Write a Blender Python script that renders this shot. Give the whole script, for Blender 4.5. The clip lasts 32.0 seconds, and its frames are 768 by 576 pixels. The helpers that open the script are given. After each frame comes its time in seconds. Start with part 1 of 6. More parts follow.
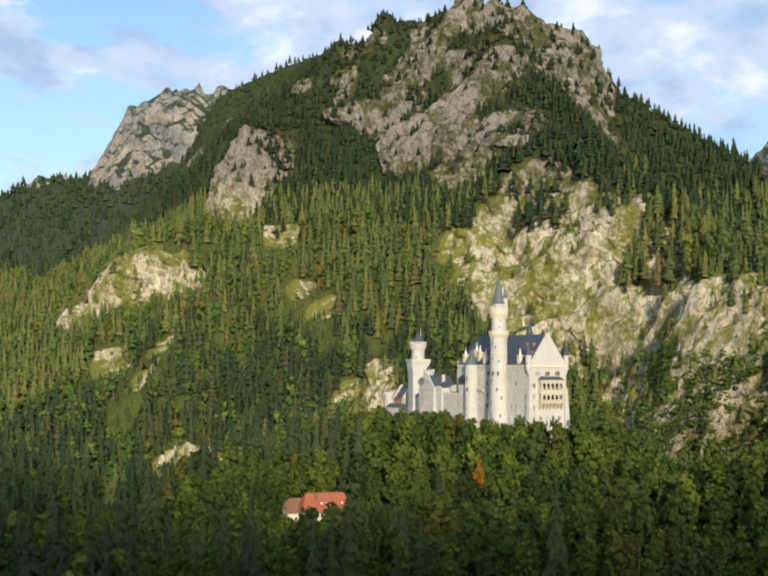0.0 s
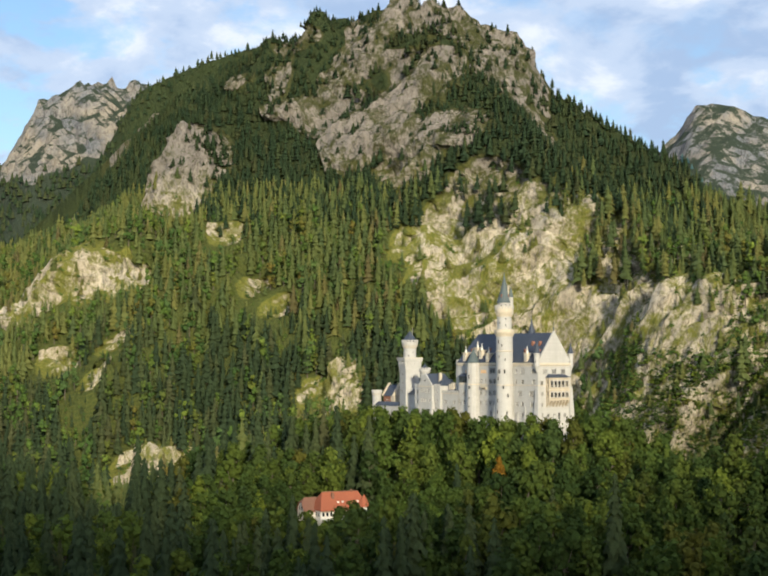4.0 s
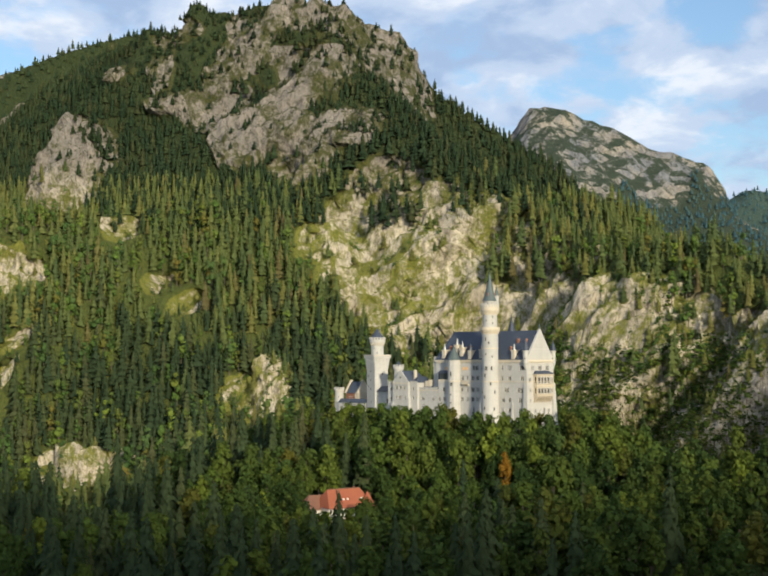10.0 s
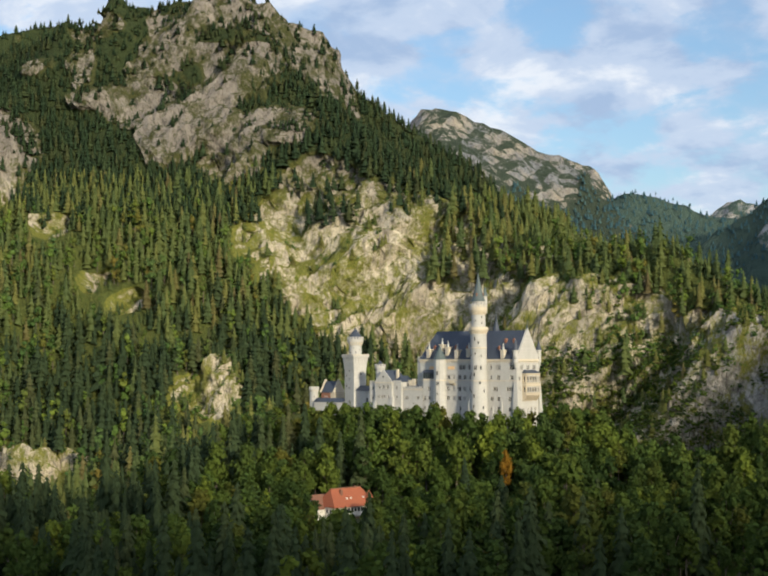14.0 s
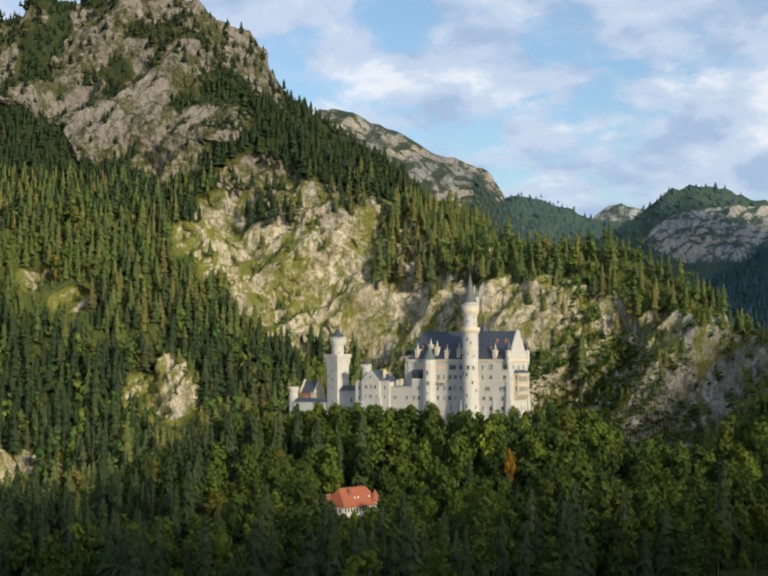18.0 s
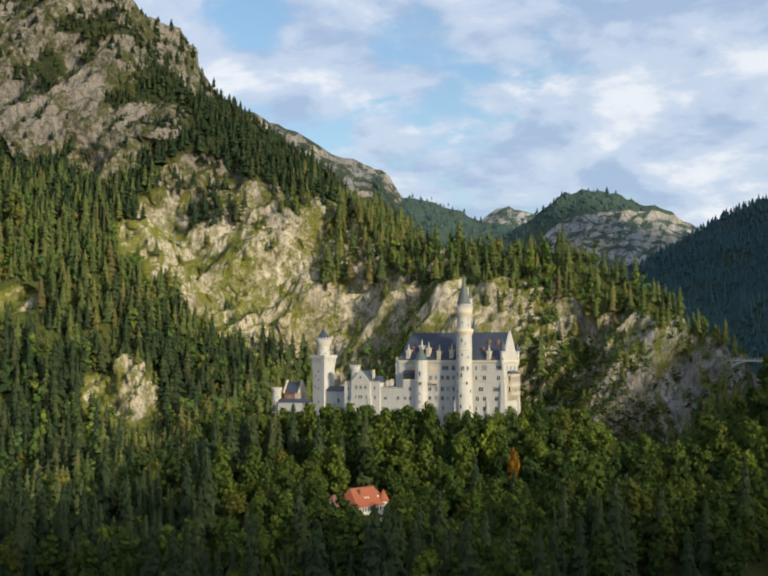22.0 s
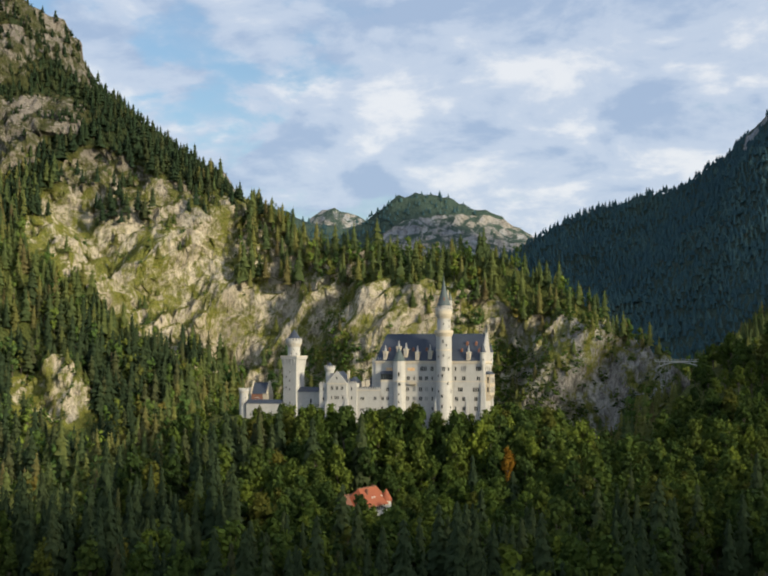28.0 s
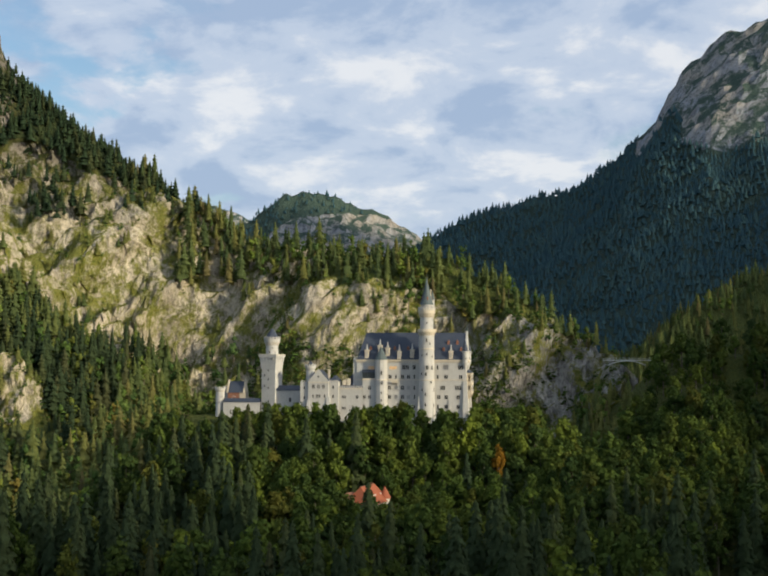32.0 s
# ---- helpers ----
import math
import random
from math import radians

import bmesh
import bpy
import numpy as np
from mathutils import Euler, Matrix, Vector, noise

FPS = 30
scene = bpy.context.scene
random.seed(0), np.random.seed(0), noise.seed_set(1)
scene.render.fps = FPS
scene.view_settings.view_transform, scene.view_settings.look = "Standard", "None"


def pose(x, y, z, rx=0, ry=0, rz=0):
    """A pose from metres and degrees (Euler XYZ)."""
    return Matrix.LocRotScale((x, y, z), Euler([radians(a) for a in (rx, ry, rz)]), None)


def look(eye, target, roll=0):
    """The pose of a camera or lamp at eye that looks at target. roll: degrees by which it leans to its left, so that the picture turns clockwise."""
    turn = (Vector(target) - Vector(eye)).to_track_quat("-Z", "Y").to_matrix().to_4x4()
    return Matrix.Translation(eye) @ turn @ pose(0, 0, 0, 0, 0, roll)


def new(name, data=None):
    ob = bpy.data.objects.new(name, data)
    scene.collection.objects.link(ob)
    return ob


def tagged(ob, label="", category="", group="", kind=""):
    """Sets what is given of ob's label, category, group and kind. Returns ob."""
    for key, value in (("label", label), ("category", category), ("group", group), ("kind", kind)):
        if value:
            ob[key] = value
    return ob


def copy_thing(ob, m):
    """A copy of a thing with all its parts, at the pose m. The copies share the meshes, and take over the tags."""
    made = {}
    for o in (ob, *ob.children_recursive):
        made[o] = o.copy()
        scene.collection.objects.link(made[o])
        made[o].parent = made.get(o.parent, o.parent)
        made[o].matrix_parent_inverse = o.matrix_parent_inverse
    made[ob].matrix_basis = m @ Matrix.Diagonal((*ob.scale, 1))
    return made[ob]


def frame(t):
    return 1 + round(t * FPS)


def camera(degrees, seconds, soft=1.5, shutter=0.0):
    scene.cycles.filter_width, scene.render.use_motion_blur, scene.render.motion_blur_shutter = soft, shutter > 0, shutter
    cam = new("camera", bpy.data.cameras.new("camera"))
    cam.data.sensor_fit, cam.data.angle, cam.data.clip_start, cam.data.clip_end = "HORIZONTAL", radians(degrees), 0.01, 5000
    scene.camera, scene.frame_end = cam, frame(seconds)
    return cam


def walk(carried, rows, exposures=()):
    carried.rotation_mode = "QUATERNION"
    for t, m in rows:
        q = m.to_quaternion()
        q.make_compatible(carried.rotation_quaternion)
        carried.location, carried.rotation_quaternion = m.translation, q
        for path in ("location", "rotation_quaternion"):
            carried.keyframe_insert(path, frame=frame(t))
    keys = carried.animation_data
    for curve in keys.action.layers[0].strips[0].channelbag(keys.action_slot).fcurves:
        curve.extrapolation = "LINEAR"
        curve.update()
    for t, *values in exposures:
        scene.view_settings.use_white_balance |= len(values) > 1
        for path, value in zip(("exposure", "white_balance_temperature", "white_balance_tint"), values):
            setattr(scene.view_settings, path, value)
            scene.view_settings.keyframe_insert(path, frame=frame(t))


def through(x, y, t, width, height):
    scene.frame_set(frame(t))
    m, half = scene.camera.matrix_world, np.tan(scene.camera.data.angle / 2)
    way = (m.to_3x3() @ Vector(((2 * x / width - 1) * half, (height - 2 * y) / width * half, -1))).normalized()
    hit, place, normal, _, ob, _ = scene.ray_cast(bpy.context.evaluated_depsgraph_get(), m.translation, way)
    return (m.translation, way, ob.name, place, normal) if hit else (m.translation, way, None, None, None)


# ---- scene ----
cam = camera(30.26, 32.0, soft=2.1)
PATH = [
    (0, (573.77, -392.72, 35.90), (148.74, -130.76, 62.81), 0.24),
    (0.5, (569.31, -400.30, 35.93), (147.42, -133.31, 62.79), 0.19),
    (1, (564.78, -407.84, 35.97), (146.16, -135.73, 62.73), 0.14),
    (1.5, (560.16, -415.32, 36.01), (145.01, -137.94, 62.64), 0.12),
    (2, (555.45, -422.76, 36.06), (143.91, -140.04, 62.58), 0.12),
    (2.5, (550.67, -430.14, 36.11), (142.79, -142.15, 62.57), 0.09),
    (3, (545.80, -437.47, 36.17), (141.67, -144.23, 62.52), 0.06),
    (3.5, (540.84, -444.74, 36.23), (140.57, -146.25, 62.42), 0.06),
    (5.5, (520.15, -473.28, 36.51), (136.52, -153.64, 62.17), -0.01),
    (6, (514.76, -480.26, 36.58), (135.58, -155.34, 62.11), -0.05),
    (6.5, (509.27, -487.18, 36.65), (134.56, -157.12, 62.05), -0.08),
    (7, (503.70, -494.04, 36.73), (133.52, -158.89, 61.96), -0.10),
    (7.5, (498.04, -500.84, 36.81), (132.51, -160.60, 61.87), -0.12),
    (8, (492.29, -507.56, 36.89), (131.59, -162.20, 61.79), -0.13),
    (8.5, (486.46, -514.22, 36.96), (130.77, -163.69, 61.74), -0.13),
    (9, (480.53, -520.81, 37.04), (129.93, -165.18, 61.72), -0.15),
    (9.5, (474.51, -527.33, 37.12), (128.92, -166.82, 61.70), -0.15),
    (10, (468.40, -533.77, 37.20), (127.77, -168.58, 61.69), -0.15),
    (10.5, (462.21, -540.14, 37.28), (126.61, -170.31, 61.68), -0.17),
    (11, (455.93, -546.44, 37.35), (125.49, -171.98, 61.66), -0.18),
    (11.5, (449.56, -552.66, 37.43), (124.37, -173.62, 61.65), -0.19),
    (12, (443.10, -558.80, 37.50), (123.23, -175.26, 61.64), -0.19),
    (12.5, (436.55, -564.86, 37.57), (122.05, -176.90, 61.63), -0.19),
    (13, (429.92, -570.84, 37.65), (120.86, -178.53, 61.64), -0.19),
    (13.5, (423.20, -576.73, 37.72), (119.64, -180.15, 61.66), -0.18),
    (14, (416.40, -582.55, 37.78), (118.39, -181.77, 61.66), -0.18),
    (14.5, (409.51, -588.27, 37.85), (117.13, -183.37, 61.66), -0.20),
    (16.5, (381.13, -610.29, 38.09), (111.31, -190.00, 61.67), -0.20),
    (17, (373.84, -615.56, 38.15), (109.51, -191.80, 61.71), -0.17),
    (17.5, (366.46, -620.74, 38.20), (107.78, -193.51, 61.77), -0.17),
    (18, (359.01, -625.82, 38.25), (106.13, -195.13, 61.82), -0.16),
    (18.5, (351.48, -630.81, 38.29), (104.52, -196.69, 61.85), -0.14),
    (19, (343.88, -635.70, 38.34), (102.77, -198.30, 61.91), -0.13),
    (19.5, (336.20, -640.48, 38.38), (100.77, -200.01, 62.01), -0.12),
    (20, (328.45, -645.17, 38.42), (98.70, -201.71, 62.09), -0.11),
    (20.5, (320.63, -649.75, 38.46), (96.76, -203.29, 62.11), -0.10),
    (21, (312.74, -654.23, 38.49), (94.91, -204.79, 62.10), -0.09),
    (21.5, (304.77, -658.60, 38.52), (93.05, -206.26, 62.13), -0.09),
    (22, (296.75, -662.87, 38.55), (91.17, -207.70, 62.17), -0.07),
    (22.5, (288.65, -667.03, 38.58), (89.35, -209.08, 62.21), -0.05),
    (23, (280.50, -671.08, 38.60), (87.57, -210.41, 62.24), -0.06),
    (23.5, (272.28, -675.02, 38.62), (85.79, -211.70, 62.26), -0.07),
    (24, (263.99, -678.85, 38.64), (83.97, -212.98, 62.30), -0.05),
    (24.5, (255.65, -682.56, 38.66), (82.05, -214.27, 62.35), -0.02),
    (25, (247.25, -686.16, 38.67), (80.10, -215.53, 62.38), -0.00),
    (25.5, (238.79, -689.65, 38.68), (78.30, -216.70, 62.38), -0.01),
    (27.5, (204.43, -702.43, 38.70), (70.43, -221.31, 62.51), 0.02),
    (28, (195.72, -705.33, 38.70), (68.60, -222.34, 62.49), 0.03),
    (28.5, (186.96, -708.11, 38.70), (66.73, -223.36, 62.43), 0.03),
    (29, (178.15, -710.77, 38.69), (64.77, -224.37, 62.35), 0.04),
    (29.5, (169.30, -713.30, 38.69), (62.79, -225.35, 62.28), 0.06),
    (30, (160.40, -715.72, 38.68), (60.86, -226.29, 62.23), 0.08),
    (30.5, (151.47, -718.01, 38.67), (58.96, -227.20, 62.18), 0.10),
    (31, (142.50, -720.17, 38.65), (57.02, -228.09, 62.15), 0.11),
    (31.5, (133.49, -722.21, 38.64), (54.99, -228.97, 62.09), 0.12),
    (32, (124.45, -724.13, 38.62), (52.91, -229.83, 62.00), 0.10),
]
walk(cam, [(t, look(eye, target, roll)) for t, eye, target, roll in PATH], [(0, 0.2, 6000, 10), (6, 0.15, 5950, 10), (12, 0.07, 6000, 10), (24, 0.04, 6150, 10), (32, -0.04, 6200, 10)])

# ---- world and sun ----
SUN_AZ, SUN_EL = math.atan2(-0.43, 0.90), radians(15)
world = bpy.data.worlds.new("world")
scene.world = world
world.use_nodes = True
wn, wl = world.node_tree.nodes, world.node_tree.links
wn.clear()


def wnode(kind, **props):
    n = wn.new(kind)
    for k, v in props.items():
        n.inputs[k].default_value = v
    return n


sky = wn.new("ShaderNodeTexSky")
sky.sky_type, sky.sun_disc = "NISHITA", False
sky.sun_elevation, sky.sun_rotation = SUN_EL, math.pi / 2 - SUN_AZ
sky.air_density, sky.dust_density, sky.ozone_density = 1.0, 1.2, 2.0
way = wn.new("ShaderNodeTexCoord")
split = wn.new("ShaderNodeSeparateXYZ")
wl.new(way.outputs["Generated"], split.inputs[0])
up = wnode("ShaderNodeMath")
up.operation = "ADD"
up.inputs[1].default_value = 0.40
wl.new(split.outputs["Z"], up.inputs[0])
upc = wnode("ShaderNodeMath")
upc.operation = "MAXIMUM"
upc.inputs[1].default_value = 0.1
wl.new(up.outputs[0], upc.inputs[0])
flat = wn.new("ShaderNodeVectorMath")
flat.operation = "DIVIDE"
both = wn.new("ShaderNodeCombineXYZ")
for k in "XYZ":
    wl.new(upc.outputs[0], both.inputs[k])
wl.new(way.outputs["Generated"], flat.inputs[0])
wl.new(both.outputs[0], flat.inputs[1])


def wnoise(scale, detail, rough, distort=0.0, shift=(0, 0, 0)):
    m = wn.new("ShaderNodeMapping")
    m.inputs["Location"].default_value = shift
    wl.new(flat.outputs[0], m.inputs[0])
    n = wnode("ShaderNodeTexNoise", Scale=scale, Detail=detail, Roughness=rough, Distortion=distort)
    wl.new(m.outputs[0], n.inputs["Vector"])
    return n.outputs["Fac"]


def wramp(value, stops):
    r = wn.new("ShaderNodeValToRGB")
    r.color_ramp.interpolation = "EASE"
    while len(r.color_ramp.elements) < len(stops):
        r.color_ramp.elements.new(0.5)
    for e, (p, c) in zip(r.color_ramp.elements, stops):
        e.position, e.color = p, (*c, 1) if len(c) == 3 else c
    wl.new(value, r.inputs[0])
    return r.outputs[0]


def wmix(fac, a, b, kind="MIX"):
    m = wn.new("ShaderNodeMix")
    m.data_type, m.blend_type = "RGBA", kind
    for sock, v in (("Factor_Float", fac), ("A_Color", a), ("B_Color", b)):
        s = next(i for i in m.inputs if i.identifier == sock)
        if hasattr(v, "links"):
            wl.new(v, s)
        else:
            s.default_value = v
    return next(o for o in m.outputs if o.identifier == "Result_Color")


bank = wramp(wnoise(2.0, 8, 0.62, 0.3, (3.1, 1.7, 0)), [(0.36, (0, 0, 0)), (0.60, (1, 1, 1))])
puff = wramp(wnoise(8.5, 9, 0.54, 0.2, (0.4, 5.2, 0)), [(0.34, (0, 0, 0)), (0.66, (1, 1, 1))])
shade = wramp(wnoise(7.5, 8, 0.55, 0.2, (7.3, 2.2, 0)), [(0.38, (2.75, 3.4, 4.45)), (0.52, (4.0, 4.45, 5.15)), (0.66, (6.0, 5.95, 5.9))])
# the cloud thickens towards the south
south_way = wnode("ShaderNodeMapRange")
for k, v in (("From Min", 0.35), ("From Max", 1.0), ("To Min", -0.08), ("To Max", 0.20)):
    south_way.inputs[k].default_value = v
wl.new(split.outputs["Y"], south_way.inputs["Value"])
thick = wnode("ShaderNodeMath")
thick.operation = "ADD"
wl.new(wmix(0.6, bank, puff), thick.inputs[0])
wl.new(south_way.outputs[0], thick.inputs[1])
cover = wramp(thick.outputs[0], [(0.20, (0, 0, 0)), (0.62, (1, 1, 1))])
cover = wmix(0.90, (0, 0, 0, 1), cover)
# clouds glow towards the low sun
sunward = wn.new("ShaderNodeVectorMath")
sunward.operation = "DOT_PRODUCT"
sunward.inputs[1].default_value = (math.cos(SUN_AZ) * math.cos(SUN_EL), math.sin(SUN_AZ) * math.cos(SUN_EL), math.sin(SUN_EL))
wl.new(way.outputs["Generated"], sunward.inputs[0])
glow = wramp(sunward.outputs["Value"], [(0.0, (1, 1, 1)), (0.55, (1.35, 1.3, 1.2)), (1.0, (3.4, 3.0, 2.4))])
shade = wmix(1.0, shade, glow, "MULTIPLY")
both_sky = wmix(cover, sky.outputs[0], shade)
back = wnode("ShaderNodeBackground", Strength=0.148)
wl.new(both_sky, back.inputs["Color"])
out = wn.new("ShaderNodeOutputWorld")
wl.new(back.outputs[0], out.inputs[0])

sun = new("sun", bpy.data.lights.new("sun", "SUN"))
sun.data.energy, sun.data.angle, sun.data.color = 5.0, radians(4.0), (1.0, 0.84, 0.56)
sun_way = Vector((math.cos(SUN_AZ) * math.cos(SUN_EL), math.sin(SUN_AZ) * math.cos(SUN_EL), math.sin(SUN_EL)))
sun.matrix_world = look(sun_way * 900, (0, 0, 0))


# ---- materials ----
class Mat:
    """A small helper round one node material."""

    def __init__(self, name, rough=0.85, metal=0.0, spec=0.3):
        self.m = bpy.data.materials.new(name)
        self.m.use_nodes = True
        self.n, self.l = self.m.node_tree.nodes, self.m.node_tree.links
        self.b = self.n["Principled BSDF"]
        self.b.inputs["Roughness"].default_value = rough
        self.b.inputs["Metallic"].default_value = metal
        self.b.inputs["Specular IOR Level"].default_value = spec
        self.where = self.n.new("ShaderNodeTexCoord").outputs["Object"]
        self.geo = self.n.new("ShaderNodeNewGeometry")

    def put(self, v, sock):
        if hasattr(v, "links"):
            self.l.new(v, sock)
        elif isinstance(v, tuple) and len(v) == 3 and sock.type == "RGBA":
            sock.default_value = (*v, 1)
        else:
            sock.default_value = v

    def world(self):
        self.where = self.geo.outputs["Position"]
        return self

    def noise(self, scale, detail=5, rough=0.6, stretch=(1, 1, 1), distort=0.0):
        mp = self.n.new("ShaderNodeMapping")
        mp.inputs["Scale"].default_value = stretch
        self.l.new(self.where, mp.inputs[0])
        t = self.n.new("ShaderNodeTexNoise")
        for k, v in (("Scale", scale), ("Detail", detail), ("Roughness", rough), ("Distortion", distort)):
            t.inputs[k].default_value = v
        self.l.new(mp.outputs[0], t.inputs["Vector"])
        return t.outputs["Fac"]

    def ramp(self, v, stops):
        r = self.n.new("ShaderNodeValToRGB")
        while len(r.color_ramp.elements) < len(stops):
            r.color_ramp.elements.new(0.5)
        for e, (p, c) in zip(r.color_ramp.elements, stops):
            e.position = p
            e.color = (c, c, c, 1) if isinstance(c, (int, float)) else (*c, 1)
        self.put(v, r.inputs[0])
        return r.outputs[0]

    def mix(self, fac, a, b, kind="MIX"):
        m = self.n.new("ShaderNodeMix")
        m.data_type, m.blend_type = "RGBA", kind
        for name, v in (("Factor_Float", fac), ("A_Color", a), ("B_Color", b)):
            self.put(v, next(i for i in m.inputs if i.identifier == name))
        return next(o for o in m.outputs if o.identifier == "Result_Color")

    def math(self, op, a, b=0.0):
        m = self.n.new("ShaderNodeMath")
        m.operation = op
        self.put(a, m.inputs[0])
        self.put(b, m.inputs[1])
        return m.outputs[0]

    def attr(self, name):
        a = self.n.new("ShaderNodeAttribute")
        a.attribute_name = name
        return a.outputs["Fac"]

    def random(self):
        return self.n.new("ShaderNodeObjectInfo").outputs["Random"]

    def island(self):
        return self.geo.outputs["Random Per Island"]

    def bump(self, v, strength, distance):
        b = self.n.new("ShaderNodeBump")
        b.inputs["Strength"].default_value, b.inputs["Distance"].default_value = strength, distance
        self.put(v, b.inputs["Height"])
        self.l.new(b.outputs[0], self.b.inputs["Normal"])

    def done(self, colour, rough=None):
        self.put(colour, self.b.inputs["Base Color"])
        if rough is not None:
            self.put(rough, self.b.inputs["Roughness"])
        return self.m


def mountain_material(name, rock_a, rock_b, rock_c, grass_a, grass_b, floor_a, floor_b, sparse, cover, dulled=False):
    m = Mat(name, 0.95, 0, 0.15).world()
    big, mid, fine = m.noise(0.018, 6, 0.62), m.noise(0.09, 7, 0.7, (1, 1, 0.6)), m.noise(0.45, 6, 0.7)
    streak = m.noise(0.10, 6, 0.65, (1, 1, 0.22), 0.6)
    rock = m.mix(m.ramp(mid, [(0.32, 0), (0.68, 1)]), rock_a, rock_b)
    rock = m.mix(m.ramp(streak, [(0.5, 0), (0.66, 0.85)]), rock, rock_c)
    rock = m.mix(m.ramp(big, [(0.42, 0), (0.6, 0.5)]), rock, (0.50, 0.42, 0.30))
    if dulled:
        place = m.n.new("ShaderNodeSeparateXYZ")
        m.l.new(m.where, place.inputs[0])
        # the upper mountain's cloud shade is put into the colour, darker with height
        top_shade = m.ramp(m.math("MULTIPLY", m.math("ADD", place.outputs["Z"], m.math("MULTIPLY", big, 90.0)), 0.0025), [(0.42, 0), (0.62, 1)])
        grass_a, grass_b = m.mix(top_shade, grass_a, (0.042, 0.050, 0.018)), m.mix(top_shade, grass_b, (0.078, 0.080, 0.028))
        floor_a, floor_b = m.mix(top_shade, floor_a, (0.026, 0.040, 0.016)), m.mix(top_shade, floor_b, (0.046, 0.060, 0.022))
        rock = m.mix(top_shade, rock, m.mix(m.ramp(mid, [(0.32, 0), (0.68, 1)]), (0.32, 0.285, 0.245), (0.20, 0.184, 0.165)))
        # shade at the wall's gorge end is put into greyer rock
        grey = m.ramp(m.math("MULTIPLY", m.math("ADD", place.outputs["X"], m.math("MULTIPLY", m.math("SUBTRACT", mid, 0.5), 110.0)), 0.004), [(0.08, 0), (0.36, 1)])
        rock = m.mix(grey, rock, m.mix(m.ramp(mid, [(0.36, 0), (0.62, 1)]), (0.50, 0.48, 0.45), (0.25, 0.243, 0.235)))
    crack = m.ramp(m.noise(0.22, 8, 0.75, (1, 1, 0.45), 1.2), [(0.40, 0.5), (0.5, 1.0)])
    rock = m.mix(1.0, rock, crack, "MULTIPLY")
    rock = m.mix(1.0, rock, m.ramp(m.noise(0.62, 7, 0.78, (1, 1, 0.35), 0.8), [(0.38, 0.68), (0.50, 1.0)]), "MULTIPLY")
    rock = m.mix(m.ramp(m.noise(0.06, 5, 0.6, (1, 1, 0.16), 0.5), [(0.55, 0), (0.68, 0.45)]), rock, rock_c)
    bare = m.ramp(m.attr("rock"), [(0.12, 0), (0.42, 1)])
    grass = m.mix(m.ramp(fine, [(0.35, 0), (0.65, 1)]), grass_a, grass_b)
    grass = m.mix(m.ramp(bare, [(0.0, 0), (0.3, 1)]), m.mix(m.ramp(fine, [(0.35, 0), (0.65, 1)]), floor_a, floor_b), grass)
    steep = m.n.new("ShaderNodeSeparateXYZ")
    m.l.new(m.geo.outputs["Normal"], steep.inputs[0])
    ledge = m.ramp(steep.outputs["Z"], [(sparse, 0), (sparse + 0.22, 1)])
    patchy = m.math("ADD", m.math("MULTIPLY", m.noise(0.045, 8, 0.72, (1, 1, 0.7), 0.8), 0.6), m.math("MULTIPLY", m.noise(0.17, 8, 0.78), 0.4))
    veg = m.math("ADD", m.math("MULTIPLY", ledge, 0.15), m.math("MULTIPLY", patchy, 0.95))
    veg = m.math("ADD", veg, m.math("MULTIPLY", m.math("SUBTRACT", 1.0, bare), 0.45))
    veg = m.math("SUBTRACT", veg, m.math("MULTIPLY", m.math("MAXIMUM", m.math("SUBTRACT", m.attr("rock"), 1.0), 0.0), 0.16))
    veg = m.ramp(veg, [(cover - 0.015, 0), (cover + 0.02, 0.6), (cover + 0.06, 1)])
    m.bump(m.math("ADD", m.math("MULTIPLY", mid, 0.6), m.math("MULTIPLY", fine, 0.4)), 1.0, 7.0)
    return m.done(m.mix(veg, rock, grass))


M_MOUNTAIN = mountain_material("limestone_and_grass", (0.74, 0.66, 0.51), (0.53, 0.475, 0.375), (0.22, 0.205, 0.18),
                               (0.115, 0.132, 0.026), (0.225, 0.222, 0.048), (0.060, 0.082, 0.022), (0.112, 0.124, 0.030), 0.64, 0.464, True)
# bluish rock and blue-green ground, with distance haze put into the colour
M_FAR = mountain_material("hazed_limestone", (0.385, 0.405, 0.435), (0.275, 0.295, 0.33), (0.15, 0.168, 0.20),
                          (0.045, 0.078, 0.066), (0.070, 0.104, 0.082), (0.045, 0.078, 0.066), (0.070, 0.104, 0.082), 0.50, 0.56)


# the far ridges' shade and haze are put into this dark blue-grey
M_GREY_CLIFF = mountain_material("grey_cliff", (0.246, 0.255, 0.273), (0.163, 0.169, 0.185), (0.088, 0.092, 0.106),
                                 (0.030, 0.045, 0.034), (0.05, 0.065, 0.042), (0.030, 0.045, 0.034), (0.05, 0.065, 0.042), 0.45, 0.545)


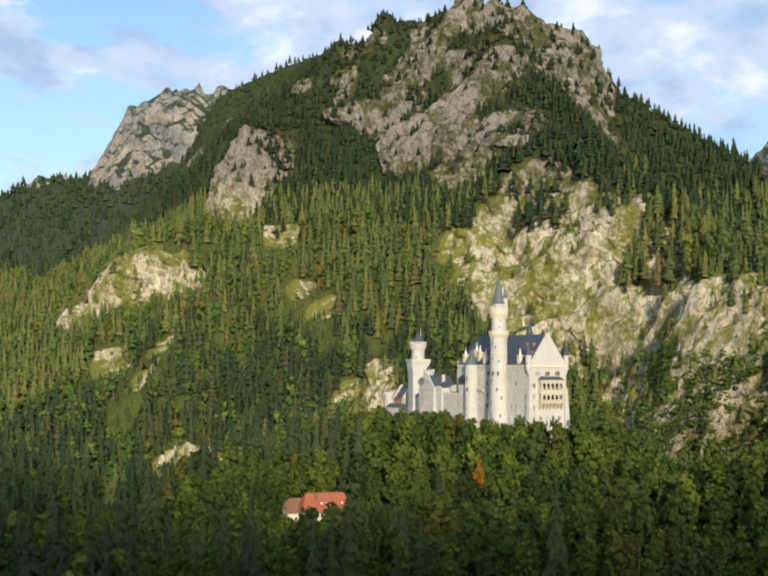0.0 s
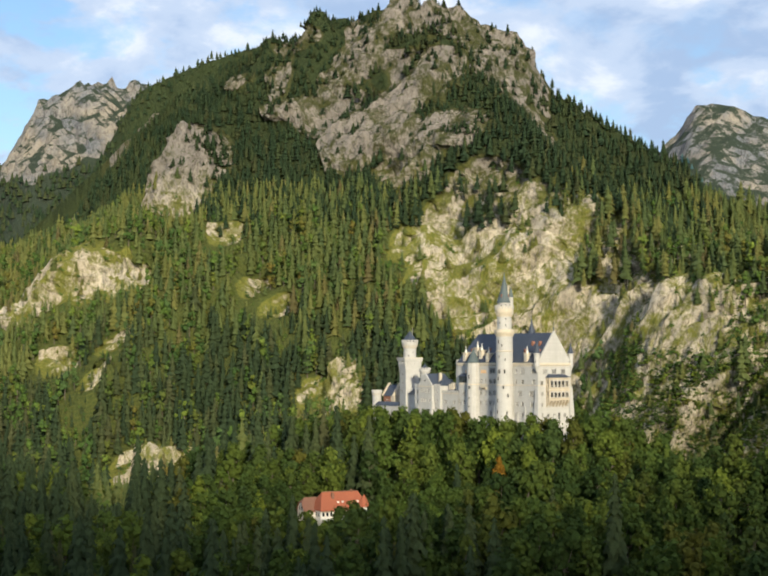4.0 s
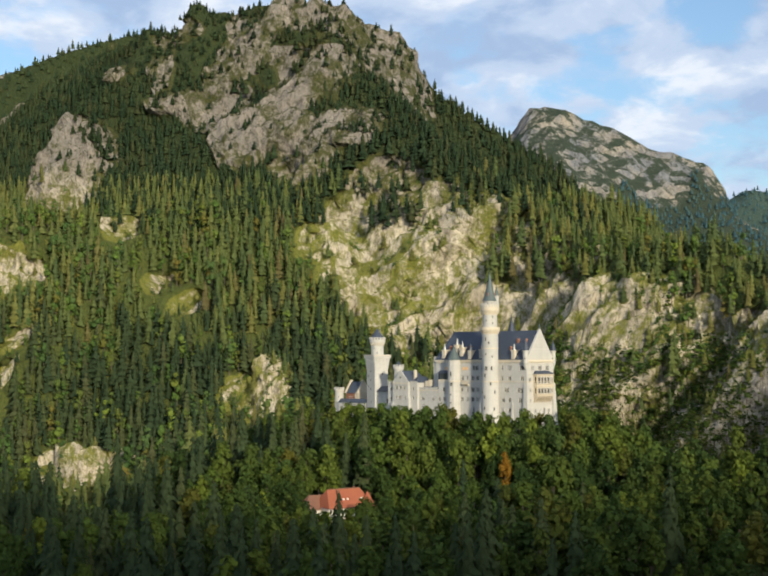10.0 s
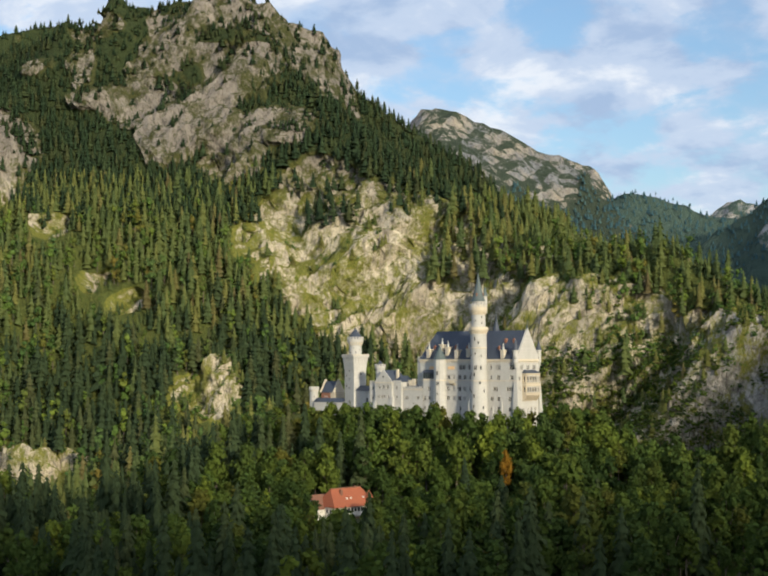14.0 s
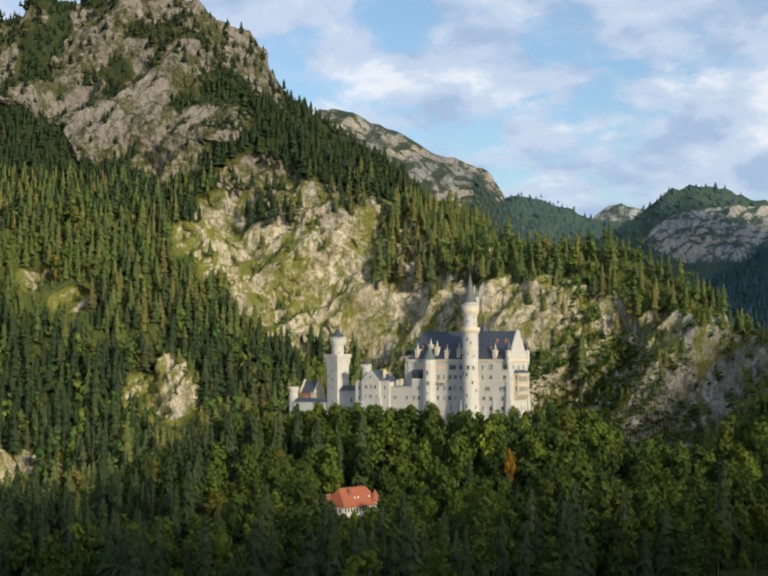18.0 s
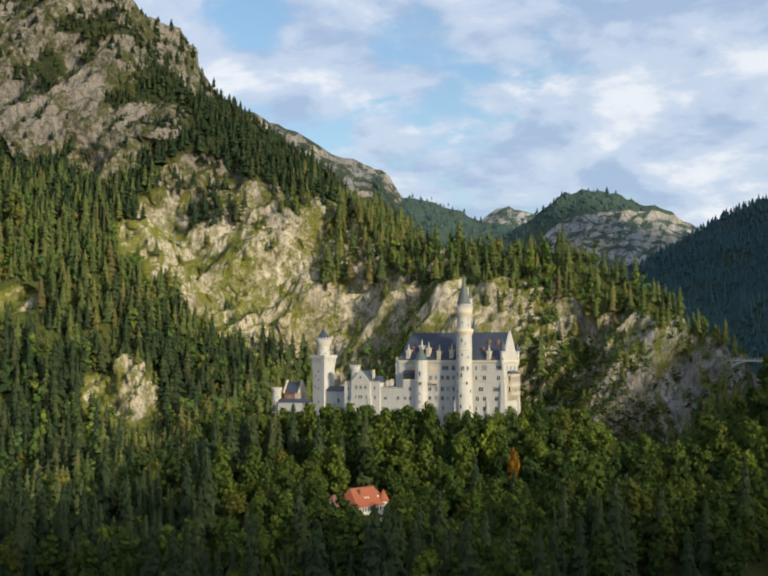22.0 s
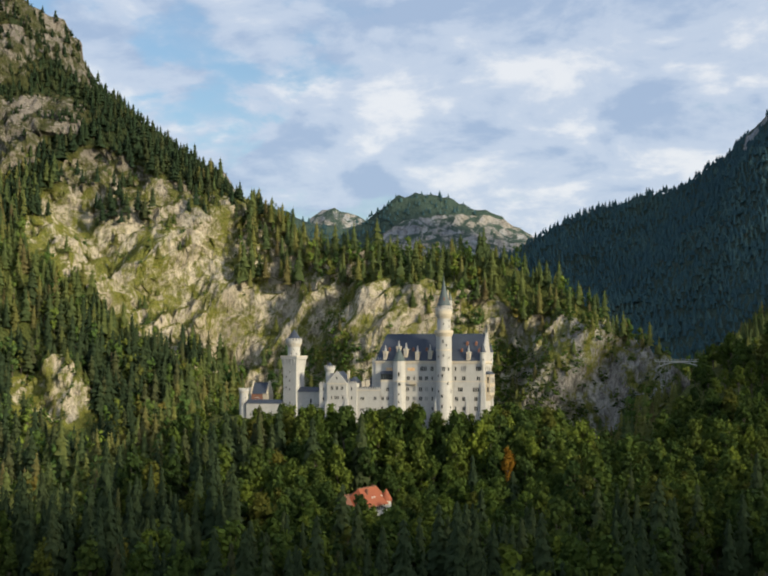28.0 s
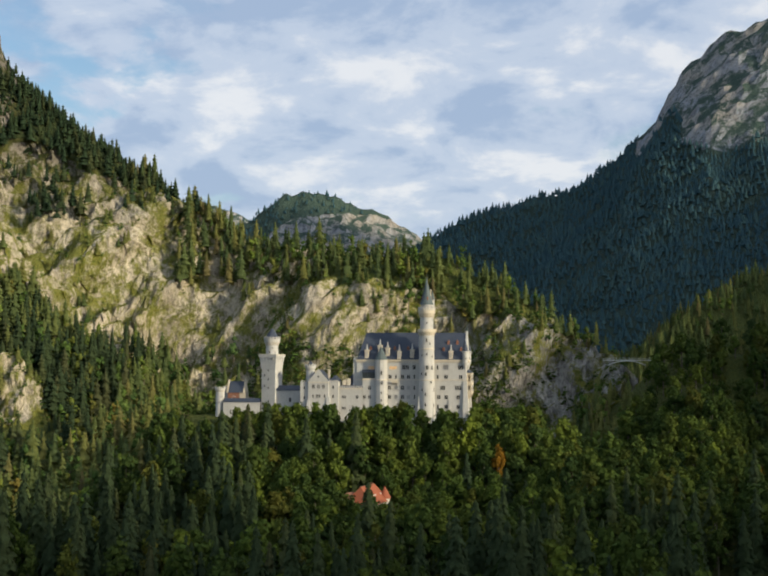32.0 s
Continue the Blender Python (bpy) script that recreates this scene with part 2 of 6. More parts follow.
def leaf_material(name, stops, dark, through=0.25, grain_size=0.75, speck=0.45):
    m = Mat(name, 0.85, 0, 0.06).world()
    own = m.math("FRACT", m.math("ADD", m.attr("tint"), m.random()))
    col = m.ramp(own, stops)
    col = m.mix(m.math("MULTIPLY", m.island(), 0.18), col, dark)
    col = m.mix(m.ramp(m.noise(0.35, 4, 0.6), [(0.35, 0.0), (0.7, 0.25)]), col, dark)
    grain = m.ramp(m.noise(grain_size, 6, 0.75), [(0.36, speck), (0.5, 0.06), (0.64, 0.0)])
    col = m.mix(grain, col, (dark[0] * 0.62, dark[1] * 0.62, dark[2] * 0.62))
    m.done(col)
    m.bump(m.noise(grain_size, 4, 0.7), 0.9, 1.2)
    thin = m.n.new("ShaderNodeBsdfTranslucent")
    m.put(col, thin.inputs["Color"])
    mixed = m.n.new("ShaderNodeMixShader")
    mixed.inputs[0].default_value = through
    m.l.new(m.b.outputs[0], mixed.inputs[1])
    m.l.new(thin.outputs[0], mixed.inputs[2])
    m.l.new(mixed.outputs[0], m.n["Material Output"].inputs["Surface"])
    return m.m


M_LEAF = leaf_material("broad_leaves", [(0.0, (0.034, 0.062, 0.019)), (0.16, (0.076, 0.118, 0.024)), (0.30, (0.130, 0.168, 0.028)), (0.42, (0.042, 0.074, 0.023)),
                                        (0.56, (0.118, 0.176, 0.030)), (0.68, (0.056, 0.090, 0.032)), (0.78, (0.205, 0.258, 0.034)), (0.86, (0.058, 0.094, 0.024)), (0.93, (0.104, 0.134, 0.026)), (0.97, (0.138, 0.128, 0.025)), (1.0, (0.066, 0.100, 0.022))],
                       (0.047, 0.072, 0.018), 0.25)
# lighter copy of the broad leaves, with the slope's sunlight put into the colour
M_SUNLIT_LEAF = leaf_material("sunlit_tone_leaves", [(0.0, (0.058, 0.110, 0.034)), (0.16, (0.110, 0.179, 0.038)), (0.30, (0.190, 0.218, 0.038)), (0.42, (0.069, 0.130, 0.040)),
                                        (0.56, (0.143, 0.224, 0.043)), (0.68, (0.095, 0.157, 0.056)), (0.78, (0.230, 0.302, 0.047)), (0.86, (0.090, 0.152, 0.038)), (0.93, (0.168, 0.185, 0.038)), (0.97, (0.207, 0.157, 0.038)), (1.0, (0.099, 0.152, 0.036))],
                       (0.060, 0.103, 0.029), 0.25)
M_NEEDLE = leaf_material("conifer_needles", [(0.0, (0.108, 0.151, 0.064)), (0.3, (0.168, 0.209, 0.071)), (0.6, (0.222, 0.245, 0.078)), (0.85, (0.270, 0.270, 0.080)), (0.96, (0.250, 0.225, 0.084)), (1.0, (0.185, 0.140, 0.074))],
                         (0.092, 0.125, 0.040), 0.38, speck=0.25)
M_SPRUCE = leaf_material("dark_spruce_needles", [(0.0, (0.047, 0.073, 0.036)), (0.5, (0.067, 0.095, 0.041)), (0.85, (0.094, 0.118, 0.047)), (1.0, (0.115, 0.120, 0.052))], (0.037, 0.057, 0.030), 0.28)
# dark pines; the upper slopes' shade is put into the needle colour
M_SHADE_PINE = leaf_material("shade_dark_pine_needles", [(0.0, (0.034, 0.058, 0.030)), (0.5, (0.050, 0.076, 0.034)), (0.85, (0.070, 0.090, 0.036)), (1.0, (0.085, 0.094, 0.040))], (0.028, 0.048, 0.025), 0.2, speck=0.3)
# distance haze is put into these blue-green needle colours
M_HAZED_FOREST = leaf_material("haze_blue_needles", [(0.0, (0.058, 0.120, 0.145)), (0.6, (0.075, 0.148, 0.162)), (1.0, (0.098, 0.168, 0.155))], (0.054, 0.112, 0.136), 0.3, speck=0.25)
M_AUTUMN = leaf_material("autumn_leaves", [(0.0, (0.36, 0.15, 0.018)), (1.0, (0.26, 0.17, 0.022))], (0.14, 0.12, 0.02))
bark = Mat("bark", 0.95)
M_BARK = bark.done(bark.mix(bark.ramp(bark.noise(2.0, 6, 0.7, (1, 1, 0.2)), [(0.35, 0), (0.65, 1)]), (0.09, 0.07, 0.05), (0.17, 0.15, 0.12)))


def wall_material(name, a, b, stain, amount=0.5):
    m = Mat(name, 0.9, 0, 0.2).world()
    blocks = m.n.new("ShaderNodeTexBrick")
    for k, v in (("Scale", 1.0), ("Mortar Size", 0.02), ("Brick Width", 1.1), ("Row Height", 0.5)):
        blocks.inputs[k].default_value = v
    blocks.inputs["Color1"].default_value, blocks.inputs["Color2"].default_value = (*a, 1), (*b, 1)
    blocks.inputs["Mortar"].default_value = (b[0] * 0.85, b[1] * 0.85, b[2] * 0.85, 1)
    turn = m.n.new("ShaderNodeMapping")
    turn.inputs["Rotation"].default_value = (radians(90), 0, radians(20))
    m.l.new(m.where, turn.inputs[0])
    m.l.new(turn.outputs[0], blocks.inputs["Vector"])
    streak = m.ramp(m.noise(0.55, 6, 0.7, (1, 1, 0.12)), [(0.48, 0), (0.72, amount)])
    patch = m.ramp(m.noise(0.12, 5, 0.6), [(0.4, 0), (0.7, amount * 0.7)])
    col = m.mix(patch, m.mix(streak, blocks.outputs["Color"], stain), stain)
    m.bump(m.noise(3.0, 4, 0.6), 0.25, 0.05)
    return m.done(col)


M_WALL = wall_material("white_limestone_wall", (0.497, 0.487, 0.466), (0.454, 0.445, 0.423), (0.342, 0.338, 0.321))
M_TRIM = wall_material("cream_stone_trim", (0.60, 0.54, 0.43), (0.55, 0.49, 0.39), (0.48, 0.42, 0.32), 0.4)
M_OCHRE = wall_material("ochre_stone", (0.52, 0.455, 0.35), (0.47, 0.41, 0.32), (0.36, 0.31, 0.24), 0.4)
M_RED = wall_material("red_brick", (0.26, 0.125, 0.085), (0.22, 0.11, 0.075), (0.20, 0.10, 0.07), 0.3)
M_PLASTER = wall_material("white_plaster", (0.74, 0.71, 0.65), (0.71, 0.68, 0.62), (0.62, 0.58, 0.50), 0.3)


def roof_material(name, a, b, rough):
    m = Mat(name, rough, 0, 0.4).world()
    col = m.mix(m.ramp(m.noise(1.4, 5, 0.7, (1, 1, 2.5)), [(0.3, 0), (0.7, 1)]), a, b)
    col = m.mix(m.ramp(m.noise(0.15, 4, 0.6), [(0.45, 0), (0.7, 0.4)]), col, (b[0] * 1.3, b[1] * 1.3, b[2] * 1.2))
    m.bump(m.noise(4.0, 3, 0.6, (1, 1, 2)), 0.3, 0.06)
    return m.done(col)


M_SLATE = roof_material("blue_slate", (0.030, 0.040, 0.062), (0.052, 0.063, 0.090), 0.55)
M_COPPER = roof_material("green_copper", (0.065, 0.088, 0.095), (0.095, 0.12, 0.12), 0.6)
M_TILE = roof_material("orange_roof_tiles", (0.37, 0.115, 0.055), (0.28, 0.085, 0.042), 0.8)
M_BROWN = roof_material("brown_roof_tiles", (0.16, 0.075, 0.05), (0.22, 0.11, 0.07), 0.85)
glass = Mat("window_glass", 0.3, 0, 0.4)
M_GLASS = glass.done(glass.mix(glass.random(), (0.010, 0.012, 0.015), (0.028, 0.030, 0.034)))
blind = Mat("grey_blind", 0.7)
M_BLIND = blind.done((0.30, 0.30, 0.30))
steel = Mat("painted_steel", 0.5, 0.6)
M_STEEL = steel.done(steel.mix(steel.noise(3.0), (0.42, 0.42, 0.40), (0.55, 0.55, 0.52)))
fresco = Mat("painted_fresco", 0.85)
M_FRESCO = fresco.done(fresco.mix(fresco.ramp(fresco.noise(1.6, 3), [(0.4, 0), (0.6, 1)]), (0.62, 0.34, 0.16), (0.68, 0.54, 0.34)))


# ---- landforms ----
NOISE = [np.random.RandomState(40 + k).rand(256, 256) for k in range(4)]


def vnoise(x, y, k=0):
    """Smooth value noise, 0 to 1, one cell to a unit."""
    i, j = np.floor(x).astype(int), np.floor(y).astype(int)
    u, v = x - i, y - j
    u, v = u * u * u * (u * (6 * u - 15) + 10), v * v * v * (v * (6 * v - 15) + 10)
    t = NOISE[k % 4]
    a, b, c, d = t[i % 256, j % 256], t[(i + 1) % 256, j % 256], t[i % 256, (j + 1) % 256], t[(i + 1) % 256, (j + 1) % 256]
    return (a * (1 - u) + b * u) * (1 - v) + (c * (1 - u) + d * u) * v


def fbm(x, y, size, octaves=4, k=0, gain=0.5):
    total, amp, norm = 0, 1.0, 0.0
    for o in range(octaves):
        total = total + amp * (vnoise(x / size + 17.3 * o, y / size + 5.1 * o, k + o) - 0.5)
        norm, amp, size = norm + amp, amp * gain, size / 2.03
    return total / norm * 2


def ridged(x, y, size, octaves=4, k=0):
    total, amp, norm = 0, 1.0, 0.0
    for o in range(octaves):
        total = total + amp * (1 - np.abs(2 * vnoise(x / size + 9.7 * o, y / size + 3.3 * o, k + o) - 1))
        norm, amp, size = norm + amp, amp * 0.55, size / 2.1
    return total / norm


def along(x, y, line):
    """The nearest place on a crest line: distance, side (over 0: to the left of it) and the crest's own values there, blended where two stretches are as near."""
    best = np.full(np.shape(x), 1e9)
    side, legs = np.zeros_like(best), []
    for p, q in zip(line, line[1:]):
        dx, dy = q[0] - p[0], q[1] - p[1]
        s = np.clip(((x - p[0]) * dx + (y - p[1]) * dy) / (dx * dx + dy * dy), 0, 1)
        ox, oy = x - p[0] - s * dx, y - p[1] - s * dy
        d = np.hypot(ox, oy)
        side = np.where(d < best, dx * oy - dy * ox, side)
        best = np.minimum(best, d)
        legs.append((d, [a + s * (b - a) for a, b in zip(p[2:], q[2:])]))
    total, vals = 0.0, [0.0 for _ in line[0][2:]]
    for d, v in legs:
        share = np.exp(-(d - best) / (0.16 * best + 3.0))
        total = total + share
        vals = [a + share * b for a, b in zip(vals, v)]
    return best, side, [v / total for v in vals]


def smax(a, b, k=10.0):
    h = np.clip(0.5 + 0.5 * (a - b) / k, 0, 1)
    return b * (1 - h) + a * h + k * h * (1 - h)


def bend(d, *legs):
    """A drop that grows with distance d in legs of (reach, slope)."""
    total, start = 0.0, 0.0
    for reach, slope in legs:
        total = total + slope * np.clip(d - start, 0, reach - start)
        start = reach
    return total


SUMMIT_CREST = [(-690, 222, 290, 0), (-640, 250, 318, 0), (-560, 245, 322, 0.1), (-530, 283, 346, 0.3), (-500, 322, 355, 0.8),
                (-447, 333, 358, 1), (-415, 335, 350, 1), (-392, 375, 330, 1), (-374, 402, 306, 0.6), (-355, 425, 268, 0.2), (-325, 468, 238, 0), (-290, 515, 206, 0), (-240, 620, 150, 0)]
BACK_CREST = [(-790, 247, 320), (-781, 259, 329), (-763, 283, 344), (-731, 328, 362), (-698, 359, 373), (-655, 390, 362), (-600, 430, 320)]
WALL_CREST = [(-430, 345, 340, 60), (-370, 330, 290, 75), (-315, 320, 247, 85), (-260, 310, 205, 74), (-209, 305, 177, 64), (-163, 300, 148, 52),
              (-125, 285, 122, 44), (-85, 272, 114, 36), (-30, 260, 108, 32), (18, 251, 106, 28), (56, 239, 87, 22), (87, 229, 67, 14),
              (112, 220, 51, 13), (134, 210, 40, 12), (146, 203, 30, 8), (152, 196, 10, 6)]
BUTTRESS = [(-575, 255, 305, 40), (-528, 170, 245, 14), (-512, 140, 232, 10), (-490, 105, 160, 30), (-472, 66, 143, 16), (-492, 38, 130, 8), (-530, 40, 110, 20)]
MID_SPUR = [(-450, 240, 205), (-402, 150, 140), (-389, 108, 110), (-345, 122, 80), (-283, 104, 45), (-234, 102, 24), (-214, 90, 0)]
LEFT_SLOPE = [(-1150, 60, 150), (-850, 60, 112), (-690, 30, 72), (-560, -45, 30), (-430, -40, 8), (-330, -10, -14), (-275, -22, -32)]
CASTLE_HILL = [(-190, -15, -26), (-85, 10, 7), (-20, 10, 8), (62, 10, 1), (95, 6, -12), (140, 0, -24), (185, 30, -16), (180, 120, 16), (176, 178, 37),
               (215, 172, 40), (300, 190, 48), (420, 150, 70)]
EAST_SLOPE = [(900, 760, 300), (480, 660, 182), (338, 575, 130), (275, 515, 108), (219, 471, 80), (185, 433, 48), (161, 395, 18)]
# a spur out of view, added to shade the wall's gorge end
SHADE_SPUR = [(340, 260, 66), (392, 140, 138), (425, 70, 152), (455, 10, 146)]

BOSSES = [(-284, -12, -20, 15, 4.0), (-258, 2, -20, 6, 3.0), (-222, 92, 37, 5, 2.6), (-215, 83, 25, 6, 2.8), (-233, 99, 28, 3, 1.9), (-243, 94, 16, 5, 2.0), (-360, 118, 96, 4, 1.4),
          (-424, -12, 44, 6, 2.0), (-374, -10, 38, 6, 2.0), (-397, 16, 60, 6, 2.0)]
PINNACLES = [(-525, 286, 356, 5, 1.7), (-488, 325, 356, 5, 1.4), (-455, 331, 362, 7, 1.8), (-407, 349, 347, 6, 1.8), (-384, 385, 327, 4, 2.2), (-376, 398, 315, 4, 2.6), (-555, 252, 332, 4, 1.6)]


# bare rock: middle, reach along x, y and z
SUMMIT_CRAGS = [(-440, 325, 336, 42, 34, 26), (-460, 292, 312, 24, 24, 18), (-533, 268, 328, 28, 26, 15), (-396, 345, 324, 28, 28, 22), (-372, 378, 303, 26, 26, 24), (-353, 366, 271, 16, 16, 16),
                (-469, 278, 287, 20, 20, 11), (-555, 221, 288, 9, 9, 11)]
CLIFF_CRAGS = [(-498, 234, 257, 18, 18, 13), (-466, 256, 248, 34, 32, 26), (-402, 262, 228, 40, 40, 42), (-356, 256, 198, 30, 30, 26), (-340, 288, 225, 27, 27, 21), (-392, 292, 268, 20, 20, 20),
               (-281, 262, 170, 30, 30, 26), (-248, 258, 149, 30, 30, 20)]
BUTTRESS_CRAGS = [(-518, 140, 205, 28, 46, 40), (-494, 114, 172, 34, 32, 16), (-500, 14, 92, 23, 22, 32), (-476, 28, 106, 34, 30, 22), (-445, 46, 97, 22, 22, 15), (-397, 14, 51, 12, 12, 12),
                  (-424, -14, 36, 15, 14, 18), (-371, -16, 30, 11, 11, 10), (-506, 4, 74, 22, 20, 24)]
OUTCROPS = [(-434, 134, 135, 15, 15, 18), (-364, 114, 90, 10, 12, 24), (-325, 108, 78, 12, 12, 10), (-220, 86, 14, 22, 24, 29), (-238, 96, 14, 9, 9, 9), (-284, -16, -36, 23, 23, 24),
            (-258, 0, -22, 9, 9, 9)]
WALL_CRAGS = [(-195, 245, 100, 125, 60, 78), (-289, 205, 126, 18, 18, 24), (-284, 237, 142, 32, 32, 20), (60, 215, 30, 115, 45, 32), (-60, 225, 48, 95, 40, 42)]
# sheer faces that hold little grass
SCOURED = [(-408, 258, 236, 44, 40, 34), (-508, 130, 198, 26, 40, 34)]
CRAGS = SUMMIT_CRAGS + CLIFF_CRAGS + BUTTRESS_CRAGS + OUTCROPS + WALL_CRAGS


def castle_yard(x, y):
    """How far a place lies inside the castle's levelled top, 0 to 1."""
    dx, dy = np.maximum(np.abs(x + 5) - 72, 0), np.maximum(np.abs(y - 9) - 12, 0)
    return np.clip(1 - np.hypot(dx, dy) / 10, 0, 1)


def craggy(x, y, z, crags, wob=0.0):
    """How far a place lies on one of the crags, 0 to 1."""
    r = np.zeros(np.shape(x))
    for cx, cy, cz, a, b, c in crags:
        q = np.sqrt(((x - cx) / a) ** 2 + ((y - cy) / b) ** 2 + ((z - cz) / c) ** 2)
        r = np.maximum(r, np.clip((1.32 - q + wob) * 3.0, 0, 1))
    return r


def height(x, y):
    x, y = np.asarray(x, float), np.asarray(y, float)
    wx, wy = x + 7 * fbm(x, y, 60, 3, 1), y + 7 * fbm(x, y, 60, 3, 2)
    z = -30 + np.where(y < 0, 0.13 * y, -0.02 * y) - 12 * np.clip((x - 200) / 300, 0, 1)
    z = np.maximum(z, -150)
    d, s, (c, e) = along(wx, wy, SUMMIT_CREST)
    z = smax(z, c - np.where(s > 0, 0.75 * d, e * bend(d, (40, 1.15), (74, 2.9), (110, 0.7), (900, 0.76)) + (1 - e) * (1 + 0.9 * np.clip((-690 - x) / 40, 0, 1)) * bend(d, (110, 1.25), (900, 0.8))), 8)
    d, s, (c,) = along(wx, wy, BACK_CREST)
    end = np.clip((-0.6 * (wx + 790) - 0.8 * (wy - 247)) / 20 + 0.5, 0, 1)
    z = smax(z, c - np.where(s < 0, bend(d, (95, 1.75), (900, 0.6)), 0.85 * d + end * (bend(d, (95, 1.75), (900, 0.6)) - 0.85 * d)), 6)
    d, s, (c, e) = along(wx, wy, WALL_CREST)
    z = smax(z, c - np.where(s > 0, 0.8 * d, 0.95 * np.minimum(d, e) + 3.1 * np.maximum(d - e, 0)), 5)
    d, s, (c, e) = along(wx, wy, BUTTRESS)
    z = smax(z, c - (0.7 * np.minimum(d, e) + 2.2 * np.clip(d - e, 0, 42) + 0.9 * np.maximum(d - e - 42, 0)), 6)
    d, s, (c,) = along(wx, wy, MID_SPUR)
    z = smax(z, c - 0.62 * d, 10)
    d, s, (c,) = along(wx, wy, LEFT_SLOPE)
    z = smax(z, c - np.where(s > 0, 0.30, 0.42) * d, 10)
    d, s, (c,) = along(x, y, CASTLE_HILL)
    z = smax(z, c - np.where(s > 0, 0.75 * d, bend(d, (12, 0.25), (48, 0.72), (400, 0.17))), 6)
    d, s, (c,) = along(wx, wy, EAST_SLOPE)
    z = smax(z, c - 0.5 * d, 10)
    d, s, (c,) = along(wx, wy, SHADE_SPUR)
    z = smax(z, c - 1.6 * d, 10)
    z = z - 46 * np.exp(-((x + 238) / 42) ** 2 - ((y + 56) / 42) ** 2)
    for bx, by, top, r, slope in BOSSES + PINNACLES:
        z = smax(z, top - slope * np.maximum(np.hypot((wx - bx) * 0.9, wy - by) - r, 0), 3)
    # broken ledges, dipping with the strata
    on = craggy(x, y, z, SUMMIT_CRAGS + CLIFF_CRAGS + BUTTRESS_CRAGS + OUTCROPS)
    step = 13.0
    u = (z + 0.35 * x - 0.2 * y + 42 * fbm(x, y, 55, 4, 0)) / step
    part_way = u - np.floor(u)
    rise = np.clip((part_way - 0.25) / 0.4, 0, 1)
    z = z + on * step * 0.55 * (rise * rise * (3 - 2 * rise) - part_way)
    on, step = craggy(x, y, z, WALL_CRAGS), 17.0
    u = (z - 0.55 * x + 0.2 * y + 36 * fbm(x, y, 60, 4, 1)) / step
    part_way = u - np.floor(u)
    rise = np.clip((part_way - 0.25) / 0.4, 0, 1)
    return z + on * step * 0.6 * (rise * rise * (3 - 2 * rise) - part_way)


def rockiness(x, y, z):
    wob = 0.5 * fbm(x + 0.6 * z, y - 0.5 * z, 34, 5, 3, 0.65)
    r = craggy(x, y, z, CRAGS, wob)
    ribs = ridged(x + 0.5 * z, y - 0.3 * z, 58, 4, 1) + 0.2 * fbm(x, y, 16, 3, 2)
    top = np.clip((z - 235) / 60, 0, 1) * np.clip((x + 570) / 40, 0, 1) * np.clip((-325 - x) / 30, 0, 1)
    r = np.maximum(r, np.clip((ribs - 0.67) * 7, 0, 1) * top)
    hx, hy = (height(x + 3, y) - height(x - 3, y)) / 6, (height(x, y + 3) - height(x, y - 3)) / 6
    shoulder = np.clip((x + 765) / 40, 0, 1)
    return shoulder * np.maximum(r, np.clip((np.hypot(hx, hy) - 1.9 + 1.6 * wob) * 1.6, 0, 1))


def relief(x, y, z, r):
    """Small landform detail: rough crags on rock, soft swells elsewhere."""
    crag = 11 * (ridged(x + 0.5 * z, y - 0.6 * z, 52, 5, 0) - 0.60) + 4 * fbm(x - 0.7 * z, y + z, 14, 5, 2, 0.6)
    soft = 4 * fbm(x, y, 38, 4, 1)
    return (r * crag + (1 - r) * soft) * (1 - castle_yard(x, y))


def ground(x, y):
    z = height(x, y)
    return z + relief(x, y, z, rockiness(x, y, z))


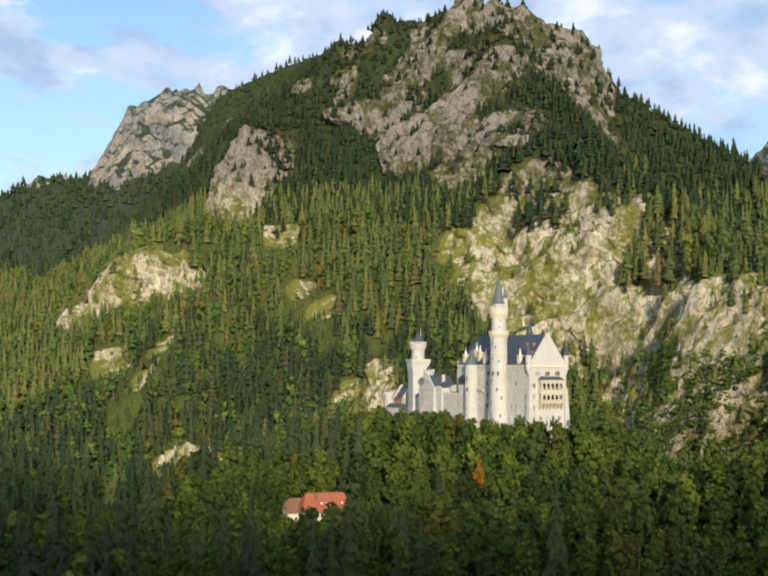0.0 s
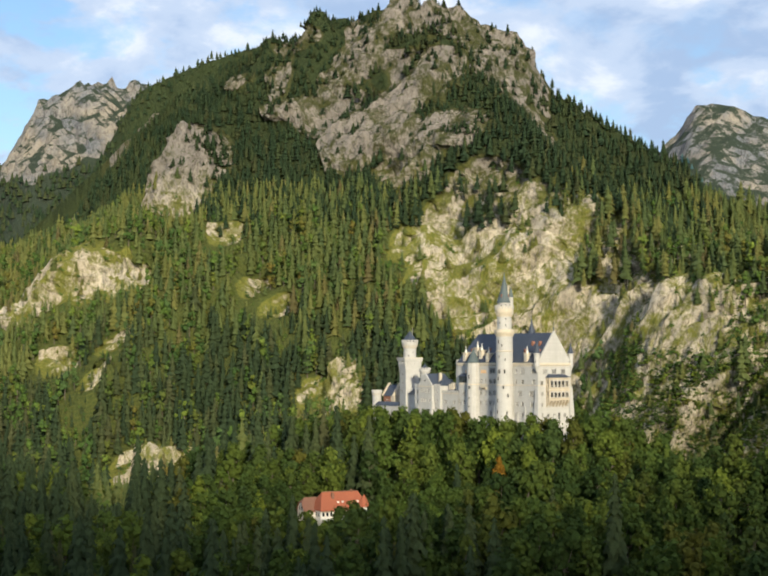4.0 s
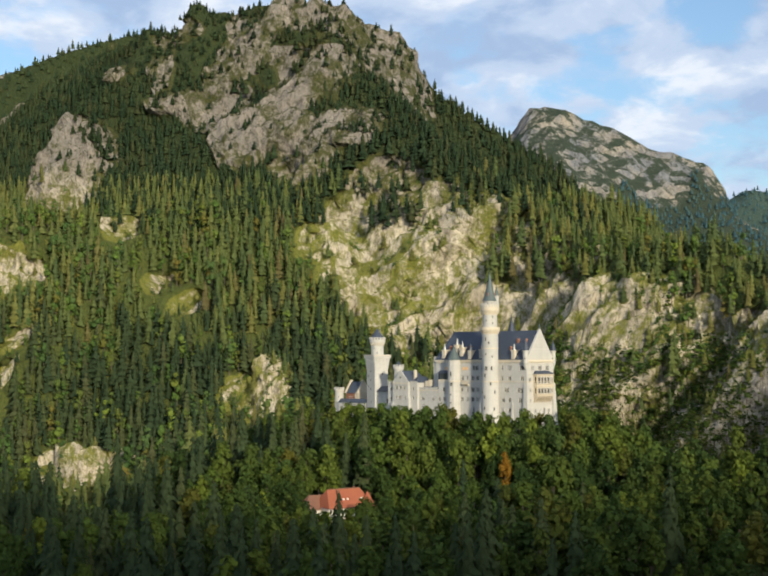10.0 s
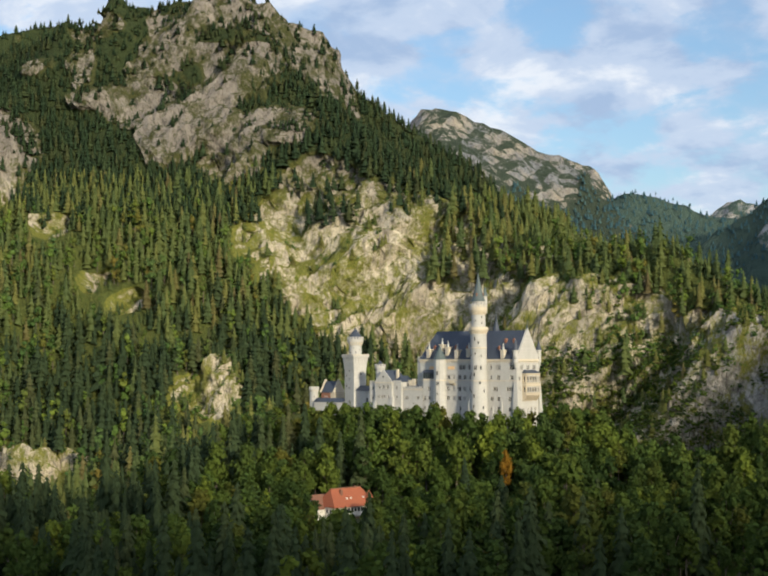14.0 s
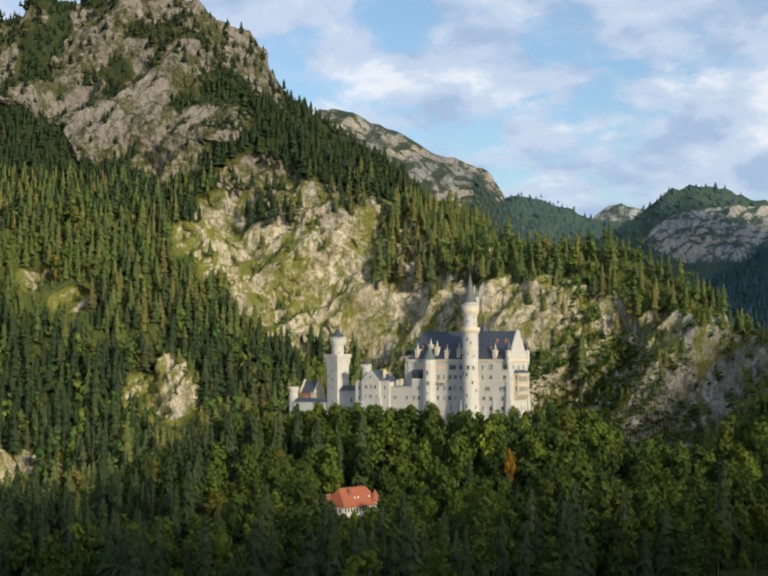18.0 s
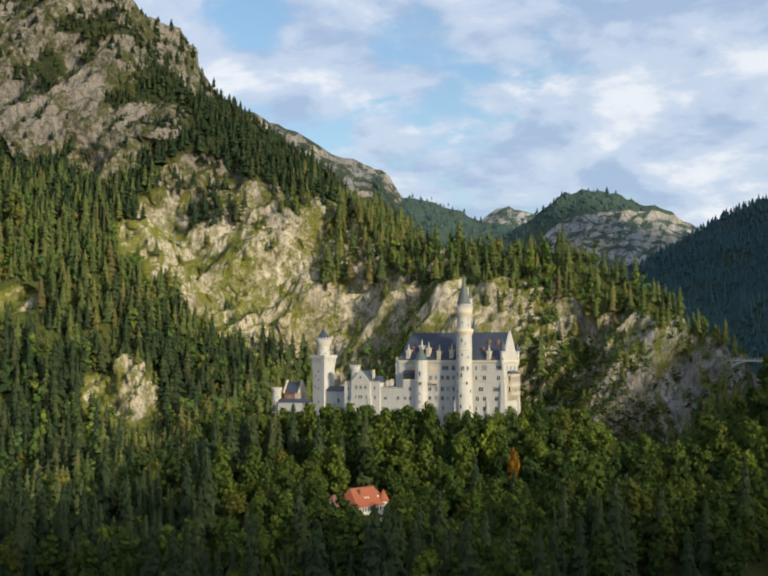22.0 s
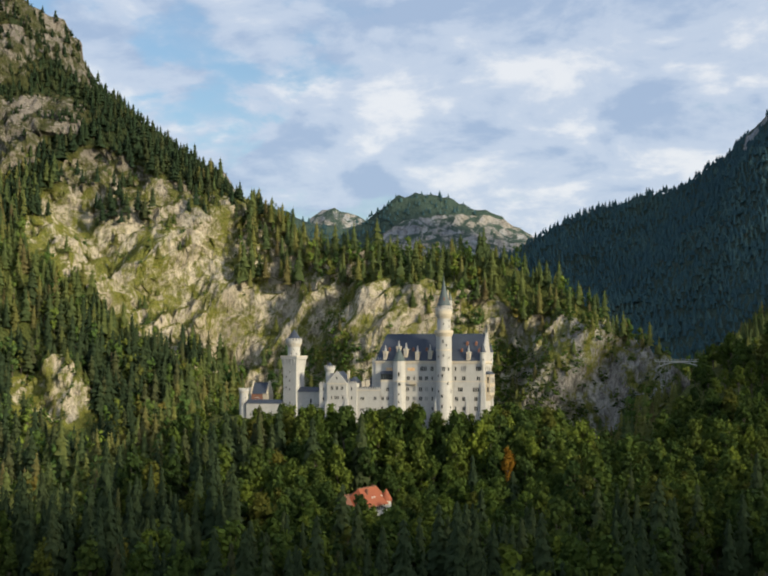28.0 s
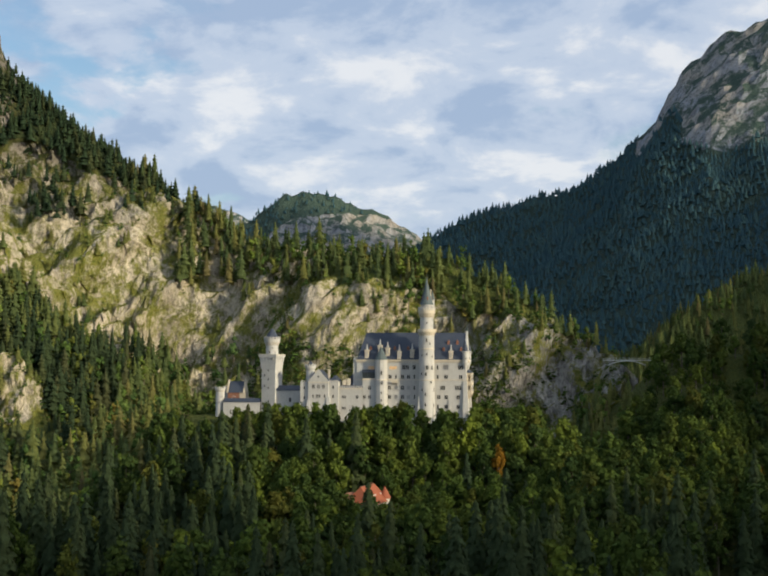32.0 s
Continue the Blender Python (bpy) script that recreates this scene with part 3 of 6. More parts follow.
def grid_mesh(name, xs, ys, func, material, rock_func, sideways=0.0):
    gx, gy = np.meshgrid(xs, ys)
    z0 = func(gx, gy)
    r = rock_func(gx, gy, z0)
    z = z0 + relief(gx, gy, z0, r)
    lean = gx - 0.55 * z0
    sideways = sideways * (np.clip((gx + 740) / 60, 0.15, 1) if name == "ground" else 1.0)
    px = gx + sideways * r * 0.5 * fbm(gy + 31, z0 * 1.3, 17, 4, 2)
    if name == "ground":
        face = 2.5 * np.tanh(6 * (ridged(gx - 0.8 * z0, z0 * 0.2, 88, 3, 1) - 0.62)) + 1.3 * (ridged(lean, z0 * 0.45, 40, 4, 2) - 0.6) + 0.8 * fbm(lean, z0, 26, 4, 3, 0.5) + 0.3 * (ridged(gx + 0.4 * z0, z0 * 1.1, 16, 3, 2) - 0.6) + 0.16 * fbm(gx, z0 * 1.6, 6, 3, 3)
    else:
        face = 2.6 * (ridged(gx + 0.35 * z0, z0 * 0.22, 64, 5, 1) - 0.6) + 0.6 * fbm(gx, z0 * 0.7, 26, 4, 3, 0.6)
        px = px + 0.8 * sideways * r * face
    py = gy - sideways * r * face
    py = py + sideways * 1.6 * np.exp(-((gx - 97) / 4.5) ** 2 - ((z - 34) / 7) ** 2 - ((gy - 222) / 22) ** 2)
    ny, nx = gx.shape
    me = bpy.data.meshes.new(name)
    i = np.arange(ny * nx).reshape(ny, nx)
    quads = np.stack([i[:-1, :-1], i[:-1, 1:], i[1:, 1:], i[1:, :-1]], -1).reshape(-1, 4)
    me.vertices.add(ny * nx)
    me.vertices.foreach_set("co", np.stack([px, py, z], -1).ravel())
    me.loops.add(quads.size)
    me.loops.foreach_set("vertex_index", quads.ravel().astype(np.int32))
    me.polygons.add(len(quads))
    me.polygons.foreach_set("loop_start", (np.arange(len(quads)) * 4).astype(np.int32))
    me.update(calc_edges=True)
    att = me.attributes.new("rock", "FLOAT", "POINT")
    scoured = craggy(gx, gy, z0, SCOURED, 0.3 * fbm(gx, z0, 20, 3, 1)) if name == "ground" else 0.0
    att.data.foreach_set("value", (r + 0.26 * scoured).ravel().astype(np.float32))
    me.polygons.foreach_set("use_smooth", r.ravel()[quads[:, 0]] < 0.5)
    me.materials.append(material)
    return new(name, me)


def spread(lo, hi, step, end_lo, end_hi, fine=None):
    """Grid lines: even within, closer in the fine stretch, ever wider apart outside."""
    inner = list(np.arange(lo, hi, step))
    if fine:
        inner = [v for v in inner if v < fine[0]] + list(np.arange(fine[0], fine[1], fine[2])) + [v for v in inner if v >= fine[1]]
    a, b, g = [lo], [inner[-1]], step
    while a[0] > end_lo:
        g *= 1.22
        a.insert(0, a[0] - g)
    g = step
    while b[-1] < end_hi:
        g *= 1.22
        b.append(b[-1] + g)
    return np.array(a[:-1] + inner + b[1:])


ground_sheet = grid_mesh("ground", spread(-960, 300, 2.4, -4600, 4600, (-560, 170, 1.8)), spread(-300, 470, 2.6, -4600, 4600, (90, 350, 1.1)), height, M_MOUNTAIN, rockiness, 6.0)
tagged(ground_sheet, "steep limestone mountainside and wooded castle hill with grassy ledges", "mountain", kind="structure")


def far_mountain(name, label, crest, front, back, rock, box, step, base=-60.0, low=0.0, material=None, jag=16.0):
    """A distant massif: a crest line, its two slopes and how bare it is towards the top."""

    def h(x, y):
        wx, wy = x + 8 * fbm(x, y, 110, 4, 1), y + 8 * fbm(x, y, 110, 4, 2)
        d, s, (c,) = along(wx, wy, crest)
        flutes = 26 * (ridged(x, y, 120, 4, 2) - 0.6) * np.clip(d / 80, 0, 1)
        teeth = jag * (ridged(x, y, 46, 4, 3) - 0.62)
        return np.maximum(c + 10 - np.where(s > 0, back, front) * d + flutes + teeth, base)

    def bare(x, y, z):
        return np.clip((z - rock) / 45 + 1.6 * fbm(x + z, y - z, 60, 4, 3) + (low(x, y, z) if callable(low) else low), 0, 1)

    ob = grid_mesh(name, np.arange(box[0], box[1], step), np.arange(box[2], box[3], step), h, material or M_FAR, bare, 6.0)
    tagged(ob, label, "mountain", kind="structure")
    return h, bare


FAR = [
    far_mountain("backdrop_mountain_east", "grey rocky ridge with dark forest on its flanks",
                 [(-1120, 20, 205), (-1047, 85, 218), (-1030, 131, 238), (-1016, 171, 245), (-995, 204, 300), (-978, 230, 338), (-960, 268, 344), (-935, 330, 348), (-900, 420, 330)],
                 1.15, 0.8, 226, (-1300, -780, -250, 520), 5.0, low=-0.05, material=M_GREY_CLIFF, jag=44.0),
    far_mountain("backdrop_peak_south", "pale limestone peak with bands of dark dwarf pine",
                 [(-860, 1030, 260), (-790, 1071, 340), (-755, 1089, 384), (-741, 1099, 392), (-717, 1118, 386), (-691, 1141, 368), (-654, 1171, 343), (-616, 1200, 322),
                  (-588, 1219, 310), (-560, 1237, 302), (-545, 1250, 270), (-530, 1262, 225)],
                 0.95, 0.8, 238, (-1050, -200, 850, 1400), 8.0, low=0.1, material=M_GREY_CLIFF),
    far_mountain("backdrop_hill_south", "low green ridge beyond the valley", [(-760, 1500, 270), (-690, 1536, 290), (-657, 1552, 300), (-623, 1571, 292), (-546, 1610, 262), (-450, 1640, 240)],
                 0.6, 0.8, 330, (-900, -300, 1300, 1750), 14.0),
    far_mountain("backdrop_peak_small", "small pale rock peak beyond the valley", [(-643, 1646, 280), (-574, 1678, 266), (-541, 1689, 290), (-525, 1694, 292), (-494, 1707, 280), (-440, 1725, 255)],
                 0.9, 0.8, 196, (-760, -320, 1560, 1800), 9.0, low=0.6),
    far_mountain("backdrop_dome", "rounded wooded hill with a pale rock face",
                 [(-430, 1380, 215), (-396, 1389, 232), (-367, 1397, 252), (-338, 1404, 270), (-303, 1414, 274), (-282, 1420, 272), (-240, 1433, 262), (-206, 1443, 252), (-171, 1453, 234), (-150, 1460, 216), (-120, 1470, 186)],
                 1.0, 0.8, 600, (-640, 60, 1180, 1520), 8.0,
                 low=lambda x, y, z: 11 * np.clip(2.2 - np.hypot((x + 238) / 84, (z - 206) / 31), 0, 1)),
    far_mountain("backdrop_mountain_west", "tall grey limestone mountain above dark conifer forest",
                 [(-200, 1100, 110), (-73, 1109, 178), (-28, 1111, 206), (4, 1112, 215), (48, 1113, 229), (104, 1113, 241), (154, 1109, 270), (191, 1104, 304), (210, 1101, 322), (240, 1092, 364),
                  # past x 560 the crest is unseen, added to shade the slope
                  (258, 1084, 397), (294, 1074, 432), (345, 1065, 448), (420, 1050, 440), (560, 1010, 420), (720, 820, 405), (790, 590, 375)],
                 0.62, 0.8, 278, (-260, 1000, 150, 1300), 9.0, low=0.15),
    # never in view; added, with its crest shaped to shade the castle hill
    far_mountain("backdrop_hill_west", "unseen hill added across the valley to shade the castle hill",
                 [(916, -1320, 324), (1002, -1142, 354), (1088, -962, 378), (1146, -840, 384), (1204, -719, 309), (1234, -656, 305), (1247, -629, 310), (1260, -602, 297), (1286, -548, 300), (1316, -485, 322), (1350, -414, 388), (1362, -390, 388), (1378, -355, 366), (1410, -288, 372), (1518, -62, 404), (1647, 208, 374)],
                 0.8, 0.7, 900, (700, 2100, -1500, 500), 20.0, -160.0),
]


# ---- building helpers ----
def put_faces(bm, points, faces):
    vs = [bm.verts.new(p) for p in points]
    for f in faces:
        bm.faces.new([vs[i] for i in f])
    return bm


def box(bm, x0, x1, y0, y1, z0, z1):
    return put_faces(bm, [(x0, y0, z0), (x1, y0, z0), (x1, y1, z0), (x0, y1, z0), (x0, y0, z1), (x1, y0, z1), (x1, y1, z1), (x0, y1, z1)],
                     [(3, 2, 1, 0), (4, 5, 6, 7), (0, 1, 5, 4), (1, 2, 6, 5), (2, 3, 7, 6), (3, 0, 4, 7)])


def taper(bm, low, high, z0, z1):
    """A block with other outlines (x0, x1, y0, y1) below and above."""
    (a, b, c, d), (e, f, g, h) = low, high
    return put_faces(bm, [(a, c, z0), (b, c, z0), (b, d, z0), (a, d, z0), (e, g, z1), (f, g, z1), (f, h, z1), (e, h, z1)],
                     [(3, 2, 1, 0), (4, 5, 6, 7), (0, 1, 5, 4), (1, 2, 6, 5), (2, 3, 7, 6), (3, 0, 4, 7)])


def lathe(bm, cx, cy, rings, n=20, turn=0.0):
    """A turned solid: rings of (radius, z), closed below and above."""
    loops = []
    for r, z in rings:
        if r < 0.01:
            loops.append([bm.verts.new((cx, cy, z))])
        else:
            loops.append([bm.verts.new((cx + r * math.cos(turn + 2 * math.pi * k / n), cy + r * math.sin(turn + 2 * math.pi * k / n), z)) for k in range(n)])
    for a, b in zip(loops, loops[1:]):
        for k in range(n):
            q = (k + 1) % n
            if len(a) == 1:
                bm.faces.new([a[0], b[q], b[k]])
            elif len(b) == 1:
                bm.faces.new([a[k], a[q], b[0]])
            else:
                bm.faces.new([a[k], a[q], b[q], b[k]])
    if len(loops[0]) > 1:
        bm.faces.new(loops[0][::-1])
    if len(loops[-1]) > 1:
        bm.faces.new(loops[-1])
    return bm


def ring_blocks(bm, cx, cy, r, n, wide, deep, z0, z1, turn=0.0, sink=0.0):
    """Merlons or corbels in a ring; sink draws the foot of each back to the wall."""
    for k in range(n):
        a = turn + 2 * math.pi * k / n
        ux, uy = math.cos(a), math.sin(a)
        pts = []
        for z, back in ((z0, sink), (z1, 0.0)):
            for dr, dt in ((-deep, -wide / 2), (-back, -wide / 2), (-back, wide / 2), (-deep, wide / 2)):
                pts.append((cx + (r + dr) * ux - dt * uy, cy + (r + dr) * uy + dt * ux, z))
        put_faces(bm, pts, [(3, 2, 1, 0), (4, 5, 6, 7), (0, 1, 5, 4), (1, 2, 6, 5), (2, 3, 7, 6), (3, 0, 4, 7)])
    return bm


def row_blocks(bm, p, q, step, wide, deep, z0, z1, sink=0.0):
    """Merlons or corbels along the line p to q; they stand out to its right."""
    length = math.hypot(q[0] - p[0], q[1] - p[1])
    ux, uy = (q[0] - p[0]) / length, (q[1] - p[1]) / length
    nx, ny = uy, -ux
    n = max(1, int(length / step))
    for k in range(n):
        s = (k + 0.5) * length / n
        pts = []
        for z, out in ((z0, deep - sink), (z1, deep)):
            for along_it, off in ((-wide / 2, 0), (-wide / 2, out), (wide / 2, out), (wide / 2, 0)):
                pts.append((p[0] + (s + along_it) * ux + off * nx, p[1] + (s + along_it) * uy + off * ny, z))
        put_faces(bm, pts, [(3, 2, 1, 0), (4, 5, 6, 7), (0, 1, 5, 4), (1, 2, 6, 5), (2, 3, 7, 6), (3, 0, 4, 7)])
    return bm


def gable_roof(bm, x0, x1, y0, y1, z0, z1, axis="x", hip0=0.0, hip1=0.0, over=0.5):
    """A pitched roof with its ridge along an axis; hip0 and hip1 draw its ends in."""
    if axis == "x":
        mid = (y0 + y1) / 2
        pts = [(x0, y0 - over, z0), (x1, y0 - over, z0), (x1, y1 + over, z0), (x0, y1 + over, z0), (x0 + hip0, mid, z1), (x1 - hip1, mid, z1)]
        faces = [(3, 2, 1, 0), (0, 1, 5, 4), (2, 3, 4, 5), (0, 4, 3), (1, 2, 5)]
    else:
        mid = (x0 + x1) / 2
        pts = [(x0 - over, y0, z0), (x1 + over, y0, z0), (x1 + over, y1, z0), (x0 - over, y1, z0), (mid, y0 + hip0, z1), (mid, y1 - hip1, z1)]
        faces = [(3, 2, 1, 0), (3, 0, 4, 5), (1, 2, 5, 4), (0, 1, 4), (2, 3, 5)]
    return put_faces(bm, pts, faces)


def facade(bm, p, q, z0, z1, holes, deep=0.55):
    """An upright wall face from p to q seen from its right, with recessed openings (s0, s1, low, high)."""
    length = math.hypot(q[0] - p[0], q[1] - p[1])
    ux, uy = (q[0] - p[0]) / length, (q[1] - p[1]) / length
    at = lambda s, z, d=0.0: (p[0] + ux * s - uy * d, p[1] + uy * s + ux * d, z)  # noqa: E731
    ss = sorted({0.0, length, *(round(v, 3) for h in holes for v in h[:2])})
    zs = sorted({z0, z1, *(round(v, 3) for h in holes for v in h[2:])})
    for a, b in zip(ss, ss[1:]):
        run = []
        for c, d in zip(zs, zs[1:]):
            inside = any(h[0] - 1e-3 < (a + b) / 2 < h[1] + 1e-3 and h[2] - 1e-3 < (c + d) / 2 < h[3] + 1e-3 for h in holes)
            if inside:
                run.append(None)
            elif run and run[-1]:
                run[-1][1] = d
            else:
                run.append([c, d])
        for cell in run:
            if cell:
                put_faces(bm, [at(a, cell[0]), at(b, cell[0]), at(b, cell[1]), at(a, cell[1])], [(0, 1, 2, 3)])
    for a, b, c, d in holes:
        put_faces(bm, [at(a, c), at(b, c), at(b, d), at(a, d), at(a, c, deep), at(b, c, deep), at(b, d, deep), at(a, d, deep)],
                  [(0, 1, 5, 4), (1, 2, 6, 5), (2, 3, 7, 6), (3, 0, 4, 7)])
    return bm


def part(name, bm, material, parent, label=""):
    """Links a bmesh as one mesh object under a thing or a part; its points are in the world's metres."""
    root = parent
    while root.parent:
        root = root.parent
    bmesh.ops.translate(bm, verts=bm.verts, vec=-root.location)
    me = bpy.data.meshes.new(name)
    bm.to_mesh(me)
    bm.free()
    me.materials.append(material)
    ob = new(name, me)
    ob.parent = parent
    if label:
        tagged(ob, label)
    return ob


def thing(name, place, label, category, group=""):
    ob = new(name)
    ob.location = place
    return tagged(ob, label, category, group)


WINDOWS = {}


def window_meshes(lights, wide, high, pane):
    """The stone tracery and the panes of a round-arched window with some lights, at the origin, looking to -y."""
    key = (lights, wide, high, pane.name)
    if key not in WINDOWS:
        bm, step, post = bmesh.new(), wide / lights, 0.16
        for k in range(lights):
            a, b = -wide / 2 + k * step + post / 2, -wide / 2 + (k + 1) * step - post / 2
            r, mid = (b - a) / 2, (a + b) / 2
            spring = high - r - 0.2
            arc = [(mid - r * math.cos(math.pi * i / 6), spring + r * math.sin(math.pi * i / 6)) for i in range(7)]
            for (x0, z0), (x1, z1) in zip(arc, arc[1:]):
                put_faces(bm, [(x0, 0.12, z0), (x1, 0.12, z1), (x1, 0.12, high), (x0, 0.12, high), (x0, 0.4, z0), (x1, 0.4, z1)], [(0, 1, 2, 3), (0, 4, 5, 1)])
        for k in range(lights + 1):
            x = -wide / 2 + k * step
            box(bm, max(x - post / 2, -wide / 2), min(x + post / 2, wide / 2), 0.12, 0.42, 0, high)
        box(bm, -wide / 2 - 0.15, wide / 2 + 0.15, -0.22, 0.3, -0.28, 0.0)
        for x in (-wide / 2 - 0.18, wide / 2):
            box(bm, x, x + 0.18, -0.07, 0.02, 0, high)
        box(bm, -wide / 2 - 0.18, wide / 2 + 0.18, -0.09, 0.02, high, high + 0.2)
        stone = bpy.data.meshes.new("window")
        bm.to_mesh(stone)
        stone.materials.append(M_WALL)
        bm = bmesh.new()
        put_faces(bm, [(-wide / 2, 0.44, 0), (wide / 2, 0.44, 0), (wide / 2, 0.44, high), (-wide / 2, 0.44, high)], [(0, 1, 2, 3)])
        sheet = bpy.data.meshes.new("pane")
        bm.to_mesh(sheet)
        sheet.materials.append(pane)
        WINDOWS[key] = stone, sheet
    return WINDOWS[key]


def shallow(key, mesh):
    """The same window set on the face of a wall that has no opening."""
    if key not in WINDOWS:
        WINDOWS[key] = mesh.copy()
        for v in WINDOWS[key].vertices:
            v.co.y = (v.co.y - 0.44) * 0.25 - 0.02
    return WINDOWS[key]


def window(parent, x, y, z, lights, wide, high, turn=0.0, pane=None, flat=False):
    stone, sheet = window_meshes(lights, wide, high, pane or M_GLASS)
    if flat:
        stone, sheet = shallow(("stone", lights, wide, high), stone), shallow(("pane", lights, wide, high), sheet)
    ob = new("window", stone)
    ob.parent = parent
    ob.matrix_local = Matrix.Translation(-parent.location) @ pose(x, y, z, 0, 0, turn)
    kid = new("pane", sheet)
    kid.parent = ob
    return ob


def windowed_wall(parent, p, q, z0, z1, openings, material, name="wall", label=""):
    """One wall face and its windows. openings: s along it, sill z, lights, width, height and, if wanted, the pane."""
    length = math.hypot(q[0] - p[0], q[1] - p[1])
    ux, uy = (q[0] - p[0]) / length, (q[1] - p[1]) / length
    turn = math.degrees(math.atan2(uy, ux))
    bm = facade(bmesh.new(), p, q, z0, z1, [(s - w / 2, s + w / 2, z, z + h) for s, z, n, w, h, *_ in openings])
    ob = part(name, bm, material, parent, label)
    for s, z, n, w, h, *pane in openings:
        window(parent, p[0] + ux * s, p[1] + uy * s, z, n, w, h, turn, pane[0] if pane else None)
    return ob


def tower_windows(parent, cx, cy, r, rows):
    """Small windows on a round shaft: bearing in degrees from -y towards +x, sill z, lights, width, height."""
    for bearing, z, n, w, h in rows:
        a = radians(bearing)
        window(parent, cx + r * math.sin(a), cy - r * math.cos(a), z, n, w, h, bearing, flat=True)


# ---- palace ----
PALACE_Z = -6.0
palace = thing("palace", (33, 10, PALACE_Z), "white limestone castle palace with steep blue slate roof and round-arched windows", "palace")
EAVE = 36.0
sx = lambda cx: 5.5 + (cx - 85) * 0.0898  # noqa: E731
right_rows = []
for cx, n in ((552, 1), (598, 3), (683, 3)):
    right_rows.append((sx(cx), 31.0, n, 0.95 * n, 2.5, M_BLIND) if cx == 598 else (sx(cx), 31.0, n, 0.9 * n, 2.4))
for cx, n in ((552, 1), (600, 2), (683, 2)):
    right_rows.append((sx(cx), 25.9 + 0.35, n, 0.95 * n, 2.2))
for cx, n in ((580, 3), (669, 4)):
    right_rows.append((sx(cx), 20.6, n, 0.85 * n, 2.3))
for z in (15.9, 11.0):
    for cx in (558, 600, 669):
        right_rows.append((sx(cx), z, 2, 1.8, 2.2))
left_rows = []
for cx, n in ((358, 2), (378, 2), (417, 2)):
    left_rows.append((sx(cx), 31.0, n, 0.85 * n, 2.4))
for cx, n in ((278, 2), (312, 1), (350, 2), (384, 2), (418, 1)):
    left_rows.append((sx(cx), 26.25, n, 0.85 * n, 2.2))
for z in (20.6, 15.9):
    for cx, n, grey in ((274, 2, 0), (312, 2, 1), (350, 2, 0), (384, 2, 1), (418, 1, 0)):
        left_rows.append((sx(cx), z, n, 0.85 * n, 2.2, M_BLIND) if grey else (sx(cx), z, n, 0.85 * n, 2.2))
for cx, n in ((350, 2), (418, 1)):
    left_rows.append((sx(cx), 11.0, n, 0.85 * n, 2.0))
X0, X1, DEPTH = 5.5, 62.0, 21.0
windowed_wall(palace, (X0, 0), (X1, 0), PALACE_Z, EAVE, [(s - X0, *rest) for s, *rest in left_rows + right_rows], M_WALL, "north_wall")
west = [(4.6, 31.0, 3, 2.6, 2.3, M_BLIND), (10.3, 31.0, 3, 2.7, 2.3), (16.1, 31.0, 3, 2.7, 2.3),
        (2.5, 25.7, 2, 1.6, 2.1), (2.5, 20.8, 2, 1.6, 2.1, M_BLIND), (2.6, 15.9, 1, 0.8, 1.8), (18.6, 25.9, 1, 0.8, 1.8), (18.6, 20.8, 1, 0.8, 1.8), (18.4, 15.9, 1, 0.8, 1.8),
        (2.3, 11.0, 2, 1.6, 2.0), (6.4, 11.0, 2, 1.5, 1.8), (10.3, 11.0, 2, 1.4, 1.6), (13.5, 9.9, 1, 1.3, 3.4), (17.0, 11.0, 2, 1.5, 1.8)]
windowed_wall(palace, (X1, 0), (X1, DEPTH), PALACE_Z, EAVE, west, M_WALL, "west_wall")
windowed_wall(palace, (X1, DEPTH), (X0, DEPTH), PALACE_Z, EAVE, [(8 + 6.5 * k, z, 2, 1.7, 2.2) for k in range(7) for z in (11, 15.9, 20.6, 26.2, 31)], M_WALL, "south_wall")
windowed_wall(palace, (X0, DEPTH), (X0, 0), PALACE_Z, EAVE, [(10.5, 31, 2, 1.7, 2.2)], M_WALL, "east_wall")
APEX = 50.3
bm = put_faces(bmesh.new(), [(X1 - 0.9, -0.2, EAVE), (X1 + 0.05, -0.2, EAVE), (X1 + 0.05, DEPTH + 0.2, EAVE), (X1 - 0.9, DEPTH + 0.2, EAVE), (X1 - 0.9, DEPTH / 2, APEX + 0.7), (X1 + 0.05, DEPTH / 2, APEX + 0.7)],
               [(3, 2, 1, 0), (0, 1, 5, 4), (2, 3, 4, 5), (1, 2, 5), (3, 0, 4)])
part("gable", bm, M_WALL, palace, "stone gable rising above the roof")
window(palace, X1 - 0.40, 10.5, 37.6, 3, 2.5, 2.3, 90)
bm = bmesh.new()
lathe(bm, X1 - 0.4, DEPTH / 2, [(0.35, APEX), (0.3, APEX + 1.6), (0.5, APEX + 1.9), (0.12, APEX + 2.2), (0.1, APEX + 4.6), (0, APEX + 4.8)], 8)
part("finial", bm, M_COPPER, palace)
bm = gable_roof(bmesh.new(), X0 + 0.2, X1 - 0.9, 0, DEPTH, EAVE + 0.1, APEX - 0.3, "x", 3.2, 0.0, 0.7)
part("roof", bm, M_SLATE, palace, "steep blue slate roof")
bm = bmesh.new()
for z0, z1, out in ((EAVE - 0.9, EAVE, 0.45), (25.5, 25.85, 0.22)):
    box(bm, X0 - out, X1 + out, -out, -0.004, z0, z1)
    box(bm, X1 + 0.004, X1 + out, -out, DEPTH + out, z0, z1)
part("cornice", bm, M_TRIM, palace)
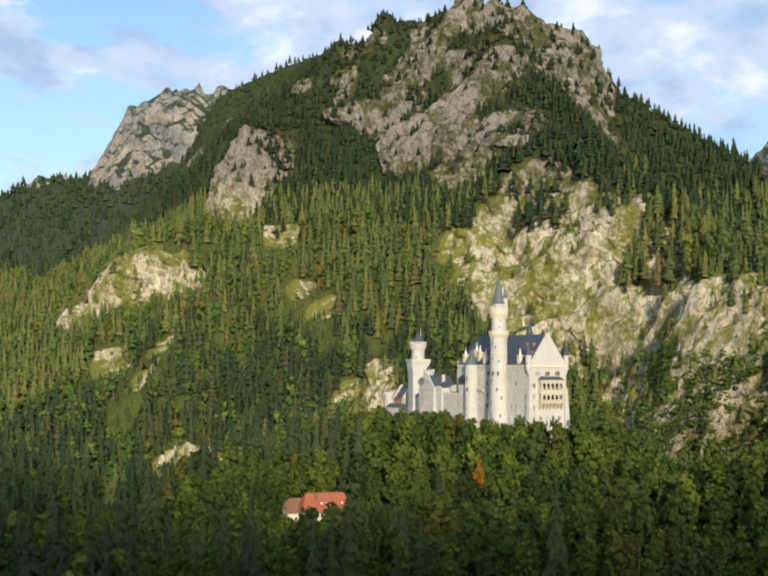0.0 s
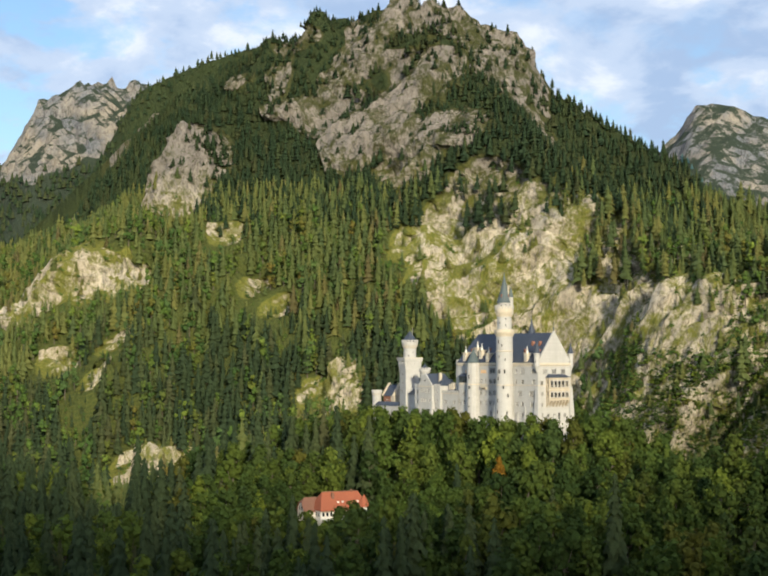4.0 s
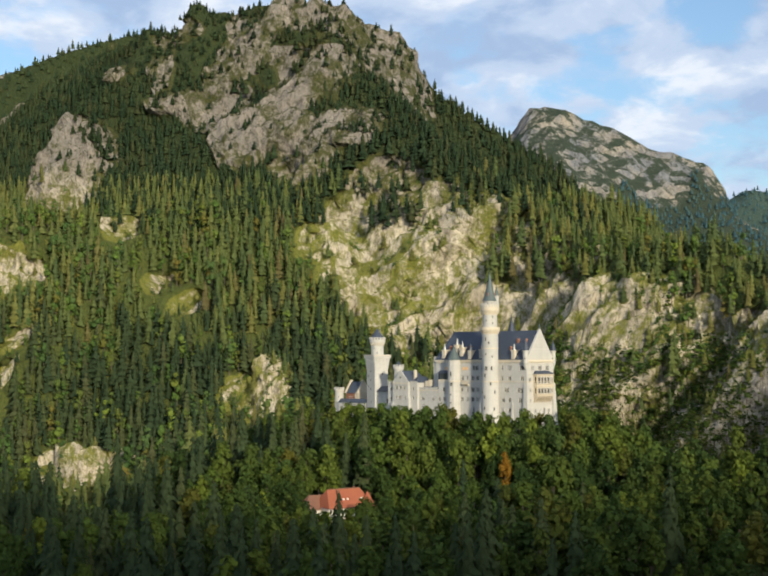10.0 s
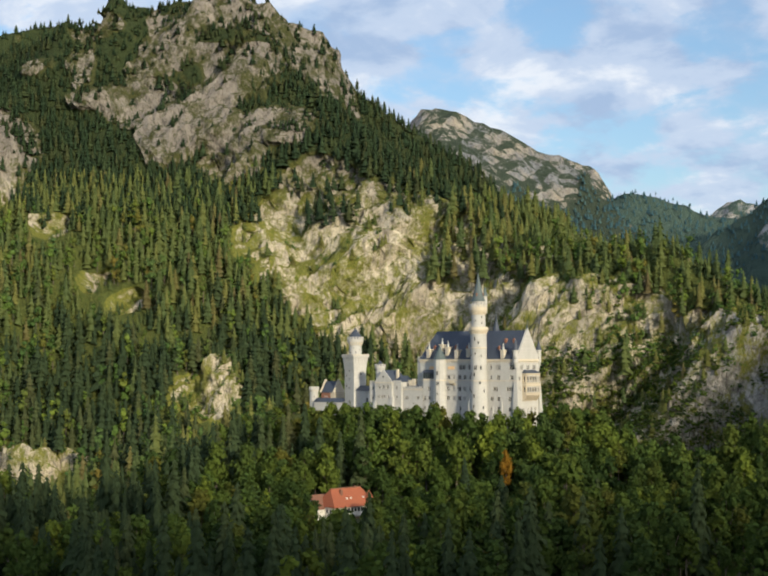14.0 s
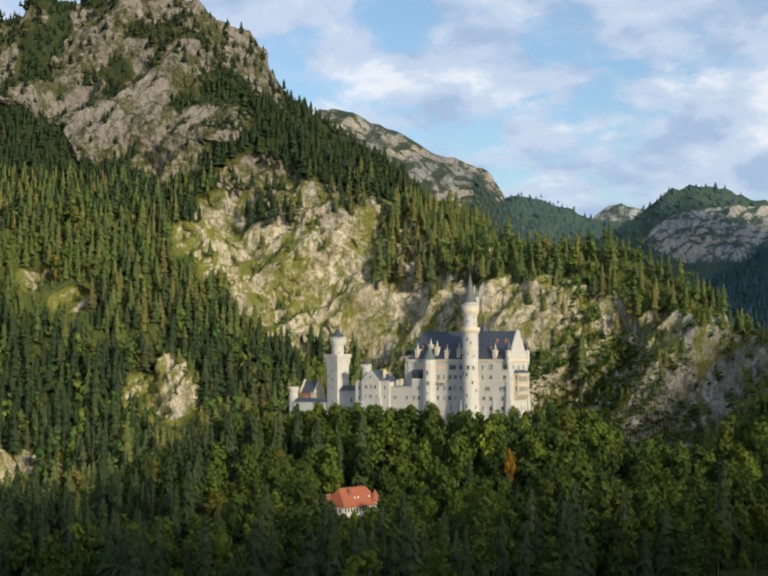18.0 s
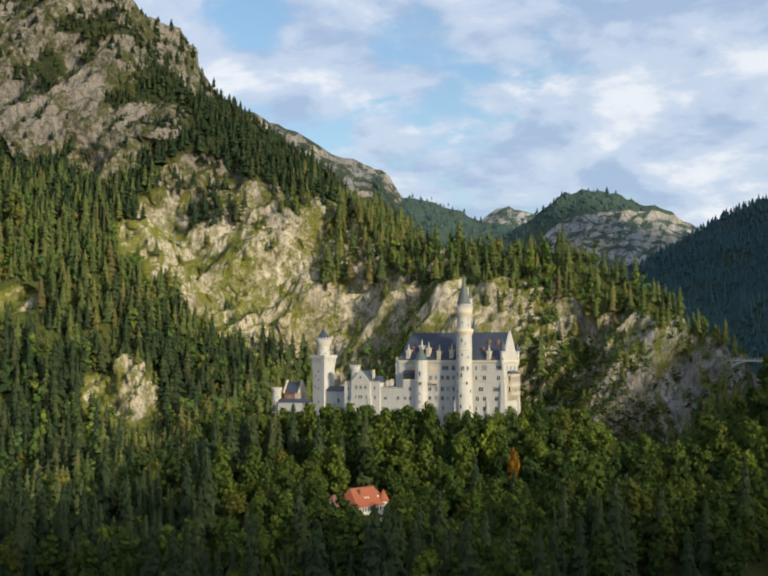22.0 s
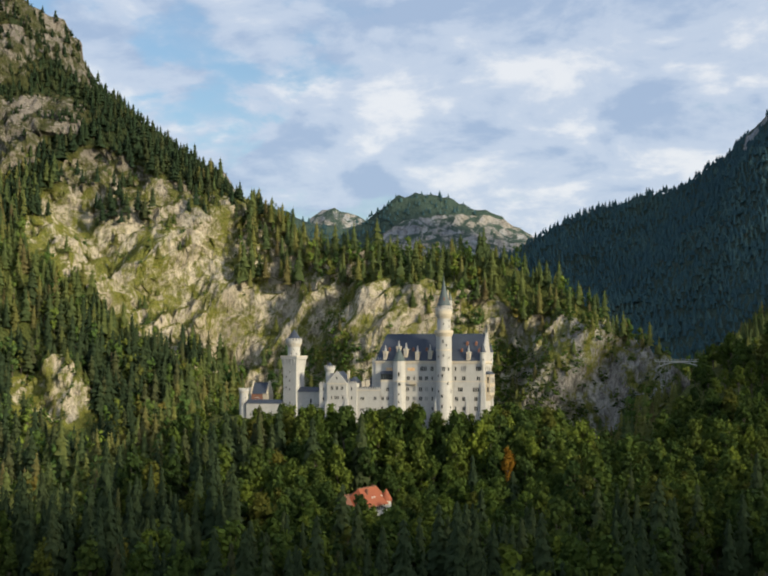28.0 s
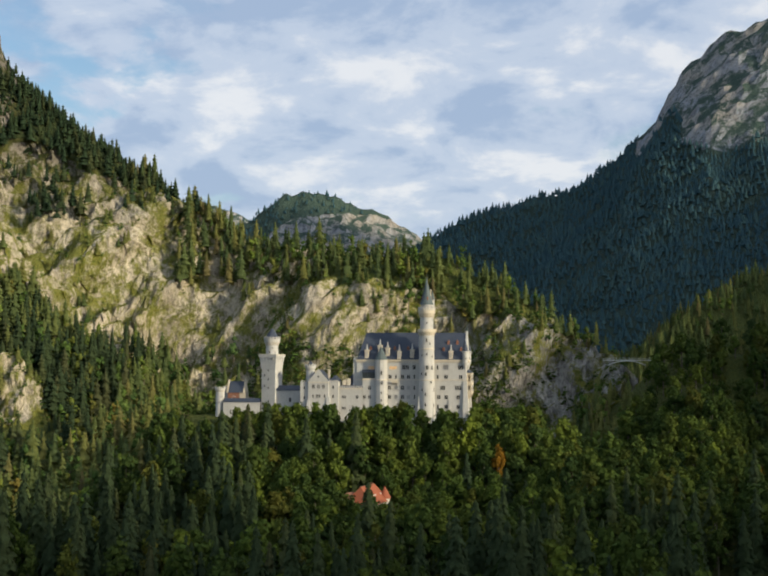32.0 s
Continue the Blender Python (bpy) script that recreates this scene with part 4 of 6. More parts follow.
bm = row_blocks(bmesh.new(), (X0, 0), (X1, 0), 1.1, 0.45, 0.35, EAVE - 1.7, EAVE - 0.9, 0.3)
row_blocks(bm, (X1, 0), (X1, DEPTH), 1.1, 0.45, 0.35, EAVE - 1.7, EAVE - 0.9, 0.3)
tagged(part("corbel_frieze", bm, M_TRIM, palace), kind="stuff")
for low, high, z1 in (((60.2, 64.0, -2.0, 1.5), (60.7, 62.5, -0.5, 1.2), 25), ((60.2, 64.0, 19.4, 23.0), (60.7, 62.5, 19.7, 21.5), 25), ((61.6, 64.4, 8.8, 11.6), (61.9, 62.3, 9.6, 10.8), 12),
                      ((52.6, 54.4, -2.0, 0.3), (53.1, 53.9, -0.3, 0.2), 16), ((47.5, 49.2, -2.0, 0.3), (48.0, 48.8, -0.3, 0.2), 13), ((28.0, 30.0, -2.0, 0.3), (28.4, 29.4, -0.3, 0.2), 14)):
    part("buttress", taper(bmesh.new(), low, high, PALACE_Z, z1), M_WALL, palace)
# painted frieze panels between the topmost windows
for a, b in ((275, 318), (150, 186)):
    part("fresco", box(bmesh.new(), sx(a), sx(b), -0.06, -0.004, 31.0, 32.6), M_FRESCO, palace, "faded painted panel in orange and cream")
# balcony on the long side
bm = box(bmesh.new(), sx(288), sx(326), -1.5, -0.004, 24.2, 24.5)
box(bm, sx(288), sx(326), -1.5, -1.35, 24.5, 25.4)
row_blocks(bm, (sx(288), 0), (sx(326), 0), 1.0, 0.3, 1.2, 23.2, 24.2, 0.9)
part("balcony", bm, M_TRIM, palace)

# two-storey loggia on the gable side
LY0, LY1, LX = 4.9, 18.0, 64.3
loggia = part("loggia", box(bmesh.new(), X1 + 0.004, LX, LY0, LY1, 18.7, 19.2), M_OCHRE, palace, "ochre stone loggia with two rows of arches")
for z0, z1 in ((19.2, 23.6), (23.95, 28.9)):
    length, n = LY1 - LY0, 5
    holes = [(1.0 + k * (length - 1.2) / n, 1.0 + k * (length - 1.2) / n + 1.75, z0 + 1.1, z1 - 0.9) for k in range(n)]
    bm = facade(bmesh.new(), (LX, LY0), (LX, LY1), z0, z1, holes, 0.45)
    facade(bm, (X1, LY0), (LX, LY0), z0, z1, [(0.7, 1.7, z0 + 1.1, z1 - 0.9)], 0.45)
    facade(bm, (LX, LY1), (X1, LY1), z0, z1, [(0.7, 1.7, z0 + 1.1, z1 - 0.9)], 0.45)
    part("arcade", bm, M_OCHRE, loggia)
    for s0, s1, a, b in holes:
        stone, _ = window_meshes(1, 1.75, b - a, M_GLASS)
        arch = new("arch", stone)
        arch.parent = loggia
        arch.matrix_local = Matrix.Translation(-palace.location) @ pose(LX, LY0 + (s0 + s1) / 2, a, 0, 0, 90)
    part("floor_slab", box(bmesh.new(), X1 + 0.004, LX + 0.2, LY0 - 0.2, LY1 + 0.2, z1, z1 + 0.35), M_TRIM, loggia)
# dark sheet on the back wall, standing in for shade inside the arcades
part("dark_room", box(bmesh.new(), X1 + 0.01, X1 + 0.06, LY0 + 0.3, LY1 - 0.3, 19.3, 28.8), M_GLASS, loggia)
bm = put_faces(bmesh.new(), [(X1 + 0.01, LY0 - 0.4, 29.25), (LX + 0.5, LY0 - 0.4, 29.25), (LX + 0.5, LY1 + 0.4, 29.25), (X1 + 0.01, LY1 + 0.4, 29.25), (X1 + 0.01, LY0 + 1.5, 30.9), (X1 + 0.01, LY1 - 1.5, 30.9)],
               [(3, 2, 1, 0), (1, 2, 5, 4), (0, 1, 4), (2, 3, 5), (3, 0, 4, 5)])
part("loggia_roof", bm, M_SLATE, loggia)
for k in range(7):
    y = LY0 + 0.5 + k * (LY1 - LY0 - 1.0) / 6
    part("corbel", put_faces(bmesh.new(), [(X1 + 0.004, y - 0.35, 15.6), (X1 + 0.004, y + 0.35, 15.6), (X1 + 0.004, y + 0.35, 18.7), (X1 + 0.004, y - 0.35, 18.7), (LX - 0.1, y + 0.35, 18.7), (LX - 0.1, y - 0.35, 18.7), (LX - 0.1, y + 0.35, 18.0), (LX - 0.1, y - 0.35, 18.0)],
                             [(0, 1, 2, 3), (2, 4, 5, 3), (4, 6, 7, 5), (6, 1, 0, 7), (1, 6, 4, 2), (0, 3, 5, 7)]), M_OCHRE, loggia)

# corner turrets, stair turret, rear spire
for tx, ty, z0, z1, tip, r in ((61.6, -0.3, 31.5, 40.4, 46.5, 1.35), (61.6, 21.3, 31.5, 40.4, 45.5, 1.2), (6.2, 20.5, 32, 39, 44.5, 1.1)):
    turret = part("corner_turret", lathe(bmesh.new(), tx, ty, [(0.3, z0), (r, z0 + 3.0), (r, z1 - 0.7), (r + 0.25, z1 - 0.5), (r + 0.25, z1)], 12), M_WALL, palace)
    part("turret_roof", lathe(bmesh.new(), tx, ty, [(r + 0.35, z1 + 0.004), (0.0, tip)], 12), M_SLATE, turret)
    tower_windows(palace, tx, ty, r, [(20, z0 + 4.6, 1, 0.55, 1.3)])
TX, TY = 18.4, -1.2
turret = part("stair_turret", lathe(bmesh.new(), TX, TY, [(4.0, PALACE_Z), (3.35, 14), (3.2, 26), (3.2, EAVE)], 10, 0.31), M_WALL, palace)
part("turret_roof", lathe(bmesh.new(), TX, TY, [(3.55, EAVE + 0.004), (2.9, EAVE + 1.0), (0.0, 43.0)], 10, 0.31), M_COPPER, turret, "green-tinged slate cone")
part("string_course", lathe(bmesh.new(), TX, TY, [(3.2, 25.4), (3.42, 25.5), (3.42, 25.8), (3.2, 25.9)], 10, 0.31), M_TRIM, turret)
tower_windows(palace, TX, TY, 3.28, [(10, 28.2, 1, 0.9, 2.4), (14, 23.4, 2, 1.4, 1.8), (10, 18.6, 1, 0.7, 1.3), (10, 14.6, 1, 0.7, 1.3), (10, 11.2, 1, 0.7, 1.3)])
spire = part("rear_turret", lathe(bmesh.new(), 39.9, 17.1, [(2.3, 40), (2.3, 48.5)], 12), M_WALL, palace)
part("turret_roof", lathe(bmesh.new(), 39.9, 17.1, [(2.6, 48.3), (1.9, 50.0), (0.5, 55.2), (0.0, 59.0)], 12), M_SLATE, spire)

# crenellated end and the glazed bay
end = part("end_turret", box(bmesh.new(), 3.6, 8.9, 0.6, 6.0, PALACE_Z, 36.6), M_WALL, palace)
part("battlement", row_blocks(row_blocks(bmesh.new(), (3.6, 0.9), (8.9, 0.9), 1.1, 0.6, 0.5, 36.6, 37.6), (8.6, 0.6), (8.6, 6.0), 1.1, 0.6, 0.5, 36.6, 37.6), M_WALL, end)
window(palace, 7.4, 0.25, 31.0, 1, 0.9, 2.2)
windowed_wall(palace, (8.9, -2.0), (15.4, -2.0), PALACE_Z, 25.4, [(3.6, 20.6, 2, 1.6, 2.1), (0.9, 15.9, 2, 1.5, 2.0), (3.6, 15.9, 2, 1.5, 2.0), (0.7, 11.0, 2, 1.4, 2.0)], M_WALL, "bay_wall")
part("bay_side", put_faces(bmesh.new(), [(8.9, 0.5, PALACE_Z), (8.9, -2.0, PALACE_Z), (8.9, -2.0, 25.4), (8.9, 0.5, 25.4)], [(0, 1, 2, 3)]), M_WALL, palace)
bay = part("glazed_bay", box(bmesh.new(), 8.8, 15.4, -2.1, 0, 25.4, 26.4), M_TRIM, palace, "glazed gallery under a dark lean-to roof")
part("glazing", box(bmesh.new(), 9.0, 15.3, -1.95, -0.1, 26.4, 29.4), M_GLASS, bay)
for k in range(6):
    part("mullion", box(bmesh.new(), 8.9 + k * 1.26, 9.1 + k * 1.26, -2.05, -1.9, 26.4, 29.4), M_COPPER, bay)
part("bay_roof", put_faces(bmesh.new(), [(8.5, -2.6, 29.4), (15.4, -2.6, 29.4), (15.4, 0, 30.9), (8.5, 0, 30.9), (8.5, 0, 29.4), (15.4, 0, 29.4)], [(0, 1, 2, 3), (0, 4, 5, 1), (1, 5, 2), (0, 3, 4), (3, 2, 5, 4)]), M_SLATE, bay)


def stone_dormer(cx, base):
    """A stone dormer with a pyramid spire, set on the north slope."""
    x = sx(cx)
    y = (base - EAVE) / (APEX - EAVE) * DEPTH / 2 - 0.8
    d = part("dormer", box(bmesh.new(), x - 1.0, x + 1.0, y - 0.3, y + 4.5, base - 0.6, base + 3.4), M_TRIM, palace, "pale stone dormer with a small spire")
    part("dormer_cap", box(bmesh.new(), x - 1.25, x + 1.25, y - 0.55, y + 4.2, base + 3.4, base + 3.8), M_TRIM, d)
    part("dormer_spire", lathe(bmesh.new(), x, y + 0.8, [(0.6, base + 3.8), (0.5, base + 4.8), (0.55, base + 5.0), (0.25, base + 5.6), (0.3, base + 6.6), (0.0, base + 7.0)], 6), M_STEEL, d)
    window(palace, x, y - 0.62, base + 0.9, 1, 0.8, 1.6)


for cx, base in ((143, 37.2), (217, 39.6), (262, 38.4), (332, 36.8), (405, 37.4), (628, 36.8)):
    stone_dormer(cx, base)
for cx, z in ((160, 41.5), (300, 41.5), (378, 41.5), (582, 41.0), (683, 41.0), (608, 44.6), (660, 44.6)):
    x, y = sx(cx), (z - EAVE) / (APEX - EAVE) * DEPTH / 2
    lucarne = part("small_dormer", box(bmesh.new(), x - 0.55, x + 0.55, y - 0.8, y + 1.0, z - 0.9, z + 0.6), M_RED, palace, "small red dormer")
    part("dormer_roof", gable_roof(bmesh.new(), x - 0.55, x + 0.55, y - 0.9, y + 1.6, z + 0.6, z + 1.5, "y", 0, 0, 0.15), M_RED, lucarne)

# ---- great stair tower ----
CX, CY = 42.1, -2.5
tower = thing("stair_tower", (CX, CY, PALACE_Z), "tall round white stone tower with galleries and pointed copper roof", "tower")
shaft = part("shaft", lathe(bmesh.new(), CX, CY, [(5.6, PALACE_Z), (4.6, 6), (4.15, 16), (3.95, 30), (3.9, 48.4)], 24), M_WALL, tower)
part("string_course", lathe(bmesh.new(), CX, CY, [(3.9, 41.2), (4.15, 41.3), (4.15, 41.7), (3.9, 41.8)], 24), M_TRIM, shaft)
part("string_course", lathe(bmesh.new(), CX, CY, [(3.95, 25.4), (4.2, 25.5), (4.2, 25.85), (3.95, 25.95)], 24), M_TRIM, shaft)
gal = part("lower_gallery", lathe(bmesh.new(), CX, CY, [(3.9, 48.4), (4.75, 50.3), (4.75, 51.6), (4.45, 51.6), (4.45, 50.4), (3.4, 50.4)], 24), M_TRIM, tower, "lower gallery on corbels")
part("corbel_frieze", ring_blocks(bmesh.new(), CX, CY, 4.75, 24, 0.5, 1.0, 48.2, 50.2, 0, 0.8), M_TRIM, gal)
part("upper_shaft", lathe(bmesh.new(), CX, CY, [(3.45, 50.4), (3.4, 58.0)], 24), M_WALL, tower)
gal = part("upper_gallery", lathe(bmesh.new(), CX, CY, [(3.4, 57.6), (4.3, 59.8), (4.35, 61.4), (4.35, 62.3), (4.05, 62.3), (4.05, 60.2), (3.0, 60.2)], 24), M_TRIM, tower, "upper gallery with open parapet")
part("corbel_frieze", ring_blocks(bmesh.new(), CX, CY, 4.35, 24, 0.45, 0.9, 57.4, 59.7, 0, 0.75), M_TRIM, gal)
part("battlement", ring_blocks(bmesh.new(), CX, CY, 4.42, 20, 0.7, 0.45, 61.2, 62.9), M_WALL, gal)
part("top_drum", lathe(bmesh.new(), CX, CY, [(3.1, 60.2), (3.1, 64.2)], 24), M_WALL, tower)
cone = part("cone_roof", lathe(bmesh.new(), CX, CY, [(3.65, 64.1), (3.0, 65.6), (1.9, 69.4), (0.8, 74.0), (0.22, 77.4), (0.35, 77.7), (0.08, 78.0), (0.05, 80.6), (0, 80.7)], 16), M_COPPER, tower, "pointed grey-green cone roof")
for a in (0.2, 1.8, 3.4, 5.0):
    part("dormer", box(bmesh.new(), CX + 2.35 * math.cos(a) - 0.35, CX + 2.35 * math.cos(a) + 0.35, CY + 2.35 * math.sin(a) - 0.35, CY + 2.35 * math.sin(a) + 0.35, 66.2, 68.0), M_RED, cone)
SX, SY = CX + 2.7, CY + 1.7
side = part("side_turret", lathe(bmesh.new(), SX, SY, [(1.1, 58.5), (1.1, 66.2), (1.25, 66.4), (1.25, 66.7)], 12), M_WALL, tower)
part("turret_roof", lathe(bmesh.new(), SX, SY, [(1.35, 66.7), (0, 71.5)], 12), M_COPPER, side)
part("chimney", box(bmesh.new(), SX - 1.0, SX - 0.5, SY - 1.2, SY - 0.7, 64, 72.0), M_TRIM, tower)
for row in [(5, 45.0, 1, 0.8, 2.0), (10, 31.0, 2, 1.5, 2.3), (40, 24.0, 1, 0.9, 1.8), (0, 27.8, 1, 0.9, 2.0), (-2, 17.6, 1, 0.9, 1.9), (-2, 12.4, 1, 0.9, 1.9),
                                    (48, 31.0, 1, 0.9, 2.2), (70, 20.0, 1, 0.8, 1.8), (62, 12, 1, 0.8, 1.8), (52, 37, 1, 0.6, 1.4), (-30, 37.5, 1, 0.8, 1.6), (8, 38.2, 1, 0.7, 1.4),
            (-32, 28, 1, 0.8, 1.8), (30, 43.5, 1, 0.7, 1.5), (-28, 20, 1, 0.8, 1.7)]:
    tower_windows(tower, CX, CY, float(np.interp(row[1] + 0.5, [6, 16, 30, 48], [4.6, 4.15, 3.95, 3.9])), [row])
tower_windows(tower, CX, CY, 3.42, [(8, 54.2, 1, 0.6, 1.2), (60, 53.0, 1, 0.6, 1.2), (60, 56.0, 1, 0.6, 1.2)])
tower_windows(tower, CX, CY, 3.1, [(b, 62.3, 1, 0.7, 1.2) for b in (-20, 20, 60, 100)])
for bx, bz in ((-3.6, 18), (3.3, 12)):
    part("buttress", taper(bmesh.new(), (CX + bx - 1.1, CX + bx + 1.1, CY - 5.2, CY + 1), (CX + bx - 0.4, CX + bx + 0.4, CY - 2.6, CY + 1), PALACE_Z, bz), M_WALL, tower)

# ---- square tower ----
QX, QY, QT = -40.7, 6.8, radians(-15)
square_tower = thing("square_tower", (QX, QY, -4), "square white stone tower with a round crenellated top", "tower")


def turned(bm, cx, cy, a):
    bmesh.ops.rotate(bm, verts=bm.verts, cent=(cx, cy, 0), matrix=Matrix.Rotation(a, 3, "Z"))
    return bm


def square_ring(cx, cy, half, step, wide, deep, z0, z1, sink=0.0):
    bm, c = bmesh.new(), [(cx - half, cy - half), (cx + half, cy - half), (cx + half, cy + half), (cx - half, cy + half)]
    for p, q in zip(c, c[1:] + c[:1]):
        row_blocks(bm, p, q, step, wide, deep, z0, z1, sink)
    return bm


H = 4.0
bm = taper(bmesh.new(), (QX - H - 0.6, QX + H + 0.6, QY - H - 0.6, QY + H + 0.6), (QX - H, QX + H, QY - H, QY + H), -4, 14)
box(bm, QX - H, QX + H, QY - H, QY + H, 14.004, 37.0)
part("shaft", turned(bm, QX, QY, QT), M_WALL, square_tower)
part("flared_head", turned(taper(bmesh.new(), (QX - H - 0.02, QX + H + 0.02, QY - H - 0.02, QY + H + 0.02), (QX - H - 0.75, QX + H + 0.75, QY - H - 0.75, QY + H + 0.75), 30.5, 36.99), QX, QY, QT), M_WALL, square_tower)
part("corbel_arches", turned(square_ring(QX, QY, H + 0.05, 2.0, 0.8, 1.05, 32.4, 37.0, 1.0), QX, QY, QT), M_WALL, square_tower)
part("platform", turned(box(bmesh.new(), QX - H - 1.1, QX + H + 1.1, QY - H - 1.1, QY + H + 1.1, 37.0, 38.7), QX, QY, QT), M_WALL, square_tower)
part("ledge", turned(box(bmesh.new(), QX - H - 1.25, QX + H + 1.25, QY - H - 1.25, QY + H + 1.25, 38.2, 38.5), QX, QY, QT), M_TRIM, square_tower)
drum = part("drum", lathe(bmesh.new(), QX, QY, [(3.3, 38.7), (3.25, 43.2), (4.1, 45.2), (4.25, 46.6), (3.9, 46.6), (3.9, 45.4), (0, 45.4)], 20), M_WALL, square_tower)
part("corbel_frieze", ring_blocks(bmesh.new(), QX, QY, 4.2, 20, 0.5, 1.0, 43.4, 45.2, 0, 0.8), M_TRIM, drum)
part("battlement", ring_blocks(bmesh.new(), QX, QY, 4.3, 16, 0.95, 0.45, 46.2, 47.8), M_WALL, drum)
part("cone_roof", lathe(bmesh.new(), QX, QY, [(3.3, 45.41), (3.3, 47.2), (3.85, 47.2), (0, 52.6)], 16), M_SLATE, square_tower, "low dark slate cone")
part("flagpole", lathe(bmesh.new(), QX + 1.5, QY + 0.5, [(0.1, 46), (0.07, 54), (0, 54.05)], 6), M_STEEL, square_tower)
for s, z in ((0, 29.5), (0, 25.0), (0, 20.5), (-2.2, 27.0), (-2.2, 21.5), (0.2, 13.5)):
    window(square_tower, QX + s * math.cos(QT) + (H + 0.02) * math.sin(QT), QY + s * math.sin(QT) - (H + 0.02) * math.cos(QT), z, 1, 0.8, 1.5, math.degrees(QT), flat=True)
for s, z in ((0.5, 28), (-0.5, 18), (0.5, 12)):
    window(square_tower, QX - s * math.sin(QT) + (H + 0.02) * math.cos(QT), QY + s * math.cos(QT) + (H + 0.02) * math.sin(QT), z, 1, 0.8, 1.5, math.degrees(QT) + 90, flat=True)
tower_windows(square_tower, QX, QY, 3.25, [(-10, 39.2, 1, 0.7, 1.2), (40, 39.2, 1, 0.7, 1.2), (80, 41, 1, 0.5, 0.9), (15, 41.6, 1, 0.5, 0.9)])

# ---- curtain wing between square tower and knights' house ----
wing = thing("curtain_wing", (-31, 5, -2), "low white stone wing with a dark slate lean-to roof", "building")
windowed_wall(wing, (-37.6, 3.0), (-22.9, 3.0), -2, 19.8, [(7.4, 13.8, 1, 1.3, 2.6), (2.5, 12.4, 1, 0.6, 0.9), (11.5, 12.6, 1, 0.8, 1.2)], M_WALL)
part("rear_wall", box(bmesh.new(), -37.6, -22.9, 3.7, 9.0, -2, 19.7), M_WALL, wing)
part("roof", gable_roof(bmesh.new(), -37.6, -22.9, 3.0, 9.0, 19.8, 22.4, "x", 0, 0, 0.4), M_SLATE, wing)

# ---- knights' house ----
house = thing("knights_house", (-13, 2, -2), "white stone gabled house with a round crenellated turret", "building")
KX0, KX1 = -18.9, -8.4
rows = [(s, 21.2, 2, 1.5, 2.0) for s in (2.6, 5.25, 7.9)] + [(2.4, 16.4, 1, 0.8, 1.9), (4.6, 16.4, 2, 1.5, 1.9), (5.9, 16.4, 1, 0.8, 1.9), (8.4, 16.4, 1, 0.8, 1.9)] + [(3, 10.5, 1, 0.8, 1.6), (7.5, 10.5, 1, 0.8, 1.6)]
windowed_wall(house, (KX0, -5.0), (KX1, -5.0), -2, 24.8, rows, M_WALL, "gable_wall")
part("core", box(bmesh.new(), KX0 + 0.02, KX1 - 0.02, -4.2, 9.0, -2, 24.7), M_WALL, house)
for x in (KX0, KX1):
    part("side_wall", put_faces(bmesh.new(), [(x, -5, -2), (x, 9, -2), (x, 9, 24.8), (x, -5, 24.8)], [(0, 1, 2, 3)]), M_WALL, house)
part("gable", put_faces(bmesh.new(), [(KX0 - 0.15, -5.05, 24.8), (KX1 + 0.15, -5.05, 24.8), (-13.65, -5.05, 31.0), (KX0 - 0.15, -4.4, 24.8), (KX1 + 0.15, -4.4, 24.8), (-13.65, -4.4, 31.0)],
                        [(0, 1, 2), (5, 4, 3), (0, 2, 5, 3), (2, 1, 4, 5), (1, 0, 3, 4)]), M_WALL, house)
part("gable_window", lathe(bmesh.new(), 0, 0, [(0.5, 0), (0.5, 0.08)], 12), M_GLASS, house).matrix_local = Matrix.Translation(Vector((-13.65, -5.06, 27.2)) - house.location) @ pose(0, 0, 0, 90) @ Matrix.Translation(house.location)
part("roof", gable_roof(bmesh.new(), KX0, KX1, -4.4, 9.4, 24.8, 30.6, "y", 0, 2.0, 0.3), M_SLATE, house)
part("string_course", box(bmesh.new(), KX0 - 0.2, KX1 + 0.2, -5.25, -5.004, 24.1, 24.5), M_TRIM, house)
part("chimney", box(bmesh.new(), -9.6, -8.6, 0.5, 1.8, 25, 31.0), M_TRIM, house)
for a, b, top, ops in ((-23.3, KX0, 24.4, [(2.0, 20.6, 1, 0.9, 1.8), (2.0, 15.6, 1, 0.9, 1.8)]), (KX1, -3.4, 24.6, [(2.2, 21.0, 1, 0.9, 1.9), (2.2, 16.2, 1, 0.9, 1.9)])):
    windowed_wall(house, (a, -3.8), (b, -3.8), -2, top, ops, M_WALL, "wing_wall")
    part("wing", box(bmesh.new(), a + 0.02, b - 0.02, -3.1, 8, -2, top - 0.1), M_WALL, house)
    part("wing_side", put_faces(bmesh.new(), [(b, -3.8, -2), (b, 8, -2), (b, 8, top), (b, -3.8, top)], [(0, 1, 2, 3)]), M_WALL, house)
    part("battlement", row_blocks(bmesh.new(), (a, -3.5), (b, -3.5), 1.2, 0.7, 0.45, top, top + 0.9), M_WALL, house)
part("side_roof", gable_roof(bmesh.new(), KX1, -3.6, -3.0, 8, 24.7, 27.8, "y", 2.5, 2.5, 0.0), M_SLATE, house)
tur = part("turret", lathe(bmesh.new(), -18.5, -1.2, [(2.3, 10), (2.2, 30.4), (2.75, 31.6), (2.8, 32.6), (2.5, 32.6), (2.5, 31.8), (0, 31.8)], 16), M_WALL, house)
